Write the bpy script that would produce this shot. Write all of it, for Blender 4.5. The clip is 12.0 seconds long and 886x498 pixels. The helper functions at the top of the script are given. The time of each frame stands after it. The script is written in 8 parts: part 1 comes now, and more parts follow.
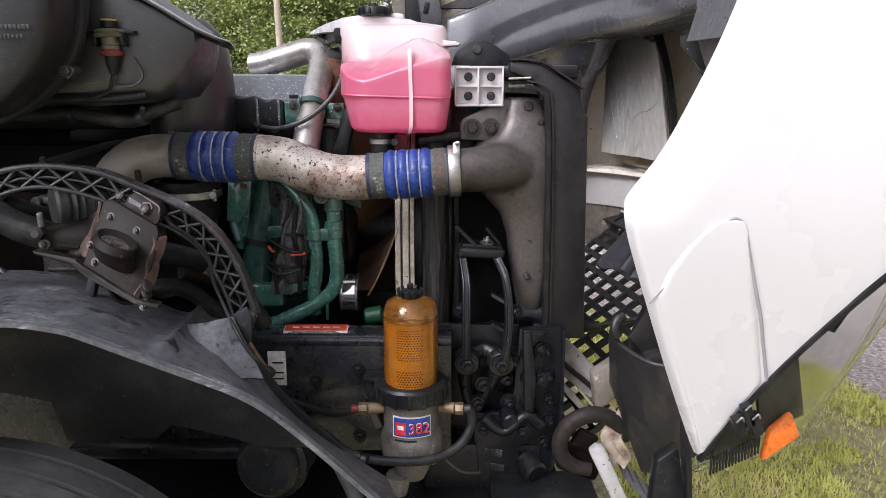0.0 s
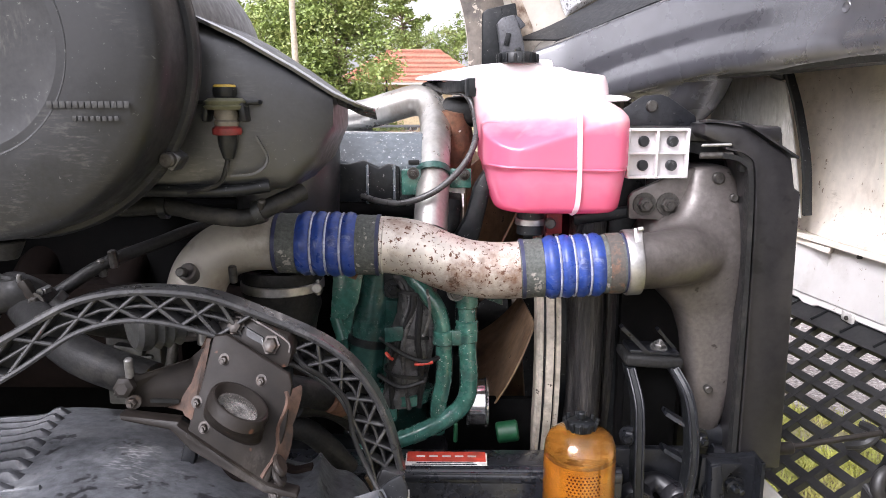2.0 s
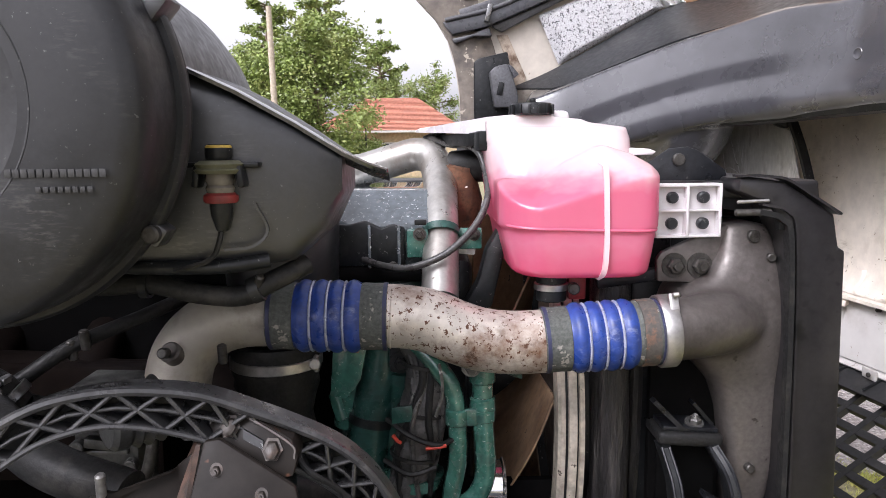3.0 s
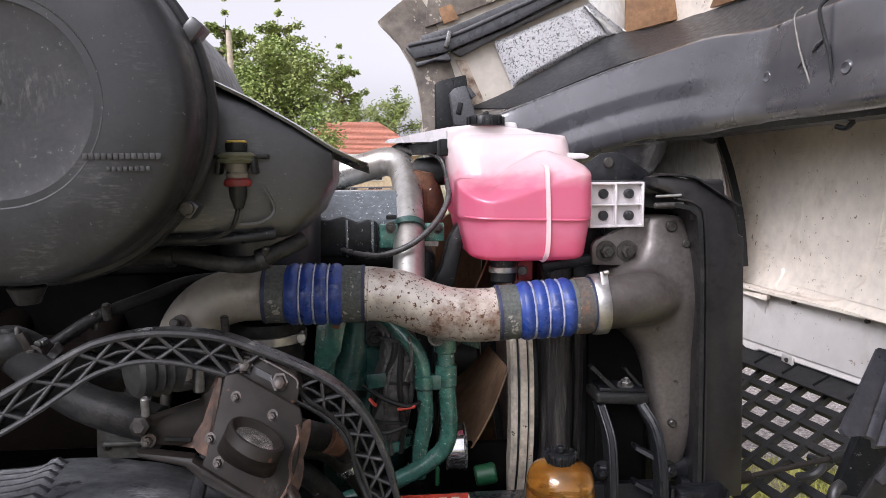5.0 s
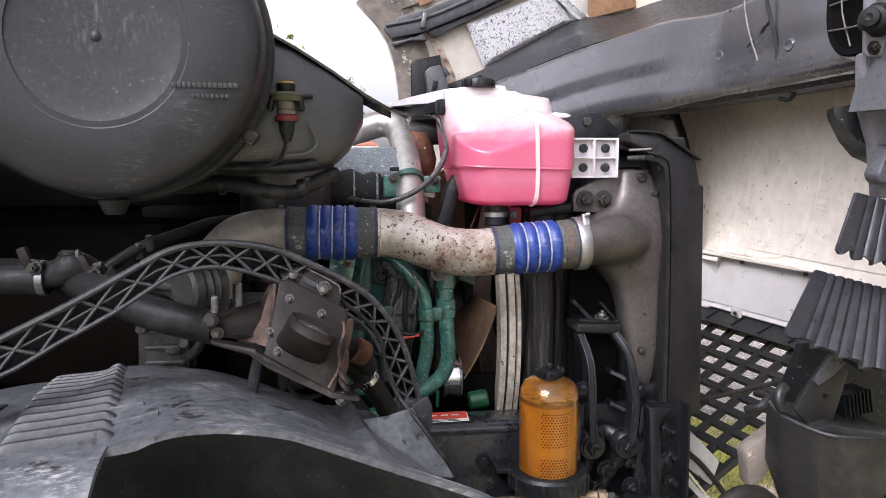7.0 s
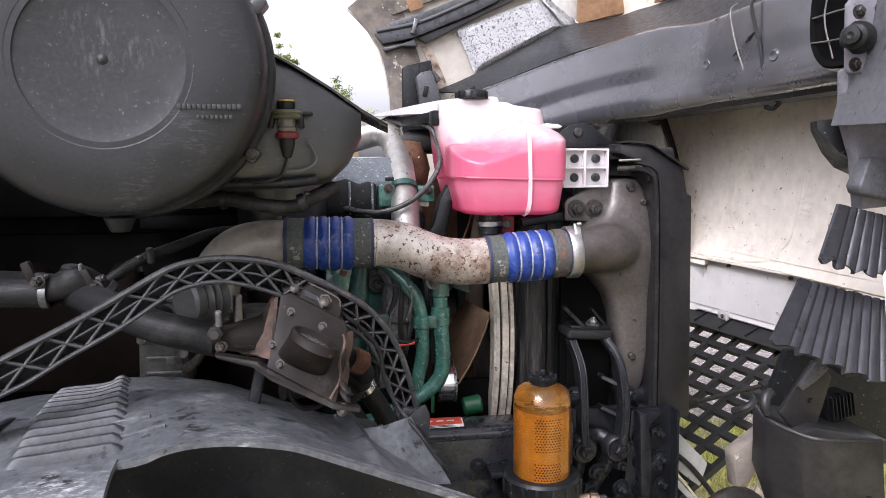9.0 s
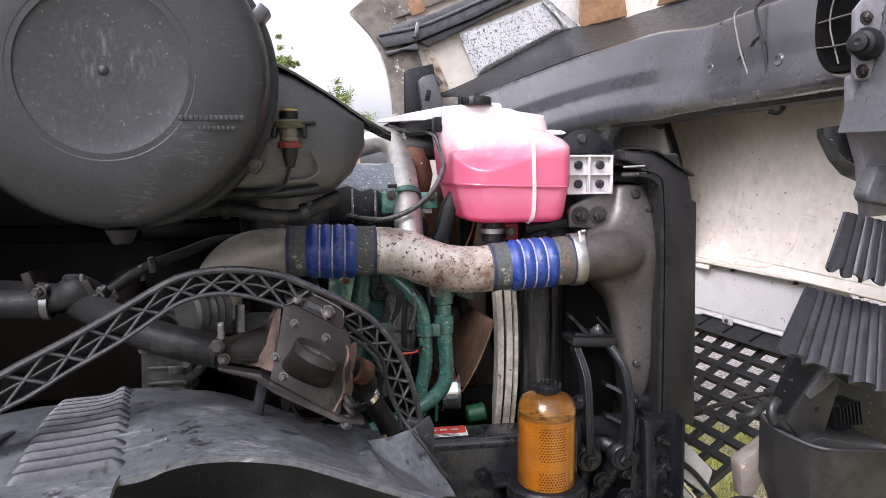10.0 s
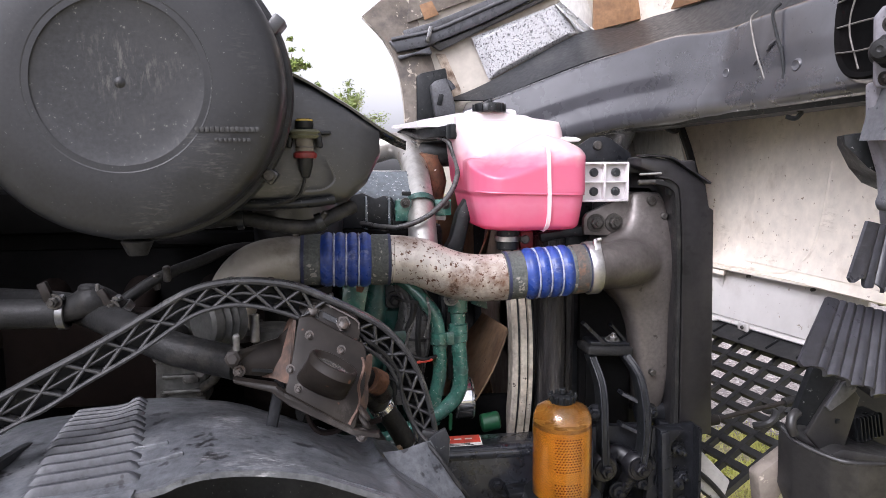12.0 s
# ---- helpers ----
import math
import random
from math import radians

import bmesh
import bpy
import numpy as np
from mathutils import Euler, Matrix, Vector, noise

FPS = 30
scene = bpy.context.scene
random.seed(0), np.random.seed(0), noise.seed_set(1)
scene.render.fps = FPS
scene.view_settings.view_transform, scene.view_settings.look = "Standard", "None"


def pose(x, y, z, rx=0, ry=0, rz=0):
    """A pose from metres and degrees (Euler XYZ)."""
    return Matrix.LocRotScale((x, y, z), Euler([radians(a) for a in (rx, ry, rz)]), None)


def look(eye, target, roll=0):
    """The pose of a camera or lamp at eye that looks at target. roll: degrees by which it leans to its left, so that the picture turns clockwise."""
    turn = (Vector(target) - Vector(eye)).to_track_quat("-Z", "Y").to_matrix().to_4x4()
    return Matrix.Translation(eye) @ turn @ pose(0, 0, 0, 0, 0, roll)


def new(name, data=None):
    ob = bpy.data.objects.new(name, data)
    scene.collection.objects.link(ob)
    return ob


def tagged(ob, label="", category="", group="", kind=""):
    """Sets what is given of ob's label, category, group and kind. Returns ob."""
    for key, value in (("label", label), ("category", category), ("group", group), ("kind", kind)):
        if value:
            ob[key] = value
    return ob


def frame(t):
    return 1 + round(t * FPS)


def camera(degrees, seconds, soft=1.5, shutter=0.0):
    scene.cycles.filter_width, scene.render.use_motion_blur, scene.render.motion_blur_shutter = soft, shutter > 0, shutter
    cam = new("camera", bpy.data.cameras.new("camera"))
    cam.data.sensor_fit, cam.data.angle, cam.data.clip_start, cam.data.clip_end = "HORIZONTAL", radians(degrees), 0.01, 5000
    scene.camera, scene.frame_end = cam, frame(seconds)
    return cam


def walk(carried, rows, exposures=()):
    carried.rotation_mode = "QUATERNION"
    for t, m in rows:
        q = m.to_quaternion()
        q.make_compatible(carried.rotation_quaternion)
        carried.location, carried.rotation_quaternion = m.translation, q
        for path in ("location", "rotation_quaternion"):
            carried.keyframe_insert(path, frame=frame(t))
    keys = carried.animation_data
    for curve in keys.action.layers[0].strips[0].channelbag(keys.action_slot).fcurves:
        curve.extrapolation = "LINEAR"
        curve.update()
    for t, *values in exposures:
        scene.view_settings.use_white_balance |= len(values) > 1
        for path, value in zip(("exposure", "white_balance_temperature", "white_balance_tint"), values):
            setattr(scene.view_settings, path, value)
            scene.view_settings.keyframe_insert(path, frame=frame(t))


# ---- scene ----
cam = camera(64.5, 12.0, soft=0.85)
METRES, EYE, TILT, LEAN, TURN = 1.4, 1.55, -13.0, 0.0, 0.0
ROWS = [
    (0.0, 0.0, 0.0, 0.0, -0.0, 0.0, 0.0),
    (0.5, -0.0277, 0.0289, 0.0226, 0.12, -0.03, -0.0),
    (1.0, -0.0973, 0.0868, 0.0657, 0.18, -0.25, -0.22),
    (1.5, -0.1817, 0.1538, 0.0978, 0.41, -0.22, 0.01),
    (2.0, -0.209, 0.2471, 0.1227, 0.72, 1.35, -0.16),
    (2.5, -0.224, 0.3345, 0.1541, 0.11, 3.44, 0.31),
    (4.5, -0.3136, 0.2676, 0.1251, -3.63, 7.03, 1.34),
    (5.0, -0.2627, 0.1922, 0.0918, -4.0, 6.93, 1.53),
    (5.5, -0.2465, 0.1225, 0.0614, -3.77, 6.82, 1.27),
    (6.0, -0.2602, 0.1051, 0.0291, -4.45, 6.49, 1.16),
    (6.5, -0.3133, 0.0997, 0.0106, -6.55, 6.47, 1.53),
    (7.0, -0.35, 0.0871, 0.0038, -7.92, 6.34, 1.97),
    (9.0, -0.3627, 0.0648, 0.019, -8.83, 6.17, 2.31),
    (9.5, -0.3665, 0.0705, 0.0279, -8.78, 6.21, 2.36),
    (10.0, -0.3644, 0.0711, 0.0305, -8.7, 6.25, 2.4),
    (10.5, -0.3632, 0.071, 0.0346, -8.51, 6.24, 2.37),
    (11.0, -0.3638, 0.0711, 0.0383, -8.25, 6.3, 2.31),
    (11.5, -0.3655, 0.075, 0.0412, -8.23, 6.37, 2.33),
    (12.0, -0.3692, 0.0771, 0.0422, -7.85, 6.39, 2.26),
]
walk(cam, [(t, pose(0, 0, EYE, TILT, LEAN, TURN) @ pose(METRES * x, METRES * y, METRES * z, 90 + pitch, roll, yaw)) for t, x, y, z, yaw, pitch, roll in ROWS],
     exposures=[(0.0, 0.48, 6150, 19), (1.0, 0.9, 6150, 19), (1.5, 1.27, 6150, 19), (2.0, 1.27, 6150, 19), (2.5, 1.05, 6150, 19), (4.5, 0.53, 6150, 19), (6.0, 0.68, 6150, 19), (7.0, 0.8, 6100, 19), (12.0, 0.89, 6050, 20)])

# ---- sky and light: a bright overcast day ----
world = bpy.data.worlds.new("overcast_sky")
scene.world = world
world.use_nodes = True
wn = world.node_tree.nodes
sky = wn.new("ShaderNodeTexSky")
sky.sky_type = "NISHITA"
sky.sun_disc = False
sky.sun_elevation = radians(47)
sky.sun_rotation = radians(225)
sky.air_density, sky.dust_density, sky.ozone_density = 1.0, 4.0, 1.0
soft_sky = wn.new("ShaderNodeHueSaturation")
soft_sky.inputs["Saturation"].default_value = 0.02
world.node_tree.links.new(sky.outputs[0], soft_sky.inputs["Color"])
world.node_tree.links.new(soft_sky.outputs[0], wn["Background"].inputs[0])
wn["Background"].inputs[1].default_value = 0.165
sun_data = bpy.data.lights.new("sun", "SUN")
sun_data.energy, sun_data.angle, sun_data.color = 1.4, radians(28), (1.0, 0.98, 0.95)
sun = new("sun", sun_data)
sun.matrix_world = look((-5.5, -5.5, 9.5), (0, 1.5, 1.2))


# ---- materials ----
def material(name, color, rough=0.6, metal=0.0, grain=30.0, amount=0.25, bump=0.2, dirt=None, dirt_scale=4.0, dirt_cover=0.5, coat=0.0, bump_size=0.002,
             spots=None, spot_scale=60.0, spot_cover=0.35, random=0.0, streak=None, scuff=None, scuff_scale=(60, 60, 12), scuff_cover=0.5):
    """A surface with fine grain, broad stains in a second colour and small spots in a third."""
    m = bpy.data.materials.new(name)
    m.use_nodes = True
    nt = m.node_tree
    n, link = nt.nodes, nt.links.new
    bsdf = n["Principled BSDF"]
    tc = n.new("ShaderNodeTexCoord")
    src = tc.outputs["Object"]
    if streak:
        mp = n.new("ShaderNodeMapping")
        mp.inputs["Scale"].default_value = streak
        link(src, mp.inputs[0])
        src = mp.outputs[0]

    def noise_tex(scale, detail=6.0, rough_=0.6):
        t = n.new("ShaderNodeTexNoise")
        t.inputs["Scale"].default_value, t.inputs["Detail"].default_value, t.inputs["Roughness"].default_value = scale, detail, rough_
        link(src, t.inputs["Vector"])
        return t.outputs["Fac"]

    def ramp(fac, a, b):
        r = n.new("ShaderNodeMapRange")
        r.inputs["From Min"].default_value, r.inputs["From Max"].default_value = a, b
        link(fac, r.inputs["Value"])
        return r.outputs[0]

    def mix(fac, a, b, kind="MIX"):
        x = n.new("ShaderNodeMix")
        x.data_type, x.blend_type = "RGBA", kind
        for sock, v in ((x.inputs["Factor"], fac), (x.inputs["A"], a), (x.inputs["B"], b)):
            if isinstance(v, (int, float)):
                sock.default_value = v
            elif isinstance(v, tuple):
                sock.default_value = (*v, 1.0) if len(v) == 3 else v
            else:
                link(v, sock)
        return x.outputs["Result"]

    fine = noise_tex(grain)
    col = mix(ramp(fine, 0.3, 0.7), tuple(c * (1 - amount) for c in color), tuple(min(1, c * (1 + amount)) for c in color))
    if dirt:
        broad = noise_tex(dirt_scale, 8.0, 0.65)
        cover = ramp(broad, 0.75 - 0.5 * dirt_cover, 0.95 - 0.5 * dirt_cover)
        col = mix(cover, col, dirt)
    if spots:
        sp = noise_tex(spot_scale, 3.0, 0.7)
        col = mix(ramp(sp, 0.69 - 0.3 * spot_cover, 0.73 - 0.3 * spot_cover), col, spots)
    if scuff:
        mp2 = n.new("ShaderNodeMapping")
        mp2.inputs["Scale"].default_value = scuff_scale
        link(tc.outputs["Object"], mp2.inputs[0])
        t = n.new("ShaderNodeTexNoise")
        t.inputs["Scale"].default_value, t.inputs["Detail"].default_value, t.inputs["Roughness"].default_value = 1.0, 5.0, 0.7
        link(mp2.outputs[0], t.inputs["Vector"])
        where = ramp(noise_tex(7.0, 3.0), 0.62 - 0.2 * scuff_cover, 0.75 - 0.2 * scuff_cover)
        mul = n.new("ShaderNodeMath")
        mul.operation = "MULTIPLY"
        link(ramp(t.outputs["Fac"], 0.5, 0.66), mul.inputs[0])
        link(where, mul.inputs[1])
        col = mix(mul.outputs[0], col, scuff)
    if random:
        oi = n.new("ShaderNodeObjectInfo")
        hs = n.new("ShaderNodeHueSaturation")
        link(col, hs.inputs["Color"])
        mr = n.new("ShaderNodeMapRange")
        mr.inputs["To Min"].default_value, mr.inputs["To Max"].default_value = 1 - random, 1 + random
        link(oi.outputs["Random"], mr.inputs["Value"])
        link(mr.outputs[0], hs.inputs["Value"])
        col = hs.outputs[0]
    link(col, bsdf.inputs["Base Color"])
    bsdf.inputs["Metallic"].default_value = metal
    bsdf.inputs["Coat Weight"].default_value = coat
    rr = n.new("ShaderNodeMapRange")
    rr.inputs["From Min"].default_value, rr.inputs["From Max"].default_value = 0.3, 0.7
    rr.inputs["To Min"].default_value, rr.inputs["To Max"].default_value = max(0.03, rough - 0.12), min(1, rough + 0.12)
    link(noise_tex(grain * 0.4), rr.inputs["Value"])
    link(rr.outputs[0], bsdf.inputs["Roughness"])
    if bump:
        bp = n.new("ShaderNodeBump")
        bp.inputs["Strength"].default_value, bp.inputs["Distance"].default_value = bump, bump_size
        link(fine, bp.inputs["Height"])
        link(bp.outputs[0], bsdf.inputs["Normal"])
    return m


M = {}
M["black_plastic"] = material("black_plastic", (0.02, 0.021, 0.023), 0.42, grain=120, bump=0.15, dirt=(0.05, 0.05, 0.05), dirt_scale=6, dirt_cover=0.45, spots=(0.13, 0.13, 0.125), spot_scale=130, spot_cover=0.1)
M["canister"] = material("canister_plastic", (0.0155, 0.0162, 0.018), 0.4, grain=160, amount=0.3, bump=0.06, dirt=(0.024, 0.025, 0.027), dirt_scale=5, dirt_cover=0.5, spots=(0.1, 0.1, 0.1), spot_scale=190, spot_cover=0.05, scuff=(0.065, 0.064, 0.062), scuff_scale=(60, 60, 260), scuff_cover=0.3)
M["liner"] = material("fender_liner_plastic", (0.074, 0.078, 0.085), 0.42, grain=90, amount=0.4, bump=0.4, dirt=(0.16, 0.164, 0.17), dirt_scale=15, dirt_cover=0.46, spots=(0.016, 0.016, 0.018), spot_scale=24, spot_cover=0.3, scuff=(0.38, 0.38, 0.385), scuff_scale=(50, 190, 190), scuff_cover=0.38)
# darker copy of the liner, the canister's shade put into its colour
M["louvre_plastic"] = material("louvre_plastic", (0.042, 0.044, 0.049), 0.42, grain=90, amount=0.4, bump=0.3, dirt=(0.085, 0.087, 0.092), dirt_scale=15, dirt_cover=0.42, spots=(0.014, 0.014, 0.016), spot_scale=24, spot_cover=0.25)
M["brace"] = material("brace_plastic", (0.033, 0.033, 0.034), 0.32, grain=120, amount=0.35, bump=0.15, dirt=(0.1, 0.098, 0.095), dirt_scale=26, dirt_cover=0.42, coat=0.3)
M["rubber"] = material("rubber_hose", (0.016, 0.016, 0.016), 0.5, grain=200, amount=0.4, bump=0.3, dirt=(0.05, 0.047, 0.043), dirt_scale=22, dirt_cover=0.45)
M["blue"] = material("blue_silicone", (0.02, 0.05, 0.23), 0.34, grain=80, amount=0.25, bump=0.12, dirt=(0.026, 0.034, 0.1), dirt_scale=24, dirt_cover=0.45, scuff=(0.22, 0.25, 0.38), scuff_scale=(40, 90, 90), scuff_cover=0.25)
M["cuff"] = material("fabric_hose_cuff", (0.072, 0.078, 0.07), 0.7, grain=200, amount=0.4, bump=0.5, dirt=(0.17, 0.17, 0.155), dirt_scale=45, dirt_cover=0.38, spots=(0.3, 0.28, 0.25), spot_scale=40, spot_cover=0.3)
M["steel_pipe"] = material("steel_pipe", (0.58, 0.53, 0.47), 0.42, metal=0.45, grain=40, amount=0.18, bump=0.25, dirt=(0.17, 0.09, 0.055), dirt_scale=11, dirt_cover=0.55, spots=(0.11, 0.05, 0.028), spot_scale=105, spot_cover=0.38, scuff=(0.09, 0.05, 0.03), scuff_scale=(60, 60, 60), scuff_cover=0.35)
M["cast_alu"] = material("cast_aluminium", (0.118, 0.105, 0.098), 0.42, metal=0.4, grain=110, amount=0.2, bump=0.22, dirt=(0.048, 0.04, 0.036), dirt_scale=5, dirt_cover=0.55, spots=(0.04, 0.032, 0.028), spot_scale=30, spot_cover=0.12)
M["alu_pipe"] = material("aluminium_pipe", (0.5, 0.485, 0.455), 0.36, metal=0.75, grain=60, amount=0.15, bump=0.1, dirt=(0.3, 0.26, 0.22), dirt_scale=9, dirt_cover=0.5, spots=(0.17, 0.14, 0.11), spot_scale=70, spot_cover=0.1, streak=(1, 1, 0.5))
M["clamp"] = material("clamp_steel", (0.42, 0.41, 0.4), 0.4, metal=0.9, grain=60, bump=0.05)
M["bolt"] = material("dull_bolt_steel", (0.07, 0.066, 0.061), 0.42, metal=0.5, grain=120, amount=0.4, bump=0.25, dirt=(0.025, 0.021, 0.018), dirt_scale=70, dirt_cover=0.5)
M["green"] = material("green_engine_paint", (0.045, 0.142, 0.112), 0.24, grain=60, amount=0.35, bump=0.3, dirt=(0.02, 0.05, 0.042), dirt_scale=24, dirt_cover=0.48, coat=0.9, spots=(0.32, 0.39, 0.35), spot_scale=130, spot_cover=0.18)
M["dark_green"] = material("dark_green_paint", (0.022, 0.07, 0.058), 0.32, grain=60, amount=0.4, bump=0.3, dirt=(0.013, 0.027, 0.025), dirt_scale=12, dirt_cover=0.5, coat=0.3, spots=(0.14, 0.17, 0.155), spot_scale=90, spot_cover=0.16)
M["engine_black"] = material("engine_black", (0.01, 0.011, 0.012), 0.38, grain=80, amount=0.4, bump=0.3, dirt=(0.032, 0.033, 0.033), dirt_scale=14, dirt_cover=0.44, spots=(0.16, 0.16, 0.155), spot_scale=95, spot_cover=0.1)
M["frame"] = material("frame_paint", (0.009, 0.0098, 0.012), 0.36, grain=90, amount=0.5, bump=0.45, dirt=(0.02, 0.0208, 0.0245), dirt_scale=18, dirt_cover=0.45, spots=(0.055, 0.052, 0.05), spot_scale=85, spot_cover=0.12)
M["rail_paint"] = material("glossy_rail_paint", (0.017, 0.0185, 0.023), 0.28, grain=70, amount=0.4, bump=0.25, dirt=(0.034, 0.035, 0.04), dirt_scale=11, dirt_cover=0.45, spots=(0.075, 0.074, 0.075), spot_scale=110, spot_cover=0.12, coat=0.3)
M["rust_iron"] = material("greasy_iron", (0.022, 0.019, 0.017), 0.5, metal=0.1, grain=70, amount=0.35, bump=0.4, dirt=(0.045, 0.031, 0.023), dirt_scale=18, dirt_cover=0.45, spots=(0.13, 0.06, 0.032), spot_scale=26, spot_cover=0.16)
M["rust"] = material("rust", (0.15, 0.068, 0.036), 0.85, grain=90, amount=0.5, bump=0.7, dirt=(0.045, 0.03, 0.024), dirt_scale=45, dirt_cover=0.5)
# brown iron taken almost to black to stand for shade around the exhaust
M["exhaust"] = material("shaded_exhaust_iron", (0.009, 0.006, 0.005), 0.8, grain=50, bump=0.4, dirt=(0.005, 0.004, 0.004), dirt_scale=6, dirt_cover=0.5)
M["rad_side"] = material("radiator_panel", (0.0155, 0.0145, 0.0155), 0.4, grain=60, amount=0.3, bump=0.15, dirt=(0.036, 0.033, 0.032), dirt_scale=5, dirt_cover=0.48, spots=(0.007, 0.007, 0.007), spot_scale=14, spot_cover=0.25)
M["fan"] = material("tan_fan_plastic", (0.28, 0.185, 0.112), 0.5, grain=40, amount=0.3, bump=0.15, dirt=(0.1, 0.064, 0.042), dirt_scale=7, dirt_cover=0.5, spots=(0.05, 0.035, 0.025), spot_scale=40, spot_cover=0.12)
M["ring"] = material("shroud_ring", (0.5, 0.45, 0.37), 0.6, grain=60, amount=0.3, bump=0.35, dirt=(0.2, 0.16, 0.12), dirt_scale=12, dirt_cover=0.48, spots=(0.08, 0.065, 0.05), spot_scale=45, spot_cover=0.14)
M["streaky"] = material("streaked_rubber", (0.028, 0.026, 0.026), 0.38, grain=45, amount=0.5, bump=1.0, bump_size=0.014, dirt=(0.1, 0.092, 0.082), dirt_scale=42, dirt_cover=0.5, streak=(1, 1, 0.16), spots=(0.2, 0.18, 0.155), spot_scale=60, spot_cover=0.14)
M["duct"] = material("duct_plastic", (0.05, 0.0495, 0.056), 0.3, grain=14, amount=0.15, bump=0.03, dirt=(0.028, 0.0275, 0.031), dirt_scale=3, dirt_cover=0.45, spots=(0.015, 0.015, 0.017), spot_scale=60, spot_cover=0.1, coat=0.9)
# one fibreglass in two tones: lit front panel, shaded far side wall
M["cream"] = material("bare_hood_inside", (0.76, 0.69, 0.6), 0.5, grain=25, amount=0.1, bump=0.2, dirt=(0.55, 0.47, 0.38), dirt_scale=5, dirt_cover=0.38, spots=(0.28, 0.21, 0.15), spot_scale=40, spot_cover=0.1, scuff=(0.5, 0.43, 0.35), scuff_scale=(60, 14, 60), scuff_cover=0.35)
M["cream_side"] = material("shaded_hood_side", (0.52, 0.475, 0.41), 0.5, grain=25, amount=0.1, bump=0.2, dirt=(0.42, 0.35, 0.28), dirt_scale=5, dirt_cover=0.38, spots=(0.24, 0.18, 0.13), spot_scale=40, spot_cover=0.1, scuff=(0.4, 0.34, 0.28), scuff_scale=(60, 14, 60), scuff_cover=0.35)
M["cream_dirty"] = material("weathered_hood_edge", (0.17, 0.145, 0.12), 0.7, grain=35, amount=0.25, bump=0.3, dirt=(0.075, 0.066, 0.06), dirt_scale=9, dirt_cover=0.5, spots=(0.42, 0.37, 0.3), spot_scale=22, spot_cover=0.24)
M["white_inner"] = material("white_inner_flange", (0.54, 0.52, 0.5), 0.42, grain=14, amount=0.06, bump=0.05, dirt=(0.4, 0.37, 0.34), dirt_scale=5, dirt_cover=0.45, spots=(0.28, 0.24, 0.2), spot_scale=40, spot_cover=0.08)
M["white_paint"] = material("white_hood_paint", (0.7, 0.7, 0.712), 0.28, grain=3, amount=0.0, bump=0.0, coat=0.4)
M["foil"] = material("foil_heat_shield", (0.7, 0.7, 0.7), 0.33, metal=0.9, grain=150, amount=0.1, bump=1.0, bump_size=0.006, dirt=(0.5, 0.48, 0.46), dirt_scale=6, dirt_cover=0.4)
M["baffle"] = material("baffle_rubber", (0.08, 0.081, 0.088), 0.36, grain=100, amount=0.3, bump=0.2, dirt=(0.045, 0.044, 0.045), dirt_scale=16, dirt_cover=0.45, spots=(0.17, 0.165, 0.16), spot_scale=90, spot_cover=0.06)
M["seam_grey"] = material("seam_grey_paint", (0.34, 0.34, 0.36), 0.4, grain=20, amount=0.05, bump=0.0)
M["grille"] = material("grille_plastic", (0.02, 0.02, 0.021), 0.5, grain=100, bump=0.1, dirt=(0.045, 0.043, 0.04), dirt_scale=15, dirt_cover=0.4)
M["tyre"] = material("tyre_rubber", (0.03, 0.03, 0.03), 0.75, grain=120, bump=0.3, dirt=(0.065, 0.063, 0.06), dirt_scale=10, dirt_cover=0.45)
M["chrome"] = material("chrome_bumper", (0.72, 0.72, 0.73), 0.16, metal=0.9, grain=20, bump=0.0, dirt=(0.4, 0.39, 0.38), dirt_scale=9, dirt_cover=0.35)
M["orange"] = material("orange_reflector", (0.75, 0.16, 0.02), 0.3, grain=150, bump=0.3)
M["brass"] = material("brass_fitting", (0.26, 0.19, 0.12), 0.5, metal=0.6, grain=90, bump=0.25, dirt=(0.08, 0.058, 0.042), dirt_scale=50, dirt_cover=0.5)
M["red"] = material("red_label", (0.55, 0.055, 0.03), 0.5, grain=90, bump=0.0, dirt=(0.32, 0.05, 0.03), dirt_scale=30)
M["label_white"] = material("label_white", (0.72, 0.7, 0.66), 0.5, grain=90, bump=0.0, dirt=(0.45, 0.43, 0.4), dirt_scale=30)
M["label_blue"] = material("label_blue", (0.03, 0.06, 0.28), 0.4, grain=90, bump=0.0)
M["label_red"] = material("label_red", (0.62, 0.04, 0.05), 0.4, grain=90, bump=0.0)
M["yellow"] = material("yellow_cap", (0.42, 0.29, 0.05), 0.5, grain=90, bump=0.1, dirt=(0.16, 0.12, 0.05), dirt_scale=60)
M["cardboard"] = material("brown_insulation", (0.27, 0.15, 0.075), 0.75, grain=50, bump=0.25, dirt=(0.16, 0.09, 0.05), dirt_scale=9)
M["loom"] = material("dusty_wire_loom", (0.06, 0.058, 0.057), 0.5, grain=90, amount=0.5, bump=0.5, dirt=(0.15, 0.145, 0.138), dirt_scale=30, dirt_cover=0.45, spots=(0.012, 0.012, 0.012), spot_scale=60, spot_cover=0.3)
M["bark"] = material("bark", (0.16, 0.12, 0.085), 0.9, grain=12, bump=0.6, bump_size=0.02, dirt=(0.08, 0.06, 0.045), dirt_scale=3)
M["leaf"] = material("leaf", (0.19, 0.25, 0.065), 0.5, grain=1.5, amount=0.55, bump=0.0, dirt=(0.38, 0.4, 0.15), dirt_scale=0.8, dirt_cover=0.5)
M["pole"] = material("pole_wood", (0.42, 0.36, 0.28), 0.85, grain=10, bump=0.3, dirt=(0.3, 0.26, 0.21), dirt_scale=2)
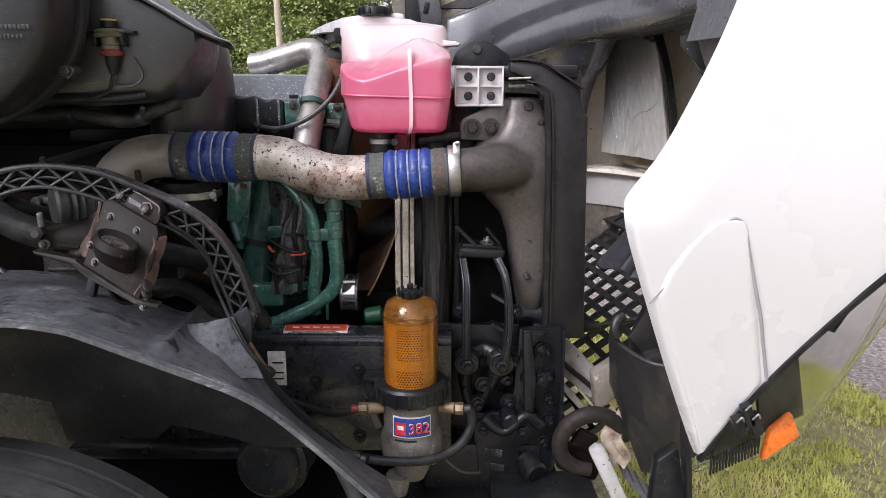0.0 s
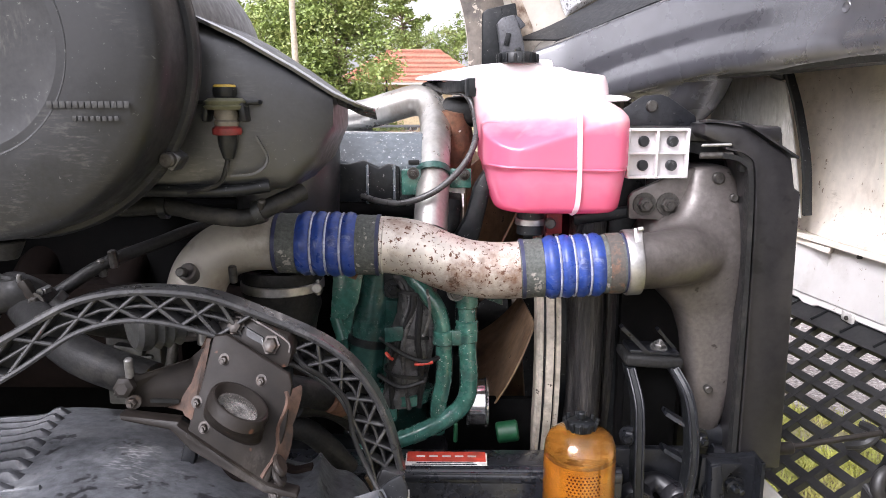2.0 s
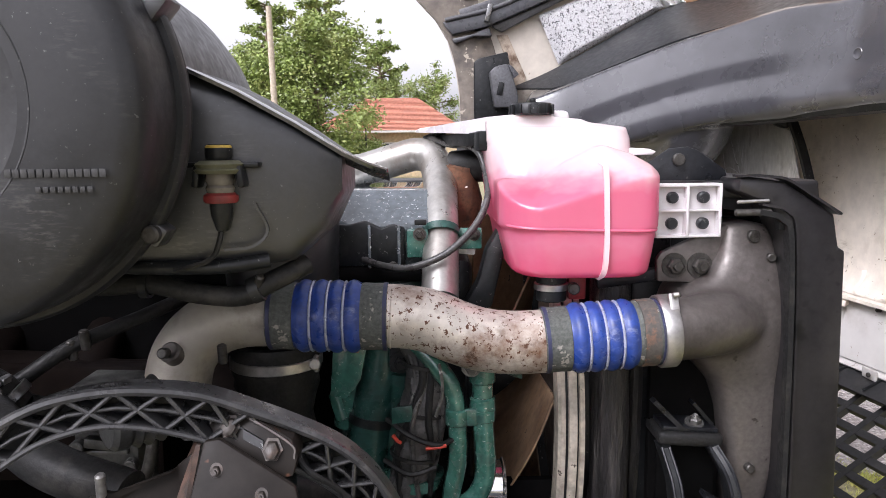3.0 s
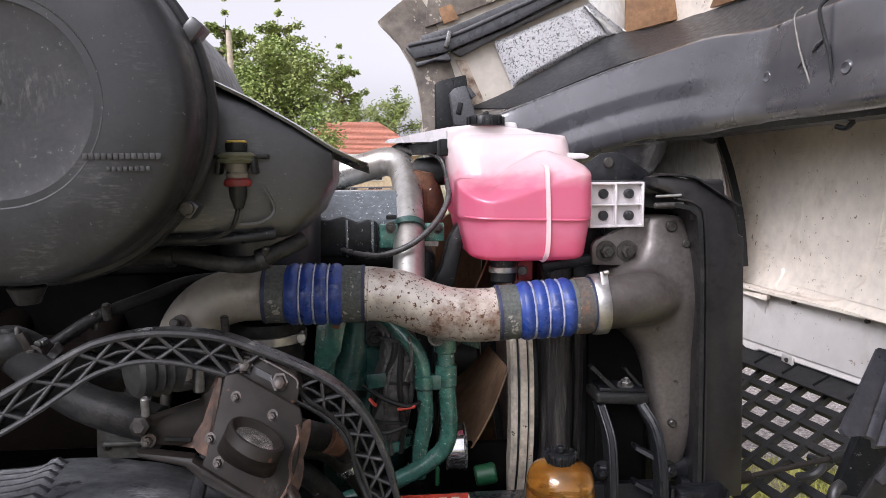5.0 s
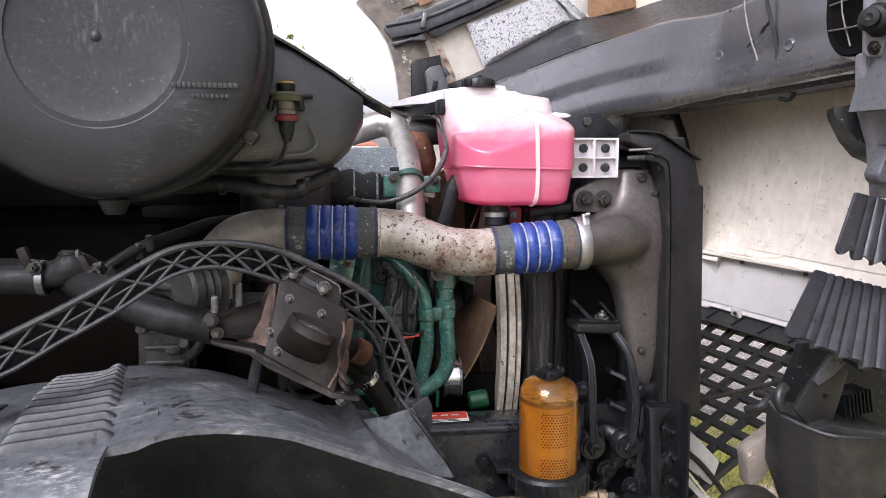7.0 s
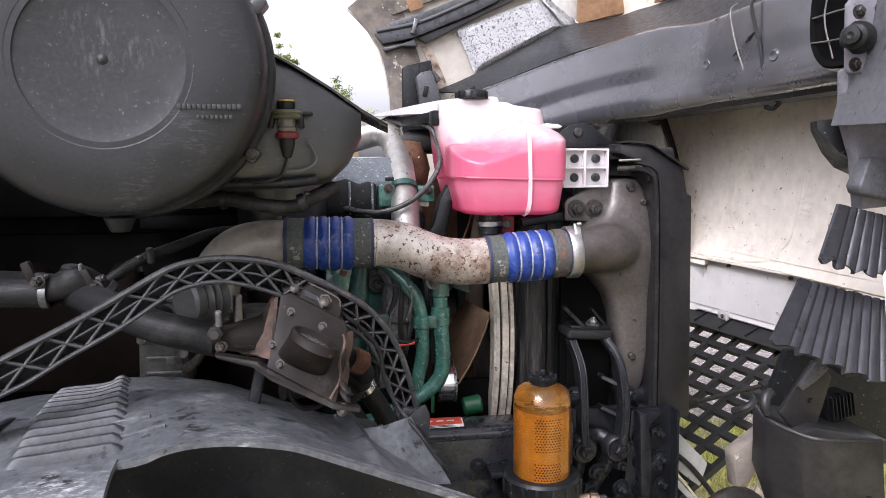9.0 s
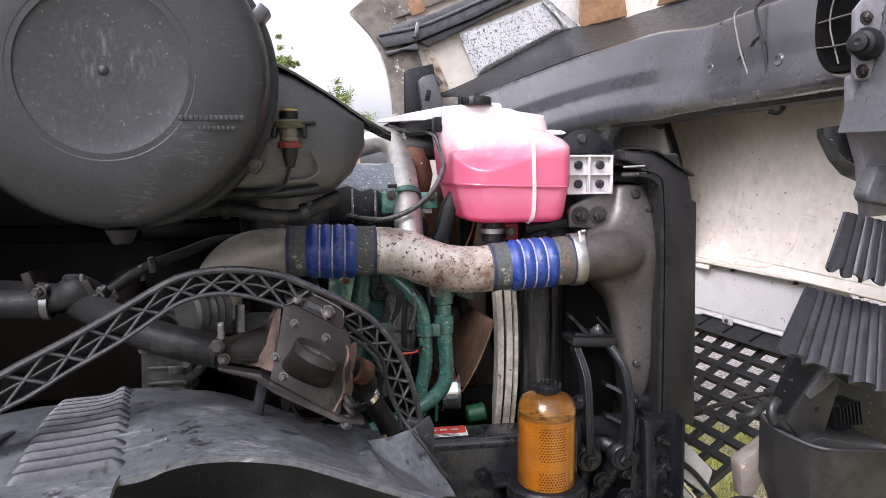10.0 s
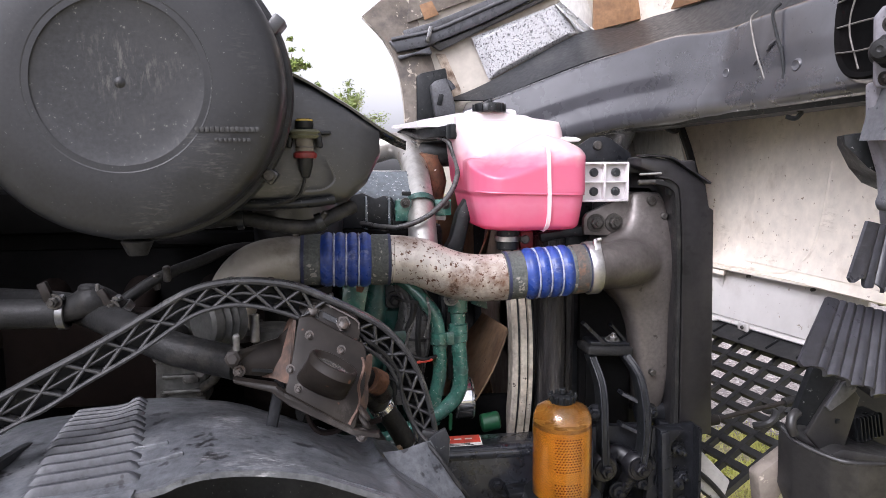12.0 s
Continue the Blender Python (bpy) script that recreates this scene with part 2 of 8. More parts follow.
M["roof"] = material("roof_tiles", (0.48, 0.2, 0.135), 0.75, grain=6, bump=0.2, dirt=(0.4, 0.17, 0.12), dirt_scale=1.5, random=0.12)
M["house"] = material("house_render", (0.62, 0.5, 0.33), 0.8, grain=6, bump=0.1, dirt=(0.55, 0.44, 0.3), dirt_scale=0.8)
M["dark_glass"] = material("dark_window", (0.03, 0.035, 0.04), 0.1, grain=3, bump=0.0)
M["grass"] = material("grass", (0.3, 0.27, 0.15), 0.85, grain=30, amount=0.5, bump=0.6, bump_size=0.03, dirt=(0.36, 0.3, 0.2), dirt_scale=1.6, dirt_cover=0.5)
M["grass_blade"] = material("grass_blade", (0.55, 0.56, 0.15), 0.6, grain=5, amount=0.4, bump=0.0, dirt=(0.72, 0.62, 0.32), dirt_scale=2.5)
M["gravel"] = material("gravel_drive", (0.33, 0.29, 0.27), 0.9, grain=40, amount=0.7, bump=1.0, bump_size=0.03, dirt=(0.22, 0.185, 0.165), dirt_scale=3, dirt_cover=0.45, spots=(0.62, 0.58, 0.55), spot_scale=36, spot_cover=0.4)

M["wire"] = material("hose_wire", (0.42, 0.44, 0.54), 0.3, metal=0.3, grain=60, bump=0.05)
M["blue_dirty"] = material("dirty_blue_silicone", (0.022, 0.026, 0.07), 0.55, grain=80, bump=0.2, dirt=(0.05, 0.05, 0.055), dirt_scale=30, dirt_cover=0.5)
M["rusty_cuff"] = material("rusty_hose_cuff", (0.075, 0.066, 0.058), 0.75, grain=160, bump=0.4, dirt=(0.22, 0.095, 0.045), dirt_scale=40, dirt_cover=0.5)
M["milky"] = material("milky_white_plastic", (0.64, 0.61, 0.62), 0.3, grain=40, amount=0.05, bump=0.03, dirt=(0.5, 0.47, 0.48), dirt_scale=20, dirt_cover=0.35)
M["red_paint"] = material("red_paint", (0.2, 0.022, 0.02), 0.5, grain=60, bump=0.1, dirt=(0.09, 0.02, 0.018), dirt_scale=20)
M["filter_grey"] = material("filter_base_grey", (0.16, 0.15, 0.135), 0.48, metal=0.35, grain=120, amount=0.25, bump=0.25, dirt=(0.08, 0.07, 0.06), dirt_scale=14, dirt_cover=0.5)
M["perforation"] = material("perforation_holes", (0.16, 0.06, 0.012), 0.7, grain=60, bump=0.0)
M["hose_rubber"] = material("glossy_hose_rubber", (0.05, 0.048, 0.047), 0.3, grain=90, amount=0.3, bump=0.1, dirt=(0.1, 0.096, 0.09), dirt_scale=20, dirt_cover=0.4)
M["dusty_hose"] = material("dusty_grey_hose", (0.06, 0.058, 0.055), 0.65, grain=90, bump=0.3, dirt=(0.03, 0.028, 0.026), dirt_scale=14, dirt_cover=0.5)
M["worn_alu"] = material("worn_aluminium", (0.12, 0.117, 0.112), 0.45, metal=0.4, grain=90, amount=0.45, bump=0.4, dirt=(0.035, 0.033, 0.031), dirt_scale=40, dirt_cover=0.52, spots=(0.5, 0.49, 0.47), spot_scale=60, spot_cover=0.22)
M["dark_metal"] = material("dark_polished_metal", (0.2, 0.2, 0.2), 0.3, metal=0.85, grain=60, bump=0.1, dirt=(0.06, 0.055, 0.05), dirt_scale=30, dirt_cover=0.45)
M["faded_print"] = material("faded_moulded_print", (0.019, 0.0187, 0.0183), 0.6, grain=140, amount=0.6, bump=0.1, dirt=(0.016, 0.0165, 0.018), dirt_scale=60, dirt_cover=0.55)
M["olive_clip"] = material("olive_grey_plastic", (0.1, 0.1, 0.06), 0.5, grain=90, bump=0.1)
# black cover in blue-grey: the sky's reflection is put into the base colour
M["wet_black"] = material("wet_cover_sky_grey", (0.1, 0.118, 0.13), 0.2, grain=60, amount=0.3, bump=0.05, dirt=(0.05, 0.06, 0.066), dirt_scale=12, dirt_cover=0.45, spots=(0.55, 0.57, 0.6), spot_scale=140, spot_cover=0.22, coat=1.0)
M["cast_dark"] = material("dark_cast_metal", (0.1, 0.1, 0.095), 0.5, metal=0.4, grain=90, bump=0.3, dirt=(0.04, 0.038, 0.035), dirt_scale=18, dirt_cover=0.5)
M["bright_green"] = material("bright_green_plastic", (0.008, 0.07, 0.028), 0.45, grain=60, bump=0.05, dirt=(0.02, 0.03, 0.02), dirt_scale=30)
M["foil_bright"] = material("bright_crinkled_foil", (0.55, 0.55, 0.56), 0.35, metal=0.4, grain=200, amount=0.25, bump=1.0, bump_size=0.006, dirt=(0.4, 0.4, 0.41), dirt_scale=9, dirt_cover=0.4, spots=(0.12, 0.12, 0.125), spot_scale=105, spot_cover=0.42)
M["foil_dull"] = material("dull_foil", (0.58, 0.57, 0.54), 0.4, metal=0.5, grain=60, amount=0.15, bump=0.4, bump_size=0.006, dirt=(0.36, 0.34, 0.31), dirt_scale=22, dirt_cover=0.4, streak=(1, 1, 0.4), scuff=(0.85, 0.85, 0.84), scuff_scale=(120, 120, 14), scuff_cover=0.5)
M["rust_cream"] = material("torn_rusty_fibreglass", (0.4, 0.33, 0.26), 0.8, grain=50, bump=0.5, dirt=(0.12, 0.075, 0.05), dirt_scale=20, dirt_cover=0.55)
M["cap_cream"] = material("amber_end_cap", (0.4, 0.28, 0.11), 0.3, grain=60, amount=0.3, bump=0.05, dirt=(0.62, 0.5, 0.34), dirt_scale=25, dirt_cover=0.3)
M["bucket"] = material("dark_bucket_plastic", (0.018, 0.0172, 0.0172), 0.42, grain=100, amount=0.3, bump=0.15, dirt=(0.046, 0.043, 0.04), dirt_scale=9, dirt_cover=0.45)
M["brown_shroud"] = material("dusty_brown_shroud", (0.055, 0.033, 0.023), 0.6, grain=60, amount=0.4, bump=0.2, dirt=(0.025, 0.017, 0.013), dirt_scale=8, dirt_cover=0.5)
# near-black for deep recesses; their shade is put into the colour
M["grime"] = material("deep_shade_black", (0.003, 0.003, 0.003), 0.75, grain=60, bump=0.4, dirt=(0.007, 0.006, 0.006), dirt_scale=8)
M["elbow"] = material("pale_cast_elbow", (0.36, 0.33, 0.28), 0.45, metal=0.3, grain=60, amount=0.08, bump=0.08, dirt=(0.115, 0.1, 0.086), dirt_scale=9, dirt_cover=0.5)
M["greasy_plate"] = material("greasy_brown_plate", (0.0145, 0.012, 0.0102), 0.46, grain=40, amount=0.3, bump=0.25, dirt=(0.022, 0.0176, 0.014), dirt_scale=9, dirt_cover=0.45, spots=(0.085, 0.04, 0.024), spot_scale=22, spot_cover=0.12, scuff=(0.06, 0.054, 0.047), scuff_scale=(30, 30, 18), scuff_cover=0.25)
M["rusty_edge"] = material("rust_eaten_edge", (0.075, 0.042, 0.029), 0.8, grain=70, amount=0.5, bump=0.5, dirt=(0.03, 0.025, 0.022), dirt_scale=28, dirt_cover=0.5)
M["stiffener"] = material("dark_stiffener_paint", (0.065, 0.067, 0.075), 0.3, grain=60, amount=0.2, bump=0.1, dirt=(0.1, 0.1, 0.105), dirt_scale=8, dirt_cover=0.4)
M["strut_grey"] = material("dusty_strut_grey", (0.17, 0.163, 0.18), 0.45, grain=60, amount=0.2, bump=0.1, dirt=(0.1, 0.096, 0.104), dirt_scale=9, dirt_cover=0.42, spots=(0.04, 0.038, 0.04), spot_scale=70, spot_cover=0.08)
M["flap"] = material("ribbed_rubber_flap", (0.033, 0.033, 0.039), 0.36, grain=60, amount=0.3, bump=0.35, dirt=(0.02, 0.02, 0.022), dirt_scale=20, dirt_cover=0.5, scuff=(0.08, 0.08, 0.088), scuff_scale=(30, 30, 120), scuff_cover=0.4)
M["bumper_paint"] = material("dirty_bumper_paint", (0.42, 0.41, 0.4), 0.4, grain=40, amount=0.15, bump=0.1, dirt=(0.22, 0.2, 0.185), dirt_scale=12, dirt_cover=0.45, spots=(0.07, 0.06, 0.055), spot_scale=50, spot_cover=0.2)
M["olive_panel"] = material("dark_olive_panel", (0.045, 0.045, 0.032), 0.5, grain=60, amount=0.3, bump=0.1, dirt=(0.02, 0.02, 0.016), dirt_scale=12)
M["pink_rib"] = material("pale_pink_rib", (0.84, 0.56, 0.59), 0.3, grain=40, amount=0.05, bump=0.03)
# pale glossy metal, its colour raised to stand for the cup's white glint
M["wet_iron"] = material("bright_glint_iron", (0.4, 0.385, 0.36), 0.2, metal=0.85, grain=60, bump=0.3, dirt=(0.05, 0.045, 0.04), dirt_scale=45, dirt_cover=0.5)
M["smoky_window"] = material("smoky_window_plastic", (0.15, 0.135, 0.115), 0.2, grain=60, amount=0.2, bump=0.05, dirt=(0.05, 0.045, 0.04), dirt_scale=40)
M["cover"] = material("end_cover_plastic", (0.0125, 0.013, 0.0145), 0.4, grain=160, amount=0.3, bump=0.05, dirt=(0.0195, 0.02, 0.0215), dirt_scale=4, dirt_cover=0.5, spots=(0.08, 0.08, 0.08), spot_scale=190, spot_cover=0.05, scuff=(0.06, 0.059, 0.057), scuff_scale=(60, 60, 260), scuff_cover=0.38)
M["dusty_cover"] = material("dusty_cover_plastic", (0.0175, 0.018, 0.0195), 0.42, grain=150, amount=0.35, bump=0.05, dirt=(0.029, 0.029, 0.03), dirt_scale=5, dirt_cover=0.5, spots=(0.085, 0.083, 0.078), spot_scale=150, spot_cover=0.12, scuff=(0.07, 0.067, 0.062), scuff_scale=(150, 60, 45), scuff_cover=0.5)
M["oily_black"] = material("oily_black_casting", (0.009, 0.009, 0.011), 0.33, grain=60, amount=0.4, bump=0.35, dirt=(0.022, 0.0215, 0.023), dirt_scale=16, dirt_cover=0.42, spots=(0.07, 0.066, 0.062), spot_scale=80, spot_cover=0.1)
M["greasy_bolt"] = material("greasy_bolt_iron", (0.04, 0.033, 0.028), 0.45, metal=0.3, grain=120, amount=0.4, bump=0.3, dirt=(0.07, 0.04, 0.026), dirt_scale=60, dirt_cover=0.4)
M["lip_rubber"] = material("shiny_lip_rubber", (0.045, 0.046, 0.05), 0.2, grain=120, bump=0.05, coat=1.0)
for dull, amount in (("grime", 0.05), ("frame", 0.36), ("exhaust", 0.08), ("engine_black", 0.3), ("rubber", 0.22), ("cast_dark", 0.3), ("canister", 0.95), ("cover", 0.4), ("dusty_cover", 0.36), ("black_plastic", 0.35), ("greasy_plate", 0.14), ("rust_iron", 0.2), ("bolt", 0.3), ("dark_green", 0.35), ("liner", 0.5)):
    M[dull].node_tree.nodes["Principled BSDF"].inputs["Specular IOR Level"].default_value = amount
M["duct"].node_tree.nodes["Principled BSDF"].inputs["Coat IOR"].default_value = 1.7
M["duct"].node_tree.nodes["Principled BSDF"].inputs["Coat Roughness"].default_value = 0.16


def glassy(name, color, rough, ior=1.45):
    m = bpy.data.materials.new(name)
    m.use_nodes = True
    b = m.node_tree.nodes["Principled BSDF"]
    b.inputs["Base Color"].default_value = (*color, 1)
    b.inputs["Roughness"].default_value = rough
    b.inputs["IOR"].default_value = ior
    b.inputs["Transmission Weight"].default_value = 1.0
    return m


M["amber_bowl"] = glassy("amber_clear_bowl", (0.91, 0.67, 0.34), 0.03, 1.18)
M["amber_bowl"].node_tree.nodes["Principled BSDF"].inputs["Coat Weight"].default_value = 0.9
M["amber_bowl"].node_tree.nodes["Principled BSDF"].inputs["Transmission Weight"].default_value = 0.992
M["lens_edge"] = glassy("lens_edge_plastic", (0.8, 0.82, 0.8), 0.25, 1.3)
M["fuel"] = glassy("amber_fuel", (0.94, 0.74, 0.36), 0.02, 1.14)
M["clear_lens"] = glassy("clear_lens", (0.93, 0.95, 0.92), 0.12, 1.15)
M["element"] = material("yellow_filter_element", (0.92, 0.68, 0.2), 0.5, grain=30, amount=0.15, bump=0.1, dirt=(0.76, 0.46, 0.09), dirt_scale=12, dirt_cover=0.4)


def tank_plastic():
    """Milky translucent plastic; the pink coolant shows through it up to its level."""
    m = bpy.data.materials.new("milky_tank_with_pink_coolant")
    m.use_nodes = True
    n, link = m.node_tree.nodes, m.node_tree.links.new
    b = n["Principled BSDF"]
    geo = n.new("ShaderNodeNewGeometry")
    sep = n.new("ShaderNodeSeparateXYZ")
    link(geo.outputs["Position"], sep.inputs[0])
    nz = n.new("ShaderNodeTexNoise")
    nz.inputs["Scale"].default_value = 9
    ad = n.new("ShaderNodeMath")
    ad.operation = "MULTIPLY_ADD"
    ad.inputs[1].default_value = 0.03
    link(nz.outputs[0], ad.inputs[0])
    link(sep.outputs[2], ad.inputs[2])
    cr = n.new("ShaderNodeValToRGB")
    mr = n.new("ShaderNodeMapRange")
    mr.inputs["From Min"].default_value, mr.inputs["From Max"].default_value = 1.43, 1.73
    link(ad.outputs[0], mr.inputs["Value"])
    link(mr.outputs[0], cr.inputs[0])
    e = cr.color_ramp.elements
    e[0].position, e[0].color = 0.0, (0.73, 0.085, 0.18, 1)
    e[1].position, e[1].color = 1.0, (0.9, 0.83, 0.83, 1)
    for at, c in ((0.1, (0.77, 0.12, 0.24, 1)), (0.2, (0.78, 0.16, 0.28, 1)), (0.3, (0.8, 0.24, 0.37, 1)), (0.36, (0.79, 0.2, 0.33, 1)), (0.56, (0.78, 0.18, 0.3, 1)), (0.63, (0.83, 0.33, 0.43, 1)), (0.69, (0.88, 0.62, 0.66, 1)), (0.82, (0.91, 0.8, 0.8, 1))):
        k = e.new(at)
        k.color = c
    link(cr.outputs[0], b.inputs["Base Color"])
    b.inputs["Roughness"].default_value = 0.2
    b.inputs["Coat Weight"].default_value = 1.0
    b.inputs["Coat Roughness"].default_value = 0.14
    tr = n.new("ShaderNodeBsdfTranslucent")
    link(cr.outputs[0], tr.inputs[0])
    mx = n.new("ShaderNodeMixShader")
    mx.inputs[0].default_value = 0.4
    link(b.outputs[0], mx.inputs[1])
    link(tr.outputs[0], mx.inputs[2])
    link(mx.outputs[0], n["Material Output"].inputs[0])
    return m


M["tank"] = tank_plastic()


# ---- building helpers ----
BASES = {}


def thing(name, base, label, category, group="", kind=""):
    ob = new(name)
    ob.location = base
    ob.empty_display_size = 0.05
    BASES[ob.name] = Vector(base)
    return tagged(ob, label, category, group, kind)


def root_base(ob):
    while ob.parent:
        ob = ob.parent
    return BASES.get(ob.name, Vector((0, 0, 0)))


def part(name, bm, mat, parent, label="", smooth=40, kind=""):
    """Links a bmesh, whose points are world places, as one mesh under a thing or a part."""
    base = root_base(parent) if parent else Vector((0, 0, 0))
    bmesh.ops.translate(bm, verts=bm.verts, vec=-base)
    bmesh.ops.recalc_face_normals(bm, faces=bm.faces)
    if smooth:
        for f in bm.faces:
            f.smooth = True
        lim = radians(smooth)
        for e in bm.edges:
            e.smooth = len(e.link_faces) == 2 and e.calc_face_angle(9) < lim
    me = bpy.data.meshes.new(name)
    bm.to_mesh(me)
    bm.free()
    for m in mat if isinstance(mat, (list, tuple)) else [mat]:
        me.materials.append(M[m] if isinstance(m, str) else m)
    ob = new(name, me)
    if parent:
        ob.parent = parent
    return tagged(ob, label, kind=kind)


def solo(name, bm, mat, label, category, group="", kind="", smooth=40):
    """A thing that is one mesh."""
    return tagged(part(name, bm, mat, None, label, smooth), category=category, group=group, kind=kind)


def add_box(bm, c, s, rot=None, bevel=0.0, seg=2):
    m = Matrix.LocRotScale(Vector(c), Euler([radians(a) for a in rot]) if rot else None, Vector(s))
    vs = bmesh.ops.create_cube(bm, size=1.0, matrix=m)["verts"]
    if bevel:
        es = list({e for v in vs for e in v.link_edges})
        bmesh.ops.bevel(bm, geom=es, offset=bevel, segments=seg, affect="EDGES", profile=0.5)
    return vs


def box(c, s, rot=None, bevel=0.003, seg=2):
    bm = bmesh.new()
    add_box(bm, c, s, rot, bevel, seg)
    return bm


def frame_of(d):
    d = Vector(d).normalized()
    a = Vector((0, 0, 1)) if abs(d.z) < 0.9 else Vector((1, 0, 0))
    u = d.cross(a).normalized()
    return d, u, d.cross(u)


def add_lathe(bm, origin, axis, profile, seg=32, close=False):
    """profile: (along the axis, radius) pairs; ends at radius 0 are capped."""
    o = Vector(origin)
    d, u, v = frame_of(axis)
    rings = []
    for h, r in profile:
        if r < 1e-6:
            rings.append([bm.verts.new(o + d * h)])
        else:
            rings.append([bm.verts.new(o + d * h + (u * math.cos(a) + v * math.sin(a)) * r) for a in (2 * math.pi * k / seg for k in range(seg))])
    for a, b in zip(rings, rings[1:]):
        if len(a) == 1 and len(b) == 1:
            continue
        for k in range(seg):
            j = (k + 1) % seg
            if len(a) == 1:
                bm.faces.new((a[0], b[j], b[k]))
            elif len(b) == 1:
                bm.faces.new((a[k], a[j], b[0]))
            else:
                bm.faces.new((a[k], a[j], b[j], b[k]))
    return bm


def lathe(origin, axis, profile, seg=32):
    return add_lathe(bmesh.new(), origin, axis, profile, seg)


def add_cyl(bm, p0, p1, r, r1=None, seg=16, bevel=0.0):
    p0, p1 = Vector(p0), Vector(p1)
    h = (p1 - p0).length
    r1 = r if r1 is None else r1
    b = min(bevel, h / 3)
    prof = [(0, 0), (0, r - b), (b, r), (h - b, r1), (h, r1 - b), (h, 0)] if b else [(0, 0), (0, r), (h, r1), (h, 0)]
    return add_lathe(bm, p0, p1 - p0, prof, seg)


def cyl(p0, p1, r, r1=None, seg=20, bevel=0.002):
    return add_cyl(bmesh.new(), p0, p1, r, r1, seg, bevel)


def spline(pts, n=8):
    """A smooth line through the points."""
    ps = [Vector(p) for p in pts]
    ps = [2 * ps[0] - ps[1], *ps, 2 * ps[-1] - ps[-2]]
    out = []
    for i in range(1, len(ps) - 2):
        a, b, c, d = ps[i - 1 : i + 3]
        for k in range(n):
            t = k / n
            out.append(0.5 * (2 * b + (c - a) * t + (2 * a - 5 * b + 4 * c - d) * t * t + (3 * b - a - 3 * c + d) * t ** 3))
    return out + [ps[-2]]


def add_tube(bm, pts, r, seg=14, n=8, smooth=True, caps=True, flat=None):
    """A tube along a line; r: one radius or one per given point; flat: (width, height) factors."""
    line = spline(pts, n) if smooth else [Vector(p) for p in pts]
    rs = [r] * len(line) if isinstance(r, (int, float)) else [float(np.interp(k / (len(line) - 1) * (len(r) - 1), range(len(r)), r)) for k in range(len(line))]
    up = None
    rings = []
    for i, p in enumerate(line):
        d = (line[min(i + 1, len(line) - 1)] - line[max(i - 1, 0)]).normalized()
        if up is None:
            _, up, _ = frame_of(d)
        up = (up - d * up.dot(d)).normalized()
        w = d.cross(up)
        fa, fb = flat or (1, 1)
        rings.append([bm.verts.new(p + (up * math.cos(a) * fa + w * math.sin(a) * fb) * rs[i]) for a in (2 * math.pi * k / seg for k in range(seg))])
    for a, b in zip(rings, rings[1:]):
        for k in range(seg):
            bm.faces.new((a[k], a[(k + 1) % seg], b[(k + 1) % seg], b[k]))
    if caps:
        bm.faces.new(rings[0][::-1])
        bm.faces.new(rings[-1])
    return bm


def tube(pts, r, seg=14, n=8, smooth=True, caps=True, flat=None):
    return add_tube(bmesh.new(), pts, r, seg, n, smooth, caps, flat)


def add_prism(bm, poly, y0, y1, axis="y", bevel=0.0):
    """A flat outline given as two coordinates, pushed from y0 to y1 along an axis."""
    place = {"y": lambda a, b, h: (a, h, b), "x": lambda a, b, h: (h, a, b), "z": lambda a, b, h: (a, b, h)}[axis]
    f = [bm.verts.new(place(a, b, y0)) for a, b in poly]
    g = [bm.verts.new(place(a, b, y1)) for a, b in poly]
    faces = [bm.faces.new(f), bm.faces.new(g[::-1])]
    k = len(poly)
    for i in range(k):
        faces.append(bm.faces.new((f[i], g[i], g[(i + 1) % k], f[(i + 1) % k])))
    if bevel:
        es = list({e for q in faces for e in q.edges})
        bmesh.ops.recalc_face_normals(bm, faces=faces)
        bmesh.ops.bevel(bm, geom=es, offset=bevel, segments=2, affect="EDGES", profile=0.5)
    return bm


def prism(poly, y0, y1, axis="y", bevel=0.003):
    return add_prism(bmesh.new(), poly, y0, y1, axis, bevel)


def sheet(fn, nu, nv, thick):
    """A bent sheet fn(u, v) with a thickness along its own normal."""
    bm = bmesh.new()
    P = [[Vector(fn(i / nu, j / nv)) for j in range(nv + 1)] for i in range(nu + 1)]

    def normal(i, j):
        a = P[min(i + 1, nu)][j] - P[max(i - 1, 0)][j]
        b = P[i][min(j + 1, nv)] - P[i][max(j - 1, 0)]
        c = a.cross(b)
        return c.normalized() if c.length > 1e-9 else Vector((0, 0, 1))

    A = [[bm.verts.new(P[i][j]) for j in range(nv + 1)] for i in range(nu + 1)]
    B = [[bm.verts.new(P[i][j] - normal(i, j) * thick) for j in range(nv + 1)] for i in range(nu + 1)]
    for i in range(nu):
        for j in range(nv):
            bm.faces.new((A[i][j], A[i + 1][j], A[i + 1][j + 1], A[i][j + 1]))
            bm.faces.new((B[i][j], B[i][j + 1], B[i + 1][j + 1], B[i + 1][j]))
    for i in range(nu):
        bm.faces.new((A[i][0], B[i][0], B[i + 1][0], A[i + 1][0]))
        bm.faces.new((A[i][nv], A[i + 1][nv], B[i + 1][nv], B[i][nv]))
    for j in range(nv):
        bm.faces.new((A[0][j], A[0][j + 1], B[0][j + 1], B[0][j]))
        bm.faces.new((A[nu][j], B[nu][j], B[nu][j + 1], A[nu][j + 1]))
    return bm


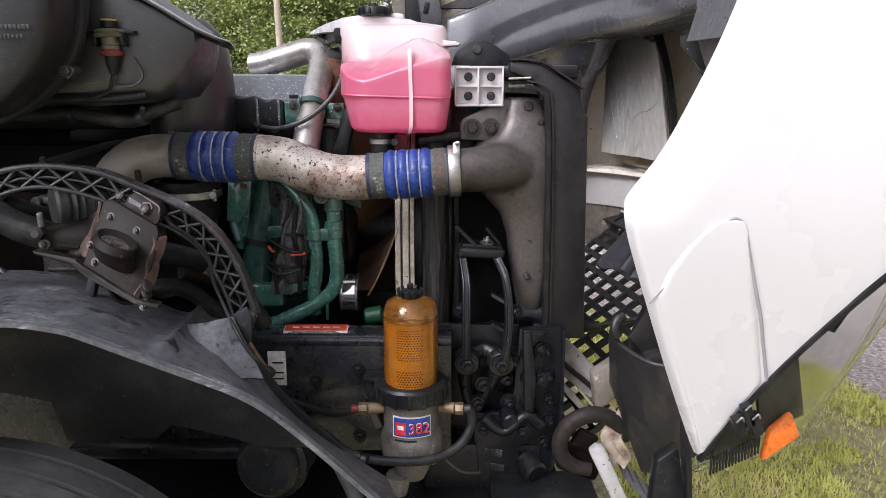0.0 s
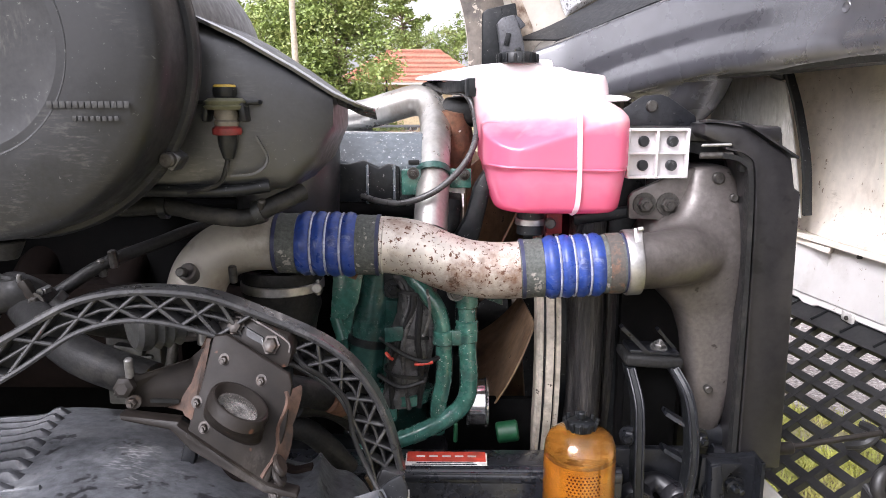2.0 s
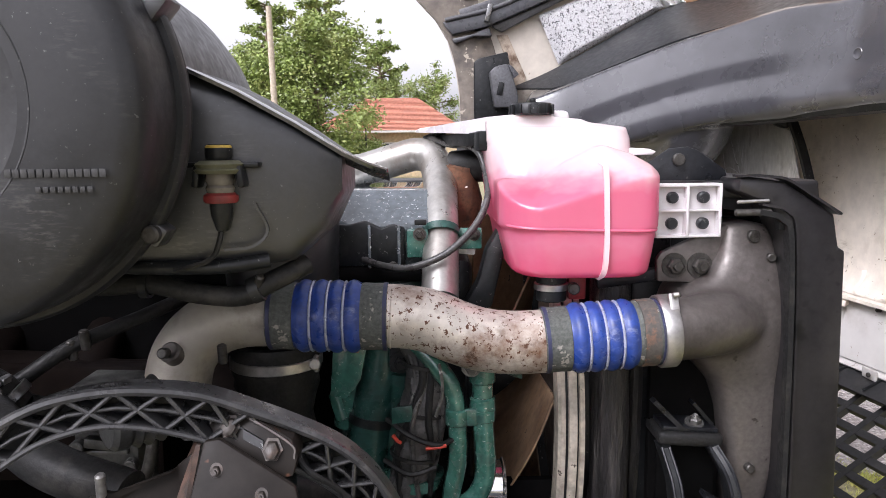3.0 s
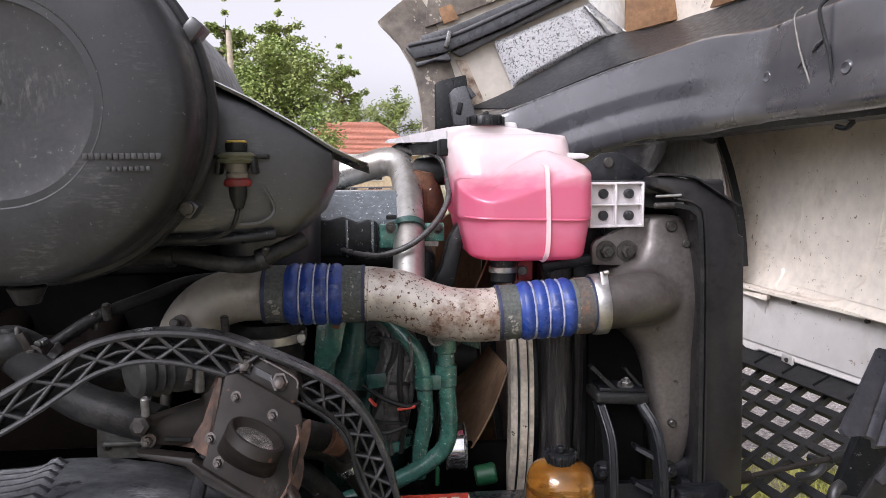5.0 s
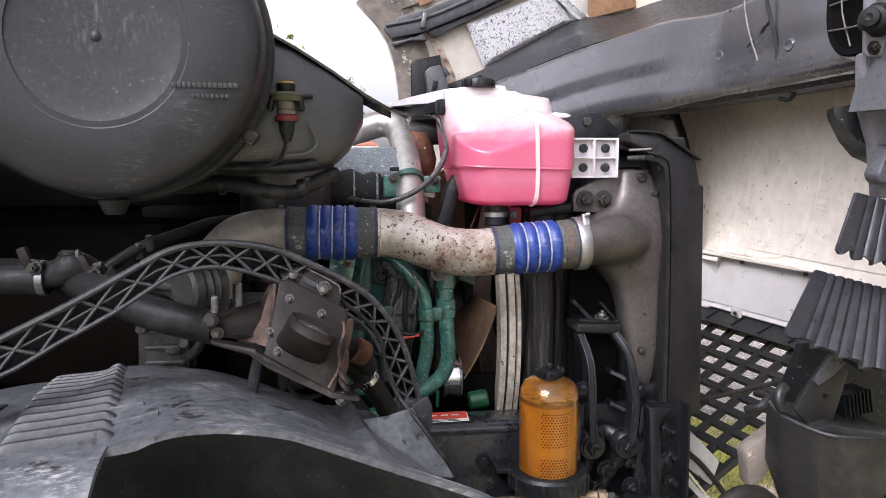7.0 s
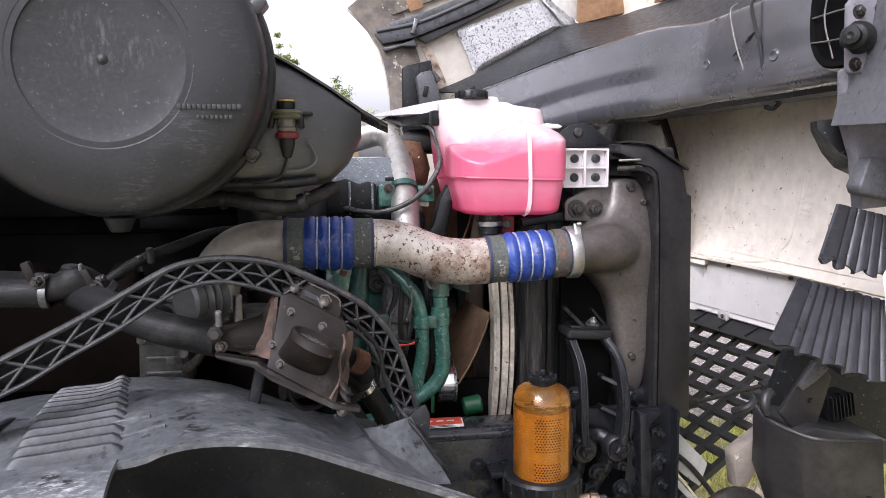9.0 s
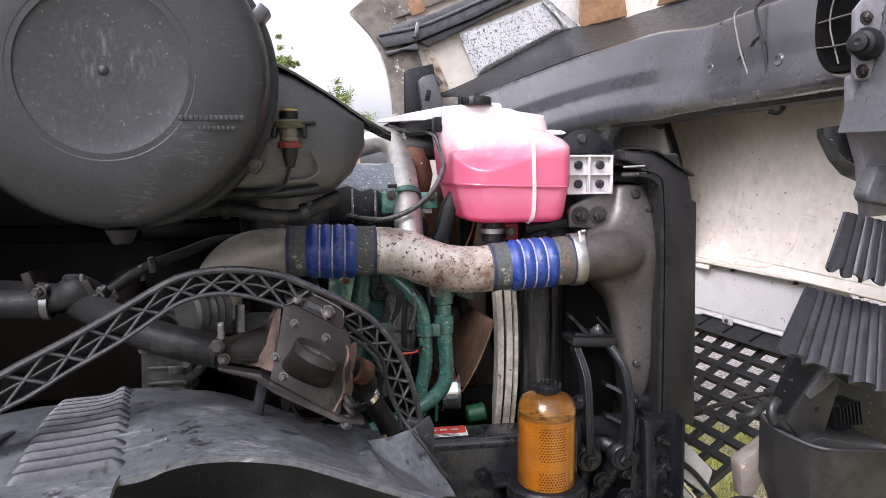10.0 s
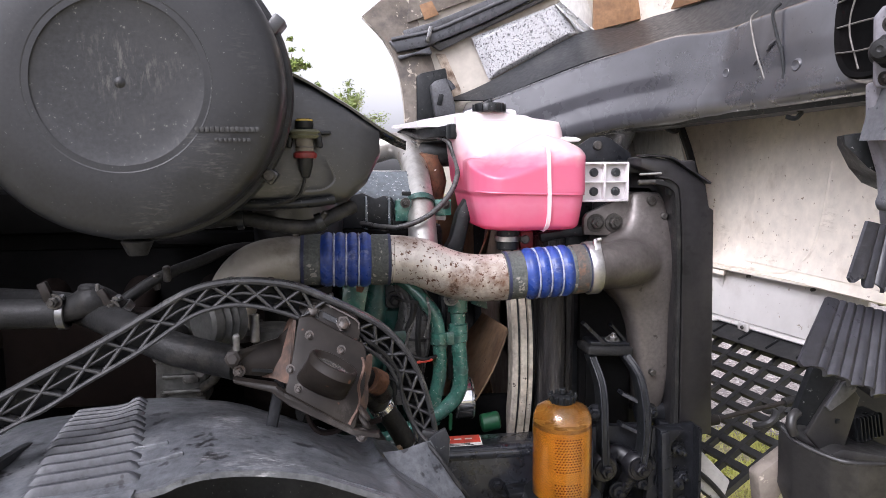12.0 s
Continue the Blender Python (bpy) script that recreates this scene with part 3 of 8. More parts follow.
def loft(sections, caps=True):
    """Rings of equally many points, joined in order."""
    bm = bmesh.new()
    rings = [[bm.verts.new(p) for p in s] for s in sections]
    k = len(rings[0])
    for a, b in zip(rings, rings[1:]):
        for i in range(k):
            bm.faces.new((a[i], a[(i + 1) % k], b[(i + 1) % k], b[i]))
    if caps:
        bm.faces.new(rings[0][::-1])
        bm.faces.new(rings[-1])
    return bm


def rounded(cx, cy, hx, hy, power=4.0, n=28):
    """A rounded rectangle's outline."""
    out = []
    for k in range(n):
        a = 2 * math.pi * k / n
        c, s = math.cos(a), math.sin(a)
        out.append((cx + hx * math.copysign(abs(c) ** (2 / power), c), cy + hy * math.copysign(abs(s) ** (2 / power), s)))
    return out


def melt(ob, voxel=0.006, rounds=4):
    """Fuses a part's overlapping pieces into one moulded or cast skin."""
    r = ob.modifiers.new("fuse", "REMESH")
    r.mode, r.voxel_size, r.use_smooth_shade = "VOXEL", voxel, True
    s = ob.modifiers.new("soften", "SMOOTH")
    s.factor, s.iterations = 0.5, rounds
    return ob


def add_bolt(bm, p, d, r=0.012, washer=True):
    """A hexagon head with a washer; d points out of the surface."""
    p = Vector(p)
    d = Vector(d).normalized()
    if washer:
        add_lathe(bm, p - d * 0.002, d, [(0, 0), (0, r * 1.55), (r * 0.3, r * 1.5), (r * 0.3, 0)], 14)
    add_lathe(bm, p, d, [(0, 0), (0, r), (r * 0.85, r), (r * 1.05, r * 0.8), (r * 1.05, 0)], 6)
    add_lathe(bm, p + d * r * 1.0, d, [(0, 0), (0, r * 0.5), (r * 0.5, r * 0.45), (r * 0.5, 0)], 8)


def bolt(p, d, parent, r=0.012, mat="bolt", name="bolt"):
    bm = bmesh.new()
    add_bolt(bm, p, d, r)
    return part(name, bm, mat, parent)


def band(p, d, r, width, parent, mat="clamp", screw=True, label=""):
    """A hose clamp: a thin band round a hose, with its screw."""
    d = Vector(d).normalized()
    p = Vector(p)
    bm = lathe(p - d * width / 2, d, [(0, r - 0.003), (0, r), (width * 0.08, r + 0.0015), (width * 0.92, r + 0.0015), (width, r), (width, r - 0.003)], 36)
    if screw:
        _, u, v = frame_of(d)
        q = p + Vector((0, -0.5, 0.87)) * (r + 0.006)
        add_cyl(bm, q - Vector((0, 0.012, 0.0)), q + Vector((0, 0.014, 0.0)), 0.0055, seg=10)
        add_box(bm, q, (width * 1.1, 0.016, 0.008), bevel=0.001)
    return part("clamp", bm, mat, parent, label)


# ---- ground and distance ----
bm = bmesh.new()
bmesh.ops.create_grid(bm, x_segments=8, y_segments=8, size=900, matrix=Matrix.Translation((0, 0, -0.004)))
solo("ground", bm, "grass", "mown green and straw-coloured grass ground", "ground", kind="structure", smooth=0)
bm = bmesh.new()
EDGE_OF_DRIVE = [(-60, 13), (-10, 9), (0.4, 6.0), (1.4, 4.25), (1.7, 3.92), (1.95, 3.82), (2.12, 3.74), (2.2, 3.4), (2.3, 3.1), (2.7, 2.85), (3.2, 2.65), (4.5, 2.4), (12, 2.0), (60, 0.0)]
add_prism(bm, EDGE_OF_DRIVE + [(60, 24), (-60, 24)], -0.05, 0.004, "z")
solo("gravel_drive", bm, "gravel", "pale grey and brown gravel drive along grass", "drive", kind="structure", smooth=0)
verts, faces = [], []
rng = random.Random(11)
for k in range(130000):
    x, y = rng.uniform(0.7, 3.0), rng.uniform(0.8, 4.6)
    edge = float(np.interp(x, [p[0] for p in EDGE_OF_DRIVE], [p[1] for p in EDGE_OF_DRIVE]))
    if y > edge + rng.gauss(0, 0.1):
        continue
    if noise.noise((x * 2.2, y * 2.2, 0.3)) < -0.2 and rng.random() < 0.8:
        continue
    h, a = rng.uniform(0.01, 0.034), rng.uniform(0, 6.28)
    w = 0.0035
    dx, dy = math.cos(a), math.sin(a)
    lean = rng.uniform(0.2, 1.0) * h
    w = rng.uniform(0.0022, 0.005)
    i = len(verts)
    verts += [(x - dy * w, y + dx * w, 0), (x + dy * w, y - dx * w, 0), (x + dx * lean, y + dy * lean, h)]
    faces.append((i, i + 1, i + 2))
me = bpy.data.meshes.new("grass_blades")
me.from_pydata(verts, [], faces)
me.materials.append(M["grass_blade"])
tagged(new("grass_blades", me), "short green and straw-coloured grass blades on the ground", "grass", kind="stuff")


def strut(bm, p0, p1, thick, depth, out=(0, -1, 0)):
    """A flat bar from p0 to p1 that stands out by depth."""
    p0, p1, o = Vector(p0), Vector(p1), Vector(out).normalized()
    d = (p1 - p0).normalized()
    s = d.cross(o).normalized() * thick / 2
    q = [p0 - s, p0 + s, p1 + s, p1 - s]
    a = [bm.verts.new(p) for p in q]
    b = [bm.verts.new(p + o * depth) for p in q]
    bm.faces.new(a), bm.faces.new(b[::-1])
    for i in range(4):
        bm.faces.new((a[i], b[i], b[(i + 1) % 4], a[(i + 1) % 4]))


def ribbon(line, width, thick, out=(0, -1, 0), n=6):
    """A bent flat strap that follows a line."""
    pts = spline(line, n)
    o = Vector(out).normalized()
    rings = []
    for i, p in enumerate(pts):
        d = (pts[min(i + 1, len(pts) - 1)] - pts[max(i - 1, 0)]).normalized()
        s = d.cross(o).normalized() * thick / 2
        rings.append([p - s, p + s, p + s + o * width, p - s + o * width])
    return loft(rings)


# ---- frame rail and front hanger ----
rail = thing("frame_rail", (-0.4, 1.6, 0.7), "black painted steel truck frame rail", "frame rail")
bm = bmesh.new()
add_prism(bm, [(1.55, 0.69), (1.55, 0.98), (1.64, 0.98), (1.64, 0.972), (1.558, 0.972), (1.558, 0.698), (1.64, 0.698), (1.64, 0.69)], -1.7, 0.02, "x", 0.003)
part("channel", bm, "rail_paint", rail)
for bx, bz in ((-0.46, 0.78), (-0.3, 0.87), (-0.2, 0.73), (-0.2, 0.9), (-0.55, 0.9)):
    bolt((bx, 1.548, bz), (0, -1, 0), rail, 0.011, "frame")
part("cross_tube", cyl((0.19, 1.705, 0.985), (0.33, 1.705, 0.985), 0.03), "frame", rail)
part("top_edge", cyl((-1.7, 1.566, 0.967), (0.02, 1.566, 0.967), 0.018, seg=24, bevel=0.002), "rail_paint", rail, "rounded worn top edge of the rail")
part("rail_end", box((0.09, 1.66, 0.835), (0.2, 0.02, 0.285), bevel=0.006), "frame", rail)
part("far_rail", box((-0.5, 2.75, 0.84), (2.0, 0.08, 0.28)), "frame", rail)

hang = thing("radiator_mount", (0.1, 1.66, 0.86), "black cast forked radiator mounting bracket with bolts", "bracket")
for line_ in ([(0.048, 1.675, 1.148), (0.055, 1.635, 1.1), (0.056, 1.618, 1.05), (0.055, 1.606, 0.97), (0.057, 1.6, 0.895)], [(0.13, 1.675, 1.148), (0.148, 1.64, 1.108), (0.156, 1.622, 1.05), (0.156, 1.61, 0.98), (0.143, 1.6, 0.895)]):
    part("leg", ribbon(line_, 0.036, 0.018, (0, -1, 0)), "engine_black", hang, "flat cast leg of the fork")
    for side in (-0.0065, 0.0065):
        part("leg_edge", tube([(x + side, y - 0.0355, z) for x, y, z in line_], 0.003, 8, 6), "frame", hang)
# plate behind the fork, near-black for the shade between its legs
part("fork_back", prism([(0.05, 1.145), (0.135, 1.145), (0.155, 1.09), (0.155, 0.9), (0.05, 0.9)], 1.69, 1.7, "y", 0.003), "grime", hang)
for z0, z1 in ((1.06, 1.045), (0.985, 0.972)):
    bm = bmesh.new()
    strut(bm, (0.118, 1.66, z0), (0.15, 1.64, z1), 0.008, 0.03)
    part("fork_web", bm, "frame", hang)
bm = bmesh.new()
add_tube(bm, [(0.055, 1.6, 0.9), (0.1, 1.625, 0.925), (0.145, 1.6, 0.9)], [0.026, 0.018, 0.026], 12, 4)
add_tube(bm, [(0.145, 1.6, 0.9), (0.11, 1.62, 0.82), (0.075, 1.63, 0.755)], [0.024, 0.016, 0.018], 10, 4)
add_tube(bm, [(0.055, 1.6, 0.9), (0.056, 1.62, 0.82), (0.075, 1.63, 0.755)], [0.024, 0.014, 0.018], 10, 4)
add_box(bm, (0.1, 1.67, 0.9), (0.1, 0.04, 0.06), None, 0.008)
melt(part("casting", bm, "oily_black", hang), 0.005, 3)
part("rubber_pad", box((0.094, 1.685, 1.158), (0.112, 0.085, 0.024), (0, 4, 0), bevel=0.008, seg=3), "rubber", hang, "dusty rubber mounting pad")
part("top_plate", box((0.095, 1.69, 1.174), (0.096, 0.075, 0.008), (0, 4, 0), bevel=0.002), "frame", hang)
for a, b, w in (((0.03, 1.67, 1.226), (0.084, 1.67, 1.172), 0.008), ((0.105, 1.69, 1.215), (0.14, 1.69, 1.175), 0.006)):
    bm = bmesh.new()
    strut(bm, a, b, w, 0.02)
    part("stay", bm, "frame", hang)
bolt((0.107, 1.67, 1.18), (0, -0.3, 1), hang, 0.011, "worn_alu")
for x, z in ((0.057, 0.905), (0.14, 0.903)):
    part("boss", lathe((x, 1.6, z), (0, -1, -0.05), [(0, 0), (0, 0.034), (0.02, 0.033), (0.026, 0.028), (0.026, 0)], 28), "oily_black", hang)
    bolt((x, 1.573, z), (0.1, -1, -0.1), hang, 0.016, "oily_black")
for x, z in ((0.042, 1.03), (0.172, 1.025)):
    bolt((x, 1.6, z), (0.4 if x > 0.1 else -0.4, -1, 0), hang, 0.013, "frame")

fp = thing("front_frame_plate", (0.18, 1.62, 0.54), "black steel front frame plate full of greasy bolts", "frame plate")
bm = prism([(0.07, 0.76), (0.17, 0.76), (0.185, 0.98), (0.288, 0.985), (0.288, 0.70), (0.27, 0.62), (0.29, 0.535), (0.1, 0.535), (0.085, 0.62)], 1.61, 1.63)
part("plate", bm, "frame", fp)
part("edge_flange", ribbon([(0.288, 1.63, 0.985), (0.29, 1.63, 0.85), (0.288, 1.63, 0.7), (0.27, 1.63, 0.62)], 0.05, 0.006), "frame", fp)
bm = prism([(0.075, 0.745), (0.215, 0.75), (0.22, 0.70), (0.19, 0.68), (0.19, 0.6), (0.215, 0.56), (0.095, 0.56), (0.085, 0.66)], 1.588, 1.608)
part("lower_bracket", bm, "frame", fp)
for x, z in ((0.125, 0.665), (0.13, 0.625)):
    part("slot", box((x, 1.587, z), (0.045, 0.004, 0.018), (0, 8, 0), bevel=0.0015), "streaky", fp)
for x, z, r in ((0.209, 0.918, 0.015), (0.25, 0.926, 0.012), (0.211, 0.856, 0.015), (0.256, 0.864, 0.012), (0.161, 0.793, 0.014), (0.21, 0.789, 0.015), (0.262, 0.745, 0.012), (0.26, 0.8, 0.011)):
    bolt((x, 1.607, z), (0.15, -1, -0.15), fp, r, "frame")
    part("stud", cyl((x, 1.6, z), (x + 0.005, 1.583, z - 0.004), r * 0.55), "frame", fp)
for x in (0.1, 0.145, 0.195):
    bolt((x, 1.586, 0.727), (0, -1, 0), fp, 0.012, "frame")
for x, z, r in ((0.168, 0.903, 0.02), (0.238, 0.933, 0.017), (0.098, 0.84, 0.022), (0.155, 0.855, 0.018), (0.241, 0.85, 0.02), (0.085, 0.79, 0.018), (0.19, 0.72, 0.02), (0.25, 0.69, 0.015)):
    part("cone_nut", lathe((x, 1.606, z), (0.12, -1, -0.1), [(0, 0), (0, r * 0.95), (0.004, r * 0.95), (0.005, r * 0.75), (0.014, r * 0.7), (0.016, r * 0.4), (0.028, r * 0.36), (0.03, 0)], 12), "frame", fp)
part("web_plate", prism([(0.19, 0.98), (0.21, 0.985), (0.225, 0.86), (0.22, 0.76), (0.2, 0.77)], 1.575, 1.61, "y", 0.004), "frame", fp)
part("lower_fork", tube([(0.1, 1.585, 0.76), (0.15, 1.57, 0.73), (0.2, 1.575, 0.77), (0.24, 1.585, 0.74)], [0.016, 0.012, 0.012, 0.016], 12, 6), "frame", fp)
part("gusset", prism([(0.19, 0.985), (0.25, 0.985), (0.2, 0.93)], 1.58, 1.61, "y", 0.004), "frame", fp)
part("spacer", cyl((0.16, 1.61, 0.76), (0.165, 1.56, 0.755), 0.022, bevel=0.004), "frame", fp)
part("stub", cyl((0.205, 1.6, 0.64), (0.23, 1.55, 0.625), 0.03, bevel=0.006), "frame", fp)
part("lower_pin", cyl((0.235, 1.6, 0.6), (0.25, 1.55, 0.59), 0.014), "bolt", fp)

# ---- radiator stack and fan ----
rad = thing("radiator", (0.22, 2.2, 0.62), "black radiator stack with dusty side panel and streaked rubber seals", "radiator")
part("core", box((0.2, 2.29, 1.08), (0.2, 0.94, 0.9), bevel=0.01), "engine_black", rad)
bm = bmesh.new()
add_prism(bm, [(1.7, 0.96), (1.7, 1.5), (1.72, 1.59), (2.7, 1.59), (2.7, 0.96)], 0.262, 0.33, "x", 0.006)
part("side_panel", prism([(0.248, 0.945), (0.347, 0.945), (0.333, 1.487), (0.322, 1.489), (0.311, 1.546), (0.225, 1.6), (0.175, 1.608), (0.152, 1.607), (0.152, 1.585), (0.2, 1.565), (0.224, 1.537), (0.237, 1.5)], 1.635, 1.72, "y", 0.006), "rad_side", rad, "dusty dark grey side panel")
part("panel_lip", ribbon([(0.15, 1.66, 1.61), (0.17, 1.66, 1.611), (0.2, 1.66, 1.609), (0.228, 1.66, 1.603), (0.27, 1.66, 1.577), (0.318, 1.66, 1.547)], 0.034, 0.004), "rad_side", rad, "thin folded top lip")
part("side_wall", bm, "rad_side", rad)
part("edge_lip", ribbon([(0.25, 1.645, 0.95), (0.246, 1.645, 1.3), (0.238, 1.645, 1.5), (0.222, 1.645, 1.54), (0.185, 1.645, 1.552)], 0.02, 0.009), "rubber", rad)
part("edge_lip", ribbon([(0.262, 1.645, 0.95), (0.257, 1.645, 1.3), (0.248, 1.645, 1.51), (0.23, 1.645, 1.552), (0.19, 1.645, 1.564)], 0.018, 0.004), "rad_side", rad)
part("top_seal", box((0.22, 2.2, 1.585), (0.2, 1.0, 0.03), bevel=0.008), "rad_side", rad)
part("inlet_tube", cyl((0.148, 1.64, 1.55), (0.205, 1.632, 1.551), 0.006), "bolt", rad)
part("inlet_tube", cyl((0.148, 1.634, 1.568), (0.2, 1.63, 1.57), 0.003), "clamp", rad)
part("latch_block", box((0.232, 1.648, 1.535), (0.022, 0.02, 0.03), bevel=0.003), "engine_black", rad)
part("seal_column", tube([(-0.02, 1.77, 1.42), (-0.022, 1.765, 1.3), (-0.018, 1.765, 1.1), (-0.02, 1.77, 0.92)], 0.06, 14, 5, flat=(1.0, 0.6)), "streaky", rad, "streaked cracked rubber seal")
for x, y in ((0.035, 1.79), (0.06, 1.8), (0.012, 1.8)):
    part("seal_fold", tube([(x, y, 1.36), (x + 0.004, y - 0.004, 1.2), (x, y, 0.95)], 0.012, 8, 4), "streaky", rad)
part("shroud_back", box((0.06, 2.2, 1.12), (0.08, 0.84, 0.86), bevel=0.02), "engine_black", rad)
# backing panel coloured near-black for the shade behind the mount
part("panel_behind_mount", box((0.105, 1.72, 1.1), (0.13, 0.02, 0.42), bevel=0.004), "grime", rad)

ring = thing("fan_shroud_ring", (-0.09, 2.2, 0.72), "cream fibreglass fan shroud ring with dirty edge", "fan shroud")
bm = lathe((-0.121, 2.2, 1.12), (1, 0, 0), [(0.0, 0.43), (0.0, 0.474), (0.006, 0.48), (0.013, 0.48), (0.0145, 0.474), (0.0185, 0.474), (0.02, 0.482), (0.034, 0.483), (0.0355, 0.476), (0.038, 0.476), (0.0395, 0.484), (0.048, 0.483), (0.048, 0.43), (0.0, 0.43)], 72)
part("ring", bm, "ring", ring)
for x in (-0.1065, -0.0855):
    part("groove", lathe((x, 2.2, 1.12), (1, 0, 0), [(0, 0.47), (0, 0.4765), (0.004, 0.4765), (0.004, 0.47)], 72), "engine_black", ring)
part("funnel", lathe((-0.08, 2.2, 1.12), (1, 0, 0), [(0, 0.432), (0.0, 0.44), (0.1, 0.44), (0.1, 0.432), (0, 0.432)], 64), "engine_black", ring, "black shroud funnel")
part("front_skin", lathe((-0.02, 2.2, 1.12), (1, 0, 0), [(0, 0.12), (0, 0.43), (0.006, 0.43), (0.006, 0.12)], 48), "brown_shroud", ring)
fan = thing("cooling_fan", (-0.2, 2.2, 0.75), "tan plastic engine cooling fan with broad blades", "fan")
part("hub", cyl((-0.26, 2.2, 1.12), (-0.14, 2.2, 1.12), 0.11, bevel=0.01), "engine_black", fan)
for k in range(8):
    a0 = 2 * math.pi * k / 8 + 0.16

    def blade(u, v, a0=a0):
        r = 0.11 + 0.315 * v
        a = a0 + (u - 0.5) * (0.13 + 0.15 * v) / r
        return (-0.19 - (u - 0.5) * 0.14 + 0.012 * math.sin(math.pi * u), 2.2 + r * math.cos(a), 1.12 + r * math.sin(a))

    part("blade", sheet(blade, 8, 6, 0.004), "fan", fan)
# ---- charge air pipe with blue hoses ----
AX = 1.605


def silicone_hose(name, x0, x1, z0, z1, r, humps, label):
    h = thing(name, ((x0 + x1) / 2, AX, (z0 + z1) / 2), label, "hose", "silicone hoses on the charge air pipe")
    a, b = Vector((x0, AX, z0)), Vector((x1, AX, z1))
    d = (b - a).normalized()
    L = (b - a).length
    c = L * 0.228
    prof = [(c * 0.9, r - 0.006), (c * 0.95, r)]
    pitch = (L - 2 * c) / humps
    for k in range(humps):
        for q in (0.08, 0.22, 0.36, 0.5, 0.64, 0.78, 0.92):
            prof.append((c + pitch * (k + q), r + 0.0085 * math.sin(math.pi * q) ** 0.65 - 0.002))
    prof += [(L - c * 0.95, r), (L - c * 0.9, r - 0.006)]
    part("bellows", lathe(a, d, prof, 48), "blue", h, "blue ribbed silicone bellows")
    for k in range(1, humps):
        p = a + d * (c + pitch * k)
        part("wire_ring", lathe(p - d * 0.0015, d, [(-0.0006, r - 0.002), (-0.0006, r + 0.004), (0.0013, r + 0.0055), (0.0032, r + 0.004), (0.0032, r - 0.002)], 40), "wire", h)
    for s in (0, 1):
        q = a if s == 0 else b - d * c
        part("cuff", lathe(q, d, [(0, r - 0.006), (0, r + 0.001), (c * 0.12, r + 0.002), (c * 0.5, r + 0.0015), (c * 0.94, r + 0.002), (c, r - 0.003)], 48), "cuff", h, "grey dusty fabric-covered hose end")
        e = a + d * 0.005 if s == 0 else b - d * 0.005
        part("edge_band", lathe(e - d * 0.003, d, [(0, r), (0, r + 0.003), (0.006, r + 0.003), (0.006, r)], 48), "blue_dirty", h)
    return h


silicone_hose("silicone_hose", -0.606, -0.418, 1.397, 1.393, 0.052, 4, "blue ribbed silicone hose on the elbow of the charge pipe")
hb = silicone_hose("silicone_hose", -0.172, 0.018, 1.35, 1.362, 0.051, 4, "blue ribbed silicone hose with rusty clamp band by the radiator")
part("rust_stain_band", lathe((-0.018, AX, 1.36), (1, 0, 0.06), [(0, 0.05), (0, 0.0545), (0.024, 0.0548), (0.024, 0.05)], 48), "rusty_cuff", hb, "rust-stained grey hose end")
band((0.026, AX, 1.363), (1, 0, 0.06), 0.0575, 0.026, hb, screw=False, label="bright steel hose clamp")
part("clamp_bridge", box((0.03, 1.575, 1.414), (0.015, 0.01, 0.032), (-28, 0, 0), bevel=0.002), "clamp", hb)
part("clamp_screw", cyl((0.026, 1.572, 1.428), (0.038, 1.57, 1.43), 0.004), "clamp", hb)

pipe = thing("charge_air_pipe", (-0.3, AX, 1.33), "bent steel charge air pipe speckled with rust", "pipe")
part("tube", tube([(-0.44, AX, 1.394), (-0.40, AX, 1.393), (-0.355, AX, 1.385), (-0.31, AX, 1.366), (-0.265, AX, 1.352), (-0.21, AX, 1.347), (-0.15, AX, 1.35)], 0.051, 48, 8), "steel_pipe", pipe)
part("bead", lathe((-0.416, AX, 1.393), (1, 0, -0.05), [(0, 0.05), (0.002, 0.0525), (0.004, 0.05)], 48), "steel_pipe", pipe)
elb = thing("intake_elbow", (-0.70, 1.58, 1.3), "dull grey cast elbow with bolted flange", "pipe elbow")
bm = tube([(-0.59, AX, 1.397), (-0.65, 1.6, 1.397), (-0.70, 1.59, 1.383), (-0.735, 1.575, 1.345), (-0.748, 1.565, 1.29), (-0.75, 1.56, 1.25)], [0.049, 0.049, 0.05, 0.05, 0.05, 0.055], 40, 8)
part("elbow", bm, "elbow", elb)
part("boss", cyl((-0.735, 1.535, 1.352), (-0.738, 1.515, 1.366), 0.016, bevel=0.003), "cast_alu", elb)
part("sensor", cyl((-0.738, 1.506, 1.366), (-0.739, 1.49, 1.37), 0.008), "bolt", elb)
part("key", box((-0.615, 1.605, 1.449), (0.012, 0.008, 0.01), bevel=0.002), "cast_alu", elb)
part("flange", cyl((-0.75, 1.56, 1.25), (-0.75, 1.56, 1.262), 0.075, bevel=0.003), "cast_alu", elb)
for a in (0.3, 2.2, 4.3, 5.4):
    bolt((-0.75 + 0.064 * math.cos(a), 1.56 + 0.064 * math.sin(a), 1.264), (0, 0, 1), elb, 0.009)

# ---- charge air cooler end tank ----
cac = thing("charge_air_cooler", (0.2, 1.72, 0.95), "grey cast aluminium charge air cooler end tank", "charge air cooler")
secs = []
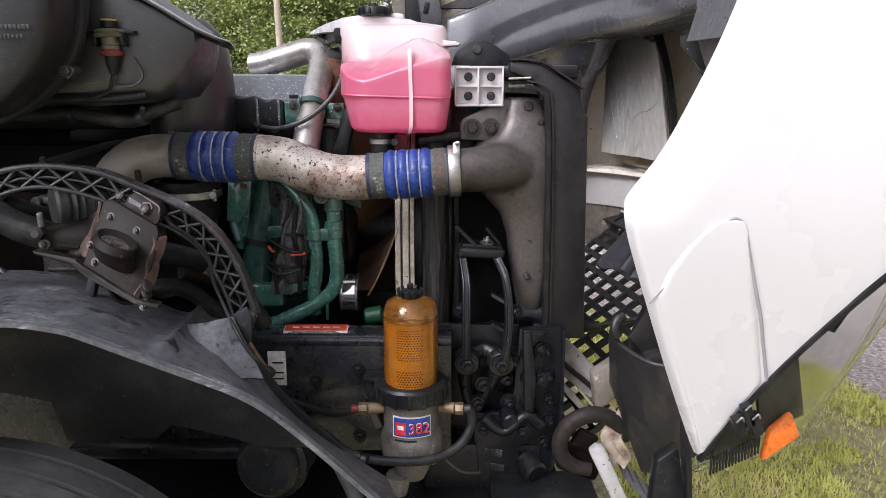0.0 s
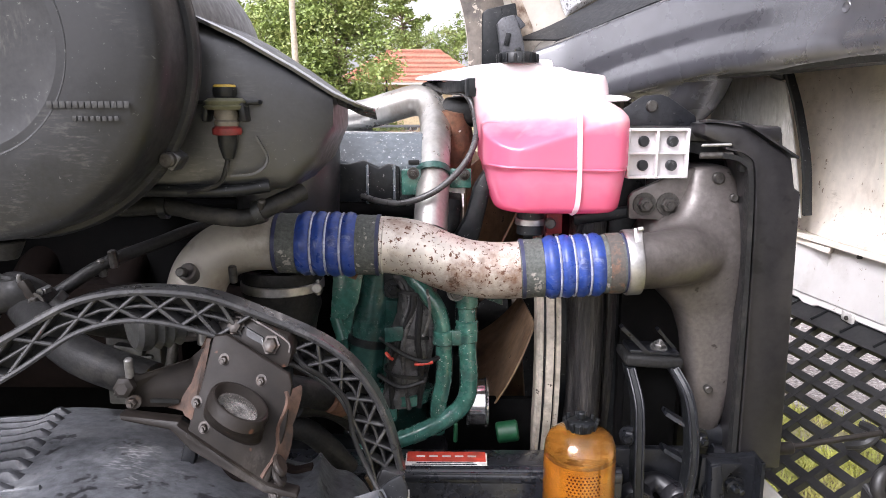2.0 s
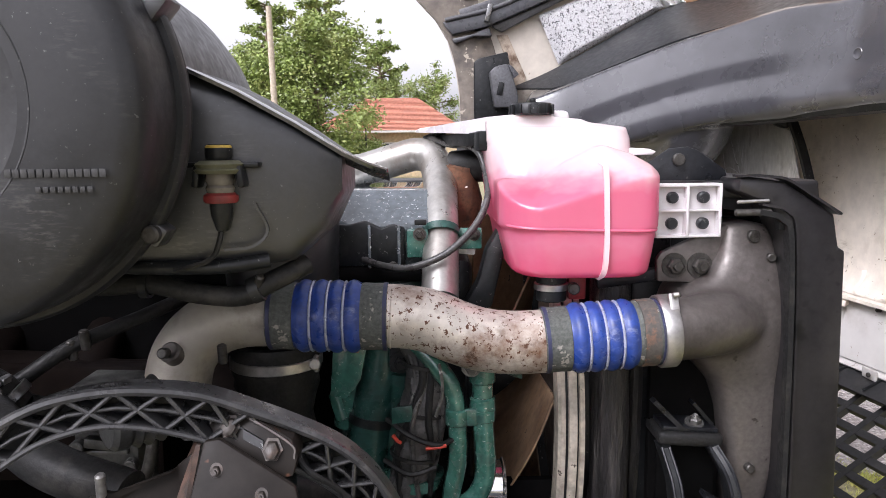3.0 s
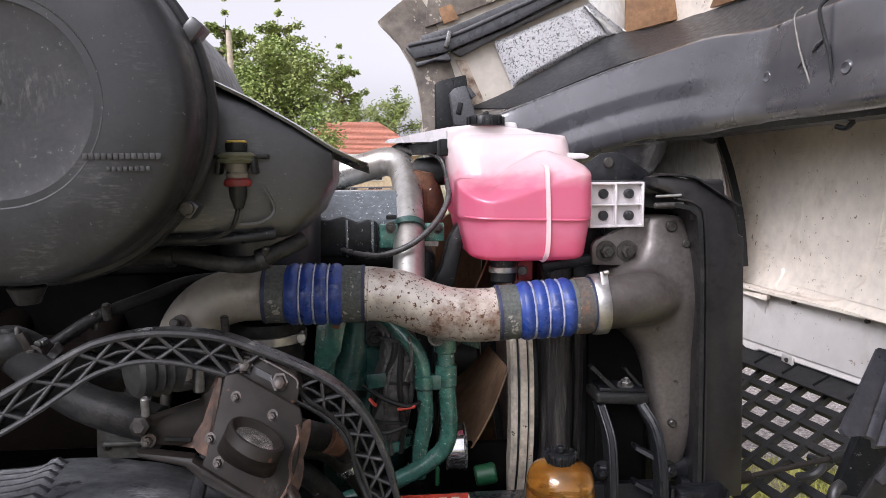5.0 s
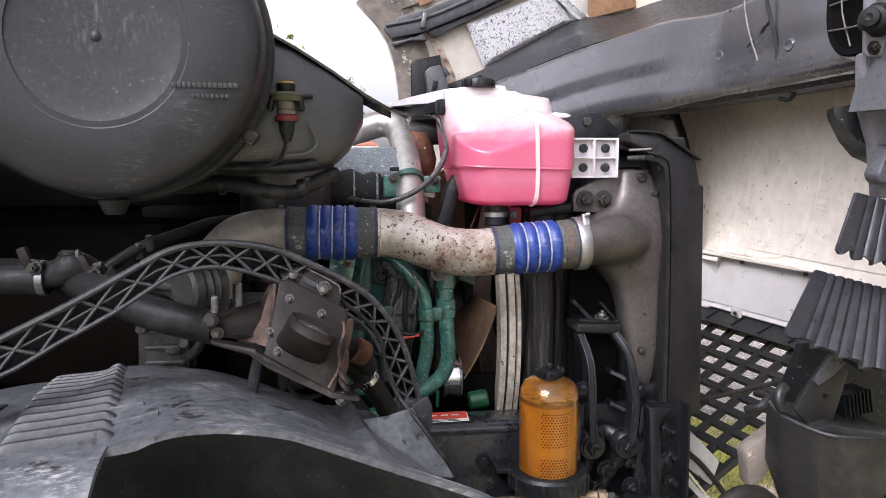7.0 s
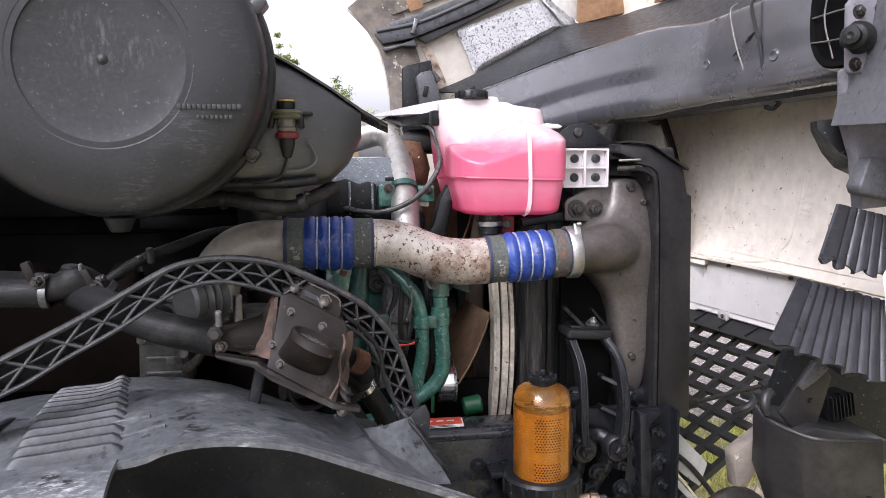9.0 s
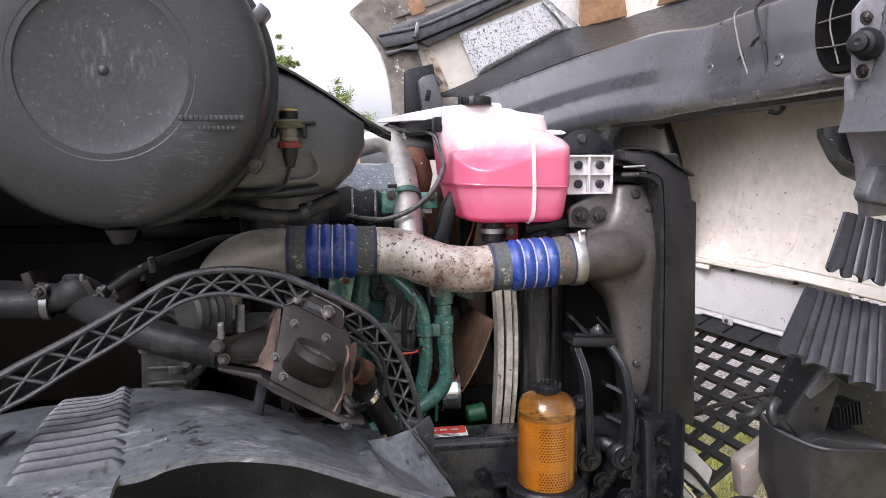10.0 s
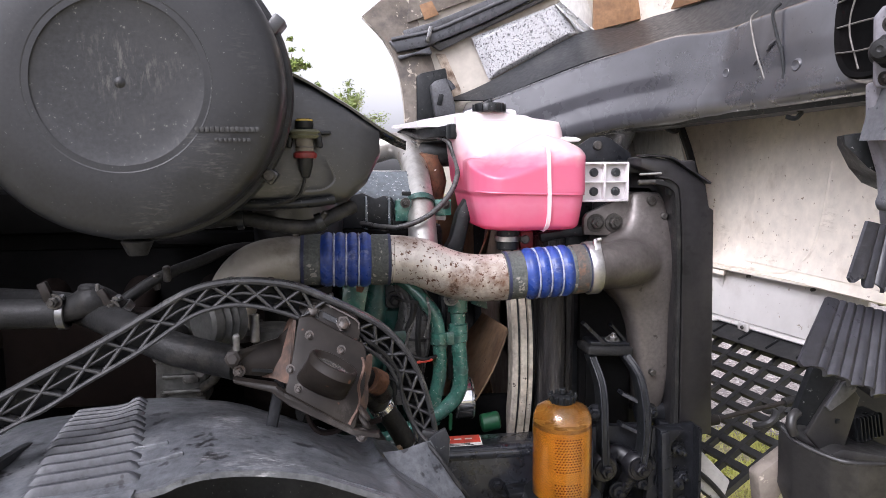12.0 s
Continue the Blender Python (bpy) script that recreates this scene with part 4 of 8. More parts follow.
for z, xl, xr, y0 in ((0.965, 0.2, 0.235, 1.69), (1.03, 0.183, 0.252, 1.675), (1.1, 0.168, 0.262, 1.667), (1.2, 0.155, 0.264, 1.664), (1.25, 0.138, 0.264, 1.66), (1.285, 0.105, 0.264, 1.65),
                      (1.315, 0.075, 0.264, 1.643), (1.365, 0.06, 0.264, 1.64), (1.41, 0.075, 0.262, 1.648), (1.44, 0.12, 0.26, 1.66), (1.47, 0.14, 0.254, 1.672), (1.505, 0.146, 0.244, 1.682), (1.525, 0.15, 0.234, 1.69)):
    secs.append([(x, y, z) for x, y in rounded((xl + xr) / 2, (y0 + 1.82) / 2, (xr - xl) / 2, (1.82 - y0) / 2, 4.5)])
bm = loft(secs)
add_tube(bm, [(0.02, AX, 1.362), (0.07, AX + 0.012, 1.364), (0.12, AX + 0.036, 1.365), (0.17, AX + 0.068, 1.362), (0.22, AX + 0.105, 1.355)], [0.05, 0.052, 0.054, 0.052, 0.045], 32)
melt(part("end_tank", bm, "cast_alu", cac), 0.005, 26)
part("bracket_plate", prism([(0.042, 1.427), (0.16, 1.422), (0.165, 1.522), (0.145, 1.521), (0.048, 1.478), (0.04, 1.466)], 1.694, 1.71, "y", 0.004), "cast_alu", cac, "triangular dull grey bracket plate")
for x in (0.07, 0.114):
    bolt((x, 1.693, 1.455), (0, -1, 0), cac, 0.0145)
part("pin", cyl((0.2, 1.69, 1.505), (0.2, 1.674, 1.506), 0.011), "bolt", cac)
part("pin", cyl((0.228, 1.69, 1.47), (0.228, 1.667, 1.47), 0.008), "bolt", cac)
part("pin", cyl((0.205, 1.68, 1.098), (0.205, 1.655, 1.098), 0.008), "bolt", cac)

# ---- coolant reservoir ----
res = thing("coolant_reservoir", (-0.12, 1.68, 1.44), "milky plastic coolant reservoir half full of pink coolant", "coolant tank")


def plan_ring(xl, xr, yf, yb, rl, rr, z, n=7):
    """A box outline seen from above; its two front corners have radii of their own."""
    out = []
    for cx, cy, r, a0 in ((xl + rl, yf + rl, rl, 180), (xr - rr, yf + rr, rr, 270), (xr - 0.03, yb - 0.03, 0.03, 0), (xl + 0.03, yb - 0.03, 0.03, 90)):
        out += [(cx + r * math.cos(radians(a0 + 90 * k / n)), cy + r * math.sin(radians(a0 + 90 * k / n)), z) for k in range(n + 1)]
    return out


def join(bm, other):
    me = bpy.data.meshes.new("tmp")
    other.to_mesh(me)
    other.free()
    bm.from_mesh(me)
    bpy.data.meshes.remove(me)


bm = loft([plan_ring(xl, xr, yf, 1.93, rl, 0.035, z) for z, xl, xr, yf, rl in ((1.446, -0.187, -0.01, 1.632, 0.05), (1.449, -0.205, 0.002, 1.618, 0.06), (1.457, -0.216, 0.008, 1.61, 0.07), (1.5, -0.227, 0.014, 1.605, 0.078), (1.545, -0.236, 0.019, 1.602, 0.08))])
# sloping shoulder, which rises towards the rib
ledge = []
for f in (1.0, 0.92, 0.7, 0.45, 0.2, 0.02):
    row = []
    for x, y, z in plan_ring(-0.238, 0.019, 1.602, 1.93, 0.08, 0.03, 0):
        x, y = -0.1 + (x + 0.1) * f, 1.78 + (y - 1.78) * f
        z = float(np.interp(x, [-0.24, -0.205, -0.165, -0.1, -0.078, 0.0, 0.02], [1.572, 1.566, 1.566, 1.606, 1.62, 1.617, 1.608])) + 0.42 * min(0.1, y - 1.602)
        row.append((x, y, z - (0.004 if f == 1.0 else 0.0)))
    ledge.append(row)
join(bm, loft([plan_ring(-0.238, 0.019, 1.602, 1.93, 0.08, 0.03, 1.53)] + ledge))
# upper body, set back from the lower one
join(bm, loft([plan_ring(xl, xr, yf, 1.95, rl, 0.05, z) for z, xl, xr, yf, rl in ((1.55, -0.238, 0.005, 1.66, 0.09), (1.6, -0.244, 0.008, 1.692, 0.08), (1.64, -0.249, 0.01, 1.716, 0.075), (1.675, -0.252, 0.011, 1.735, 0.07), (1.688, -0.25, 0.008, 1.743, 0.065), (1.696, -0.24, -0.004, 1.755, 0.055))]))
# top that rises to the filler neck
add_prism(bm, [(-0.248, 1.67), (0.0, 1.67), (0.004, 1.694), (-0.065, 1.703), (-0.08, 1.709), (-0.125, 1.713), (-0.135, 1.717), (-0.21, 1.717), (-0.248, 1.708)], 1.765, 1.94)
tank = melt(part("tank", bm, "tank", res), 0.004, 3)
part("seam", tube([(-0.236, 1.74, 1.536), (-0.235, 1.69, 1.535), (-0.22, 1.63, 1.533), (-0.185, 1.605, 1.531), (-0.12, 1.601, 1.529), (-0.05, 1.6, 1.527), (-0.005, 1.602, 1.526), (0.015, 1.625, 1.526)], 0.0024, 8, 5), "tank", res)
part("rib", ribbon([(-0.075, 1.64, 1.634), (-0.074, 1.608, 1.622), (-0.072, 1.603, 1.56), (-0.071, 1.604, 1.5), (-0.073, 1.61, 1.46), (-0.08, 1.632, 1.445)], 0.006, 0.008, (0, -1, 0), 6), "pink_rib", res, "pale vertical moulded rib")
part("wing", loft([[(x0, y0, z0), (x0, y0, z1), (x1, y1, z1 + 0.006), (x1, y1, z0)] for x0, y0, x1, y1, z0, z1 in ((-0.2, 1.77, -0.16, 1.94, 1.68, 1.718), (-0.245, 1.8, -0.2, 1.95, 1.684, 1.715), (-0.31, 1.92, -0.27, 2.02, 1.69, 1.709), (-0.365, 2.05, -0.345, 2.1, 1.694, 1.703), (-0.38, 2.09, -0.372, 2.11, 1.696, 1.7))]), "milky", res, "white tapering top flange")
part("wing", prism([(0.0, 1.644), (0.035, 1.645), (0.042, 1.65), (0.03, 1.655), (0.0, 1.657)], 1.72, 1.79, "y", 0.002), "milky", res)
CAP = Vector((-0.166, 1.785, 1.7165))
cap = part("cap", lathe(tuple(CAP), (0, 0, 1), [(0, 0), (0, 0.035), (0.002, 0.0375), (0.018, 0.0375), (0.021, 0.035), (0.021, 0.017), (0.023, 0.015), (0.023, 0)], 20), "engine_black", res, "black screw cap")
for k in range(14):
    a = 2 * math.pi * k / 14
    part("grip", box((CAP.x + 0.0385 * math.cos(a), CAP.y + 0.0385 * math.sin(a), CAP.z + 0.01), (0.005, 0.005, 0.017), (0, 0, math.degrees(a)), bevel=0.001), "engine_black", cap)
part("cap_key", box((CAP.x, CAP.y, CAP.z + 0.025), (0.01, 0.042, 0.01), bevel=0.003), "engine_black", cap)
part("filler_bump", box((-0.112, 1.82, 1.712), (0.036, 0.05, 0.028), bevel=0.01), "milky", res)
part("port_block", box((-0.29, 1.93, 1.676), (0.27, 0.018, 0.026), (0, 0, 107.5), bevel=0.004), "engine_black", res, "black hose port block")
part("port_box", box((-0.25, 1.79, 1.672), (0.032, 0.03, 0.036), (0, 0, 15), bevel=0.005), "engine_black", res)
for x, y in ((-0.264, 1.9), (-0.326, 2.04)):
    part("port", cyl((x, y, 1.7), (x, y - 0.012, 1.662), 0.012), "engine_black", res)
    part("port_cap", box((x, y, 1.702), (0.034, 0.03, 0.006), bevel=0.002), "engine_black", res)
part("port", cyl((-0.36, 2.07, 1.68), (-0.335, 2.04, 1.69), 0.008), "engine_black", res)
arm = part("bracket_arm", box((0.085, 1.698, 1.551), (0.113, 0.02, 0.088), (0, 0, 4), bevel=0.004), "milky", res, "translucent white bracket with four bolts")
part("bracket_lip", box((0.085, 1.688, 1.594), (0.113, 0.03, 0.005), (0, 0, 4), bevel=0.0015), "milky", res)
part("bracket_lip", box((0.085, 1.688, 1.508), (0.113, 0.03, 0.005), (0, 0, 4), bevel=0.0015), "milky", res)
part("bracket_lip", box((0.082, 1.686, 1.551), (0.113, 0.024, 0.003), (0, 0, 4), bevel=0.001), "milky", res)
for x in (0.029, 0.082, 0.139):
    part("bracket_web", box((x, 1.684 + (x - 0.085) * 0.07, 1.551), (0.004, 0.028, 0.084), bevel=0.001), "milky", res)
for x in (0.059, 0.112):
    for z in (1.529, 1.573):
        part("bolt", cyl((x, 1.69, z), (x, 1.676, z), 0.01, bevel=0.003), "black_plastic", res, "dark round bolt")
part("ear_plate", prism([(0.02, 1.6), (0.17, 1.6), (0.165, 1.618), (0.115, 1.652), (0.098, 1.658), (0.065, 1.655), (0.03, 1.632)], 1.725, 1.731, "y", 0.0015), "frame", res, "black steel ear plate")
part("ear_bolt", cyl((0.081, 1.725, 1.636), (0.081, 1.716, 1.636), 0.011), "bolt", res)
part("outlet", cyl((-0.145, 1.68, 1.45), (-0.145, 1.68, 1.4), 0.026), "engine_black", res)
band((-0.145, 1.68, 1.425), (0, 0, 1), 0.028, 0.012, res, screw=False)
part("bolt", cyl((-0.112, 1.66, 1.425), (-0.112, 1.645, 1.425), 0.01), "bolt", res)
part("bracket", box((-0.1, 1.69, 1.42), (0.03, 0.02, 0.04), bevel=0.003), "red_paint", res)
part("lower_bracket", box((0.0, 1.72, 1.43), (0.12, 0.03, 0.02), (0, -8, 0), bevel=0.003), "frame", res)

hose = thing("overflow_hose", (-0.3, 1.72, 1.46), "thin black overflow hose from the reservoir", "hose")
part("tube", tube([(-0.349, 2.05, 1.684), (-0.31, 1.98, 1.668), (-0.275, 1.9, 1.664), (-0.258, 1.84, 1.651), (-0.248, 1.82, 1.623), (-0.246, 1.765, 1.575), (-0.271, 1.735, 1.524), (-0.321, 1.715, 1.479), (-0.382, 1.715, 1.454), (-0.43, 1.74, 1.452), (-0.475, 1.79, 1.458)], 0.0064, 10, 6), "hose_rubber", hose)

# ---- fuel filter ----
FX, FY = -0.072, 1.49
ff = thing("fuel_filter", (FX, FY, 0.64), "fuel filter with clear amber bowl and grey base", "fuel filter")
part("bowl", lathe((FX, FY, 0.895), (0, 0, 1), [(0, 0.0615), (0.15, 0.0615), (0.175, 0.060), (0.192, 0.053), (0.203, 0.036), (0.205, 0), (0.202, 0), (0.199, 0.034), (0.188, 0.05), (0.172, 0.057), (0.15, 0.0585), (0, 0.0585)], 48), "amber_bowl", ff, "clear amber filter bowl")
el = part("element", lathe((FX, FY, 0.88), (0, 0, 1), [(0, 0), (0, 0.048), (0.166, 0.048), (0.166, 0)], 40), "element", ff, "orange perforated filter element")
bm = bmesh.new()
for row in range(26):
    z = 0.905 + row * 0.0056
    if 0.944 < z < 0.966 or z > 1.036:
        continue
    for col in range(-4, 5):
        a = -math.pi / 2 - 0.05 + (col + 0.5 * (row % 2)) * 0.125
        p = Vector((FX + 0.048 * math.cos(a), FY + 0.048 * math.sin(a), z))
        add_lathe(bm, p, (math.cos(a), math.sin(a), 0), [(0.0008, 0), (0.0008, 0.0016), (-0.001, 0.0018)], 6)
part("perforation", bm, "perforation", el, kind="stuff")
part("fuel", lathe((FX, FY, 0.9), (0, 0, 1), [(0, 0), (0, 0.0575), (0.146, 0.0575), (0.148, 0.056), (0.148, 0)], 40), "fuel", ff, "amber diesel fuel in the bowl")
part("end_cap", lathe((FX, FY, 1.052), (0, 0, 1), [(-0.006, 0), (-0.006, 0.051), (0.002, 0.0515), (0.003, 0.049), (0.0, 0.045), (0.0, 0)], 40), "cap_cream", ff)
collar = part("collar", lathe((FX, FY, 0.862), (0, 0, 1), [(0, 0.06), (0, 0.076), (0.004, 0.081), (0.036, 0.083), (0.042, 0.078), (0.042, 0.062)], 36), "engine_black", ff, "ribbed black collar")
for k in range(16):
    a = 2 * math.pi * k / 16
    part("rib", box((FX + 0.083 * math.cos(a), FY + 0.083 * math.sin(a), 0.88), (0.006, 0.009, 0.032), (0, 0, math.degrees(a)), bevel=0.002), "engine_black", collar)
part("base", lathe((FX, FY, 0.66), (0, 0, 1), [(0, 0), (0, 0.03), (0.02, 0.04), (0.06, 0.05), (0.066, 0.07), (0.105, 0.073), (0.115, 0.07), (0.125, 0.064), (0.202, 0.066), (0.202, 0)], 40), "filter_grey", ff, "grey cast filter base")
part("bottom_lug", lathe((FX - 0.03, FY - 0.02, 0.625), (0, 0, 1), [(0, 0), (0, 0.018), (0.05, 0.03), (0.05, 0)], 16), "filter_grey", ff)
for a in (3.9, 4.7, 5.5):
    part("lug", box((FX + 0.066 * math.cos(a), FY + 0.066 * math.sin(a), 0.742), (0.02, 0.018, 0.05), (0, 0, math.degrees(a)), bevel=0.005), "filter_grey", ff)
vc = part("vent_cap", lathe((FX, FY, 1.094), (0, 0, 1), [(0, 0), (0, 0.02), (0.006, 0.024), (0.016, 0.024), (0.02, 0.018), (0.02, 0)], 14), "engine_black", ff)
for k in range(11):
    a = 2 * math.pi * k / 11
    part("tooth", box((FX + 0.026 * math.cos(a), FY + 0.026 * math.sin(a), 1.108), (0.006, 0.006, 0.018), (0, 18, math.degrees(a)), bevel=0.001), "engine_black", vc)
part("bleed_screw", cyl((FX, FY, 1.116), (FX, FY, 1.128), 0.007), "engine_black", vc)
part("mounting_arm", box((FX - 0.085, 1.525, 0.895), (0.05, 0.05, 0.012), bevel=0.003), "frame", ff)
part("mounting_arm", box((FX - 0.085, 1.51, 0.8), (0.018, 0.03, 0.05), (0, -20, 0), bevel=0.003), "filter_grey", ff)
for s in (-1, 1):
    fit_ = part("fitting", cyl((FX + s * 0.062, FY - 0.02, 0.842), (FX + s * 0.1, FY - 0.03, 0.845), 0.013, bevel=0.002), "brass", ff, "brass hose fitting")
    part("nut", lathe((FX + s * 0.1, FY - 0.03, 0.845), (s, -0.1, 0), [(0, 0), (0, 0.014), (0.018, 0.014), (0.018, 0)], 6), "brass", fit_)
    part("tip", cyl((FX + s * 0.118, FY - 0.033, 0.845), (FX + s * 0.135, FY - 0.034, 0.846), 0.009), "red_paint" if s < 0 else "bolt", fit_)
# label on the base
lab = part("label", sheet(lambda u, v: (FX + 0.0675 * math.sin(0.05 + (u - 0.5) * 1.35), FY - 0.0675 * math.cos(0.05 + (u - 0.5) * 1.35), 0.79 + 0.05 * v), 14, 2, 0.001), "label_white", ff, "white, blue and red number label")
part("field", sheet(lambda u, v: (FX + 0.0685 * math.sin(0.05 + (u - 0.5) * 1.25), FY - 0.0685 * math.cos(0.05 + (u - 0.5) * 1.25), 0.793 + 0.044 * v), 14, 2, 0.0006), "label_blue", lab)
part("red_field", sheet(lambda u, v: (FX + 0.0695 * math.sin(-0.5 + 0.36 * u), FY - 0.0695 * math.cos(-0.5 + 0.36 * u), 0.797 + 0.03 * v), 5, 2, 0.0006), "label_red", lab)
part("bar", sheet(lambda u, v: (FX + 0.0705 * math.sin(-0.42 + 0.2 * u), FY - 0.0705 * math.cos(-0.42 + 0.2 * u), 0.81 + 0.01 * v), 4, 1, 0.0005), "label_white", lab)
part("bar", sheet(lambda u, v: (FX + 0.0672 * math.sin(-0.55 + 0.75 * u), FY - 0.0672 * math.cos(-0.55 + 0.75 * u), 0.778 + 0.006 * v), 8, 1, 0.0005), "engine_black", lab)


def lettering(body, name, size, m, mat, parent, extrude=0.0004):
    """Writing as a mesh, in the plane of the pose m."""
    cu = bpy.data.curves.new(name, "FONT")
    cu.body, cu.size, cu.extrude, cu.align_x, cu.align_y = body, size, extrude, "CENTER", "CENTER"
    tmp = bpy.data.objects.new("tmp", cu)
    scene.collection.objects.link(tmp)
    me = bpy.data.meshes.new_from_object(tmp)
    bpy.data.objects.remove(tmp)
    bpy.data.curves.remove(cu)
    me.transform(Matrix.Translation(-root_base(parent)) @ m)
    me.materials.append(M[mat])
    ob = new(name, me)
    ob.parent = parent
    return ob


a = 0.27
lettering("382", "number", 0.036, pose(FX + 0.0715 * math.sin(a), FY - 0.0715 * math.cos(a), 0.814, 90, 0, math.degrees(a)) @ Matrix.Diagonal((0.92, 1, 1, 1)), "label_white", lab, 0.001)
lettering("382", "number", 0.034, pose(FX + 0.0724 * math.sin(a), FY - 0.0724 * math.cos(a), 0.814, 90, 0, math.degrees(a)) @ Matrix.Diagonal((0.92, 1, 1, 1)), "label_red", lab, 0.001)

fl = thing("fuel_hose", (-0.1, 1.45, 0.75), "black rubber fuel hose looped round the filter", "hose", "fuel hoses at the filter")
part("tube", tube([(-0.33, 1.5, 0.80), (-0.27, 1.47, 0.775), (-0.2, 1.42, 0.752), (-0.1, 1.405, 0.744), (-0.02, 1.41, 0.748), (0.035, 1.43, 0.768), (0.062, 1.45, 0.8), (0.065, 1.456, 0.832), (0.055, 1.457, 0.845)], 0.0105, 12, 8), "rubber", fl)
part("tie", cyl((-0.18, 1.405, 0.752), (-0.165, 1.4, 0.75), 0.014), "engine_black", fl)
part("tie", box((-0.172, 1.4, 0.735), (0.008, 0.012, 0.02), bevel=0.002), "engine_black", fl)
fl = thing("fuel_hose", (-0.25, 1.5, 0.83), "short black rubber fuel hose behind the filter", "hose", "fuel hoses at the filter")
part("tube", tube([(-0.36, 1.52, 0.835), (-0.3, 1.5, 0.825), (-0.25, 1.47, 0.828), (-0.2, 1.456, 0.842)], 0.009, 10, 6), "rubber", fl)
fl = thing("fuel_hose", (-0.15, 1.42, 0.6), "dusty grey fuel hose bending under the filter", "hose", "fuel hoses at the filter")
part("tube", tube([(-0.29, 1.5, 0.76), (-0.25, 1.46, 0.73), (-0.21, 1.42, 0.68), (-0.185, 1.4, 0.64), (-0.15, 1.4, 0.615), (-0.1, 1.41, 0.607), (-0.055, 1.42, 0.622)], 0.0165, 12, 6), "dusty_hose", fl)
band((-0.065, 1.419, 0.618), (1, 0.1, 0.35), 0.019, 0.012, fl)
part("nut", lathe((-0.052, 1.42, 0.623), (1, 0.1, 0.4), [(0, 0), (0, 0.015), (0.02, 0.013), (0.02, 0)], 6), "bolt", fl)
wire = thing("ground_wire", (0.02, 1.5, 0.66), "thin grey wire under the filter", "wire")
part("strand", tube([(-0.01, 1.5, 0.71), (0.04, 1.5, 0.665), (0.09, 1.55, 0.63)], 0.003, 6, 4), "dusty_hose", wire)

# warning label on the rail, pale plate below
wl = thing("warning_label", (-0.3, 1.6, 0.984), "red and white warning label on the frame rail", "label")
part("plate", box((-0.302, 1.583, 0.988), (0.152, 0.034, 0.002), (14, 0, 0), bevel=0.0005), "label_white", wl)
part("heading", box((-0.302, 1.589, 0.9912), (0.147, 0.026, 0.001), (14, 0, 0), bevel=0.0003), "red", wl)
for k, z in enumerate((0, 0.0045, 0.009)):
    part("line", box((-0.305, 1.5695 + z * 0.9, 0.986 + z * 0.25), (0.12 - 0.015 * k, 0.0018, 0.0006), (14, 0, 0), bevel=0.0001), "engine_black", wl)
for k in range(5):
    part("bar", box((-0.35 + 0.024 * k, 1.589, 0.992), (0.016, 0.004, 0.0006), (14, 0, 0), bevel=0.0001), "label_white", wl)
pl = thing("data_plate", (-0.39, 1.545, 0.9), "small dirty white data plate on the frame rail", "plate")
part("plate", box((-0.39, 1.546, 0.905), (0.042, 0.003, 0.085), bevel=0.0008), "label_white", pl)
for z in (0.92, 0.895, 0.88):
    part("bar", box((-0.388, 1.5438, z), (0.026, 0.001, 0.004), bevel=0.0002), "engine_black", pl)
# ---- air cleaner ----
CX, CZ = -0.806, 1.701
ac = thing("air_cleaner", (CX, 1.4, 1.49), "large round black plastic air cleaner canister", "air cleaner")
part("end_cover", lathe((CX, 1.108, CZ), (0, 1, 0), [(0.004, 0.11), (0.004, 0.12), (0.0035, 0.13), (0.004, 0.15), (0.008, 0.19), (0.013, 0.203), (0.02, 0.2095), (0.04, 0.212), (0.095, 0.212), (0.095, 0)], 96), "cover", ac, "round black end cover")
part("cover_centre", lathe((CX, 1.108, CZ), (0, 1, 0), [(0.009, 0), (0.0095, 0.004), (0.0125, 0.0075), (0.0125, 0.012), (0.0118, 0.05), (0.0095, 0.09), (0.0065, 0.11), (0.0045, 0.1165), (0.0035, 0.12), (0.02, 0.12)], 96), "dusty_cover", ac, "recessed dusty centre of the cover")
part("clamp_ring", lathe((CX, 1.2, CZ), (0, 1, 0), [(0, 0.2), (0, 0.218), (0.004, 0.221), (0.014, 0.221), (0.018, 0.216), (0.028, 0.218), (0.034, 0.21), (0.034, 0.19)], 96), "cover", ac)
part("body", lathe((CX, 1.234, CZ), (0, 1, 0), [(0, 0), (0, 0.2), (0.2, 0.199), (0.32, 0.194), (0.42, 0.18), (0.49, 0.155), (0.53, 0.11), (0.545, 0)], 72), "canister", ac)
# side housing that narrows to the outlet, with a thin lip over it
secs = []
for x, z0, z1, y0, y1 in ((-0.84, 1.52, 1.80, 1.27, 1.6), (-0.72, 1.515, 1.80, 1.27, 1.6), (-0.64, 1.515, 1.762, 1.27, 1.58), (-0.57, 1.52, 1.727, 1.275, 1.56), (-0.51, 1.528, 1.69, 1.29, 1.53), (-0.475, 1.56, 1.667, 1.31, 1.5), (-0.452, 1.605, 1.652, 1.33, 1.47)):
    secs.append([(x, y, z) for y, z in rounded((y0 + y1) / 2, (z0 + z1) / 2, (y1 - y0) / 2, (z1 - z0) / 2, 7.0, 36)])
part("side_housing", loft(secs), "canister", ac)
LIP = [(-0.7, 1.782), (-0.609, 1.746), (-0.56, 1.722), (-0.5, 1.687), (-0.45, 1.654), (-0.42, 1.639), (-0.402, 1.632)]


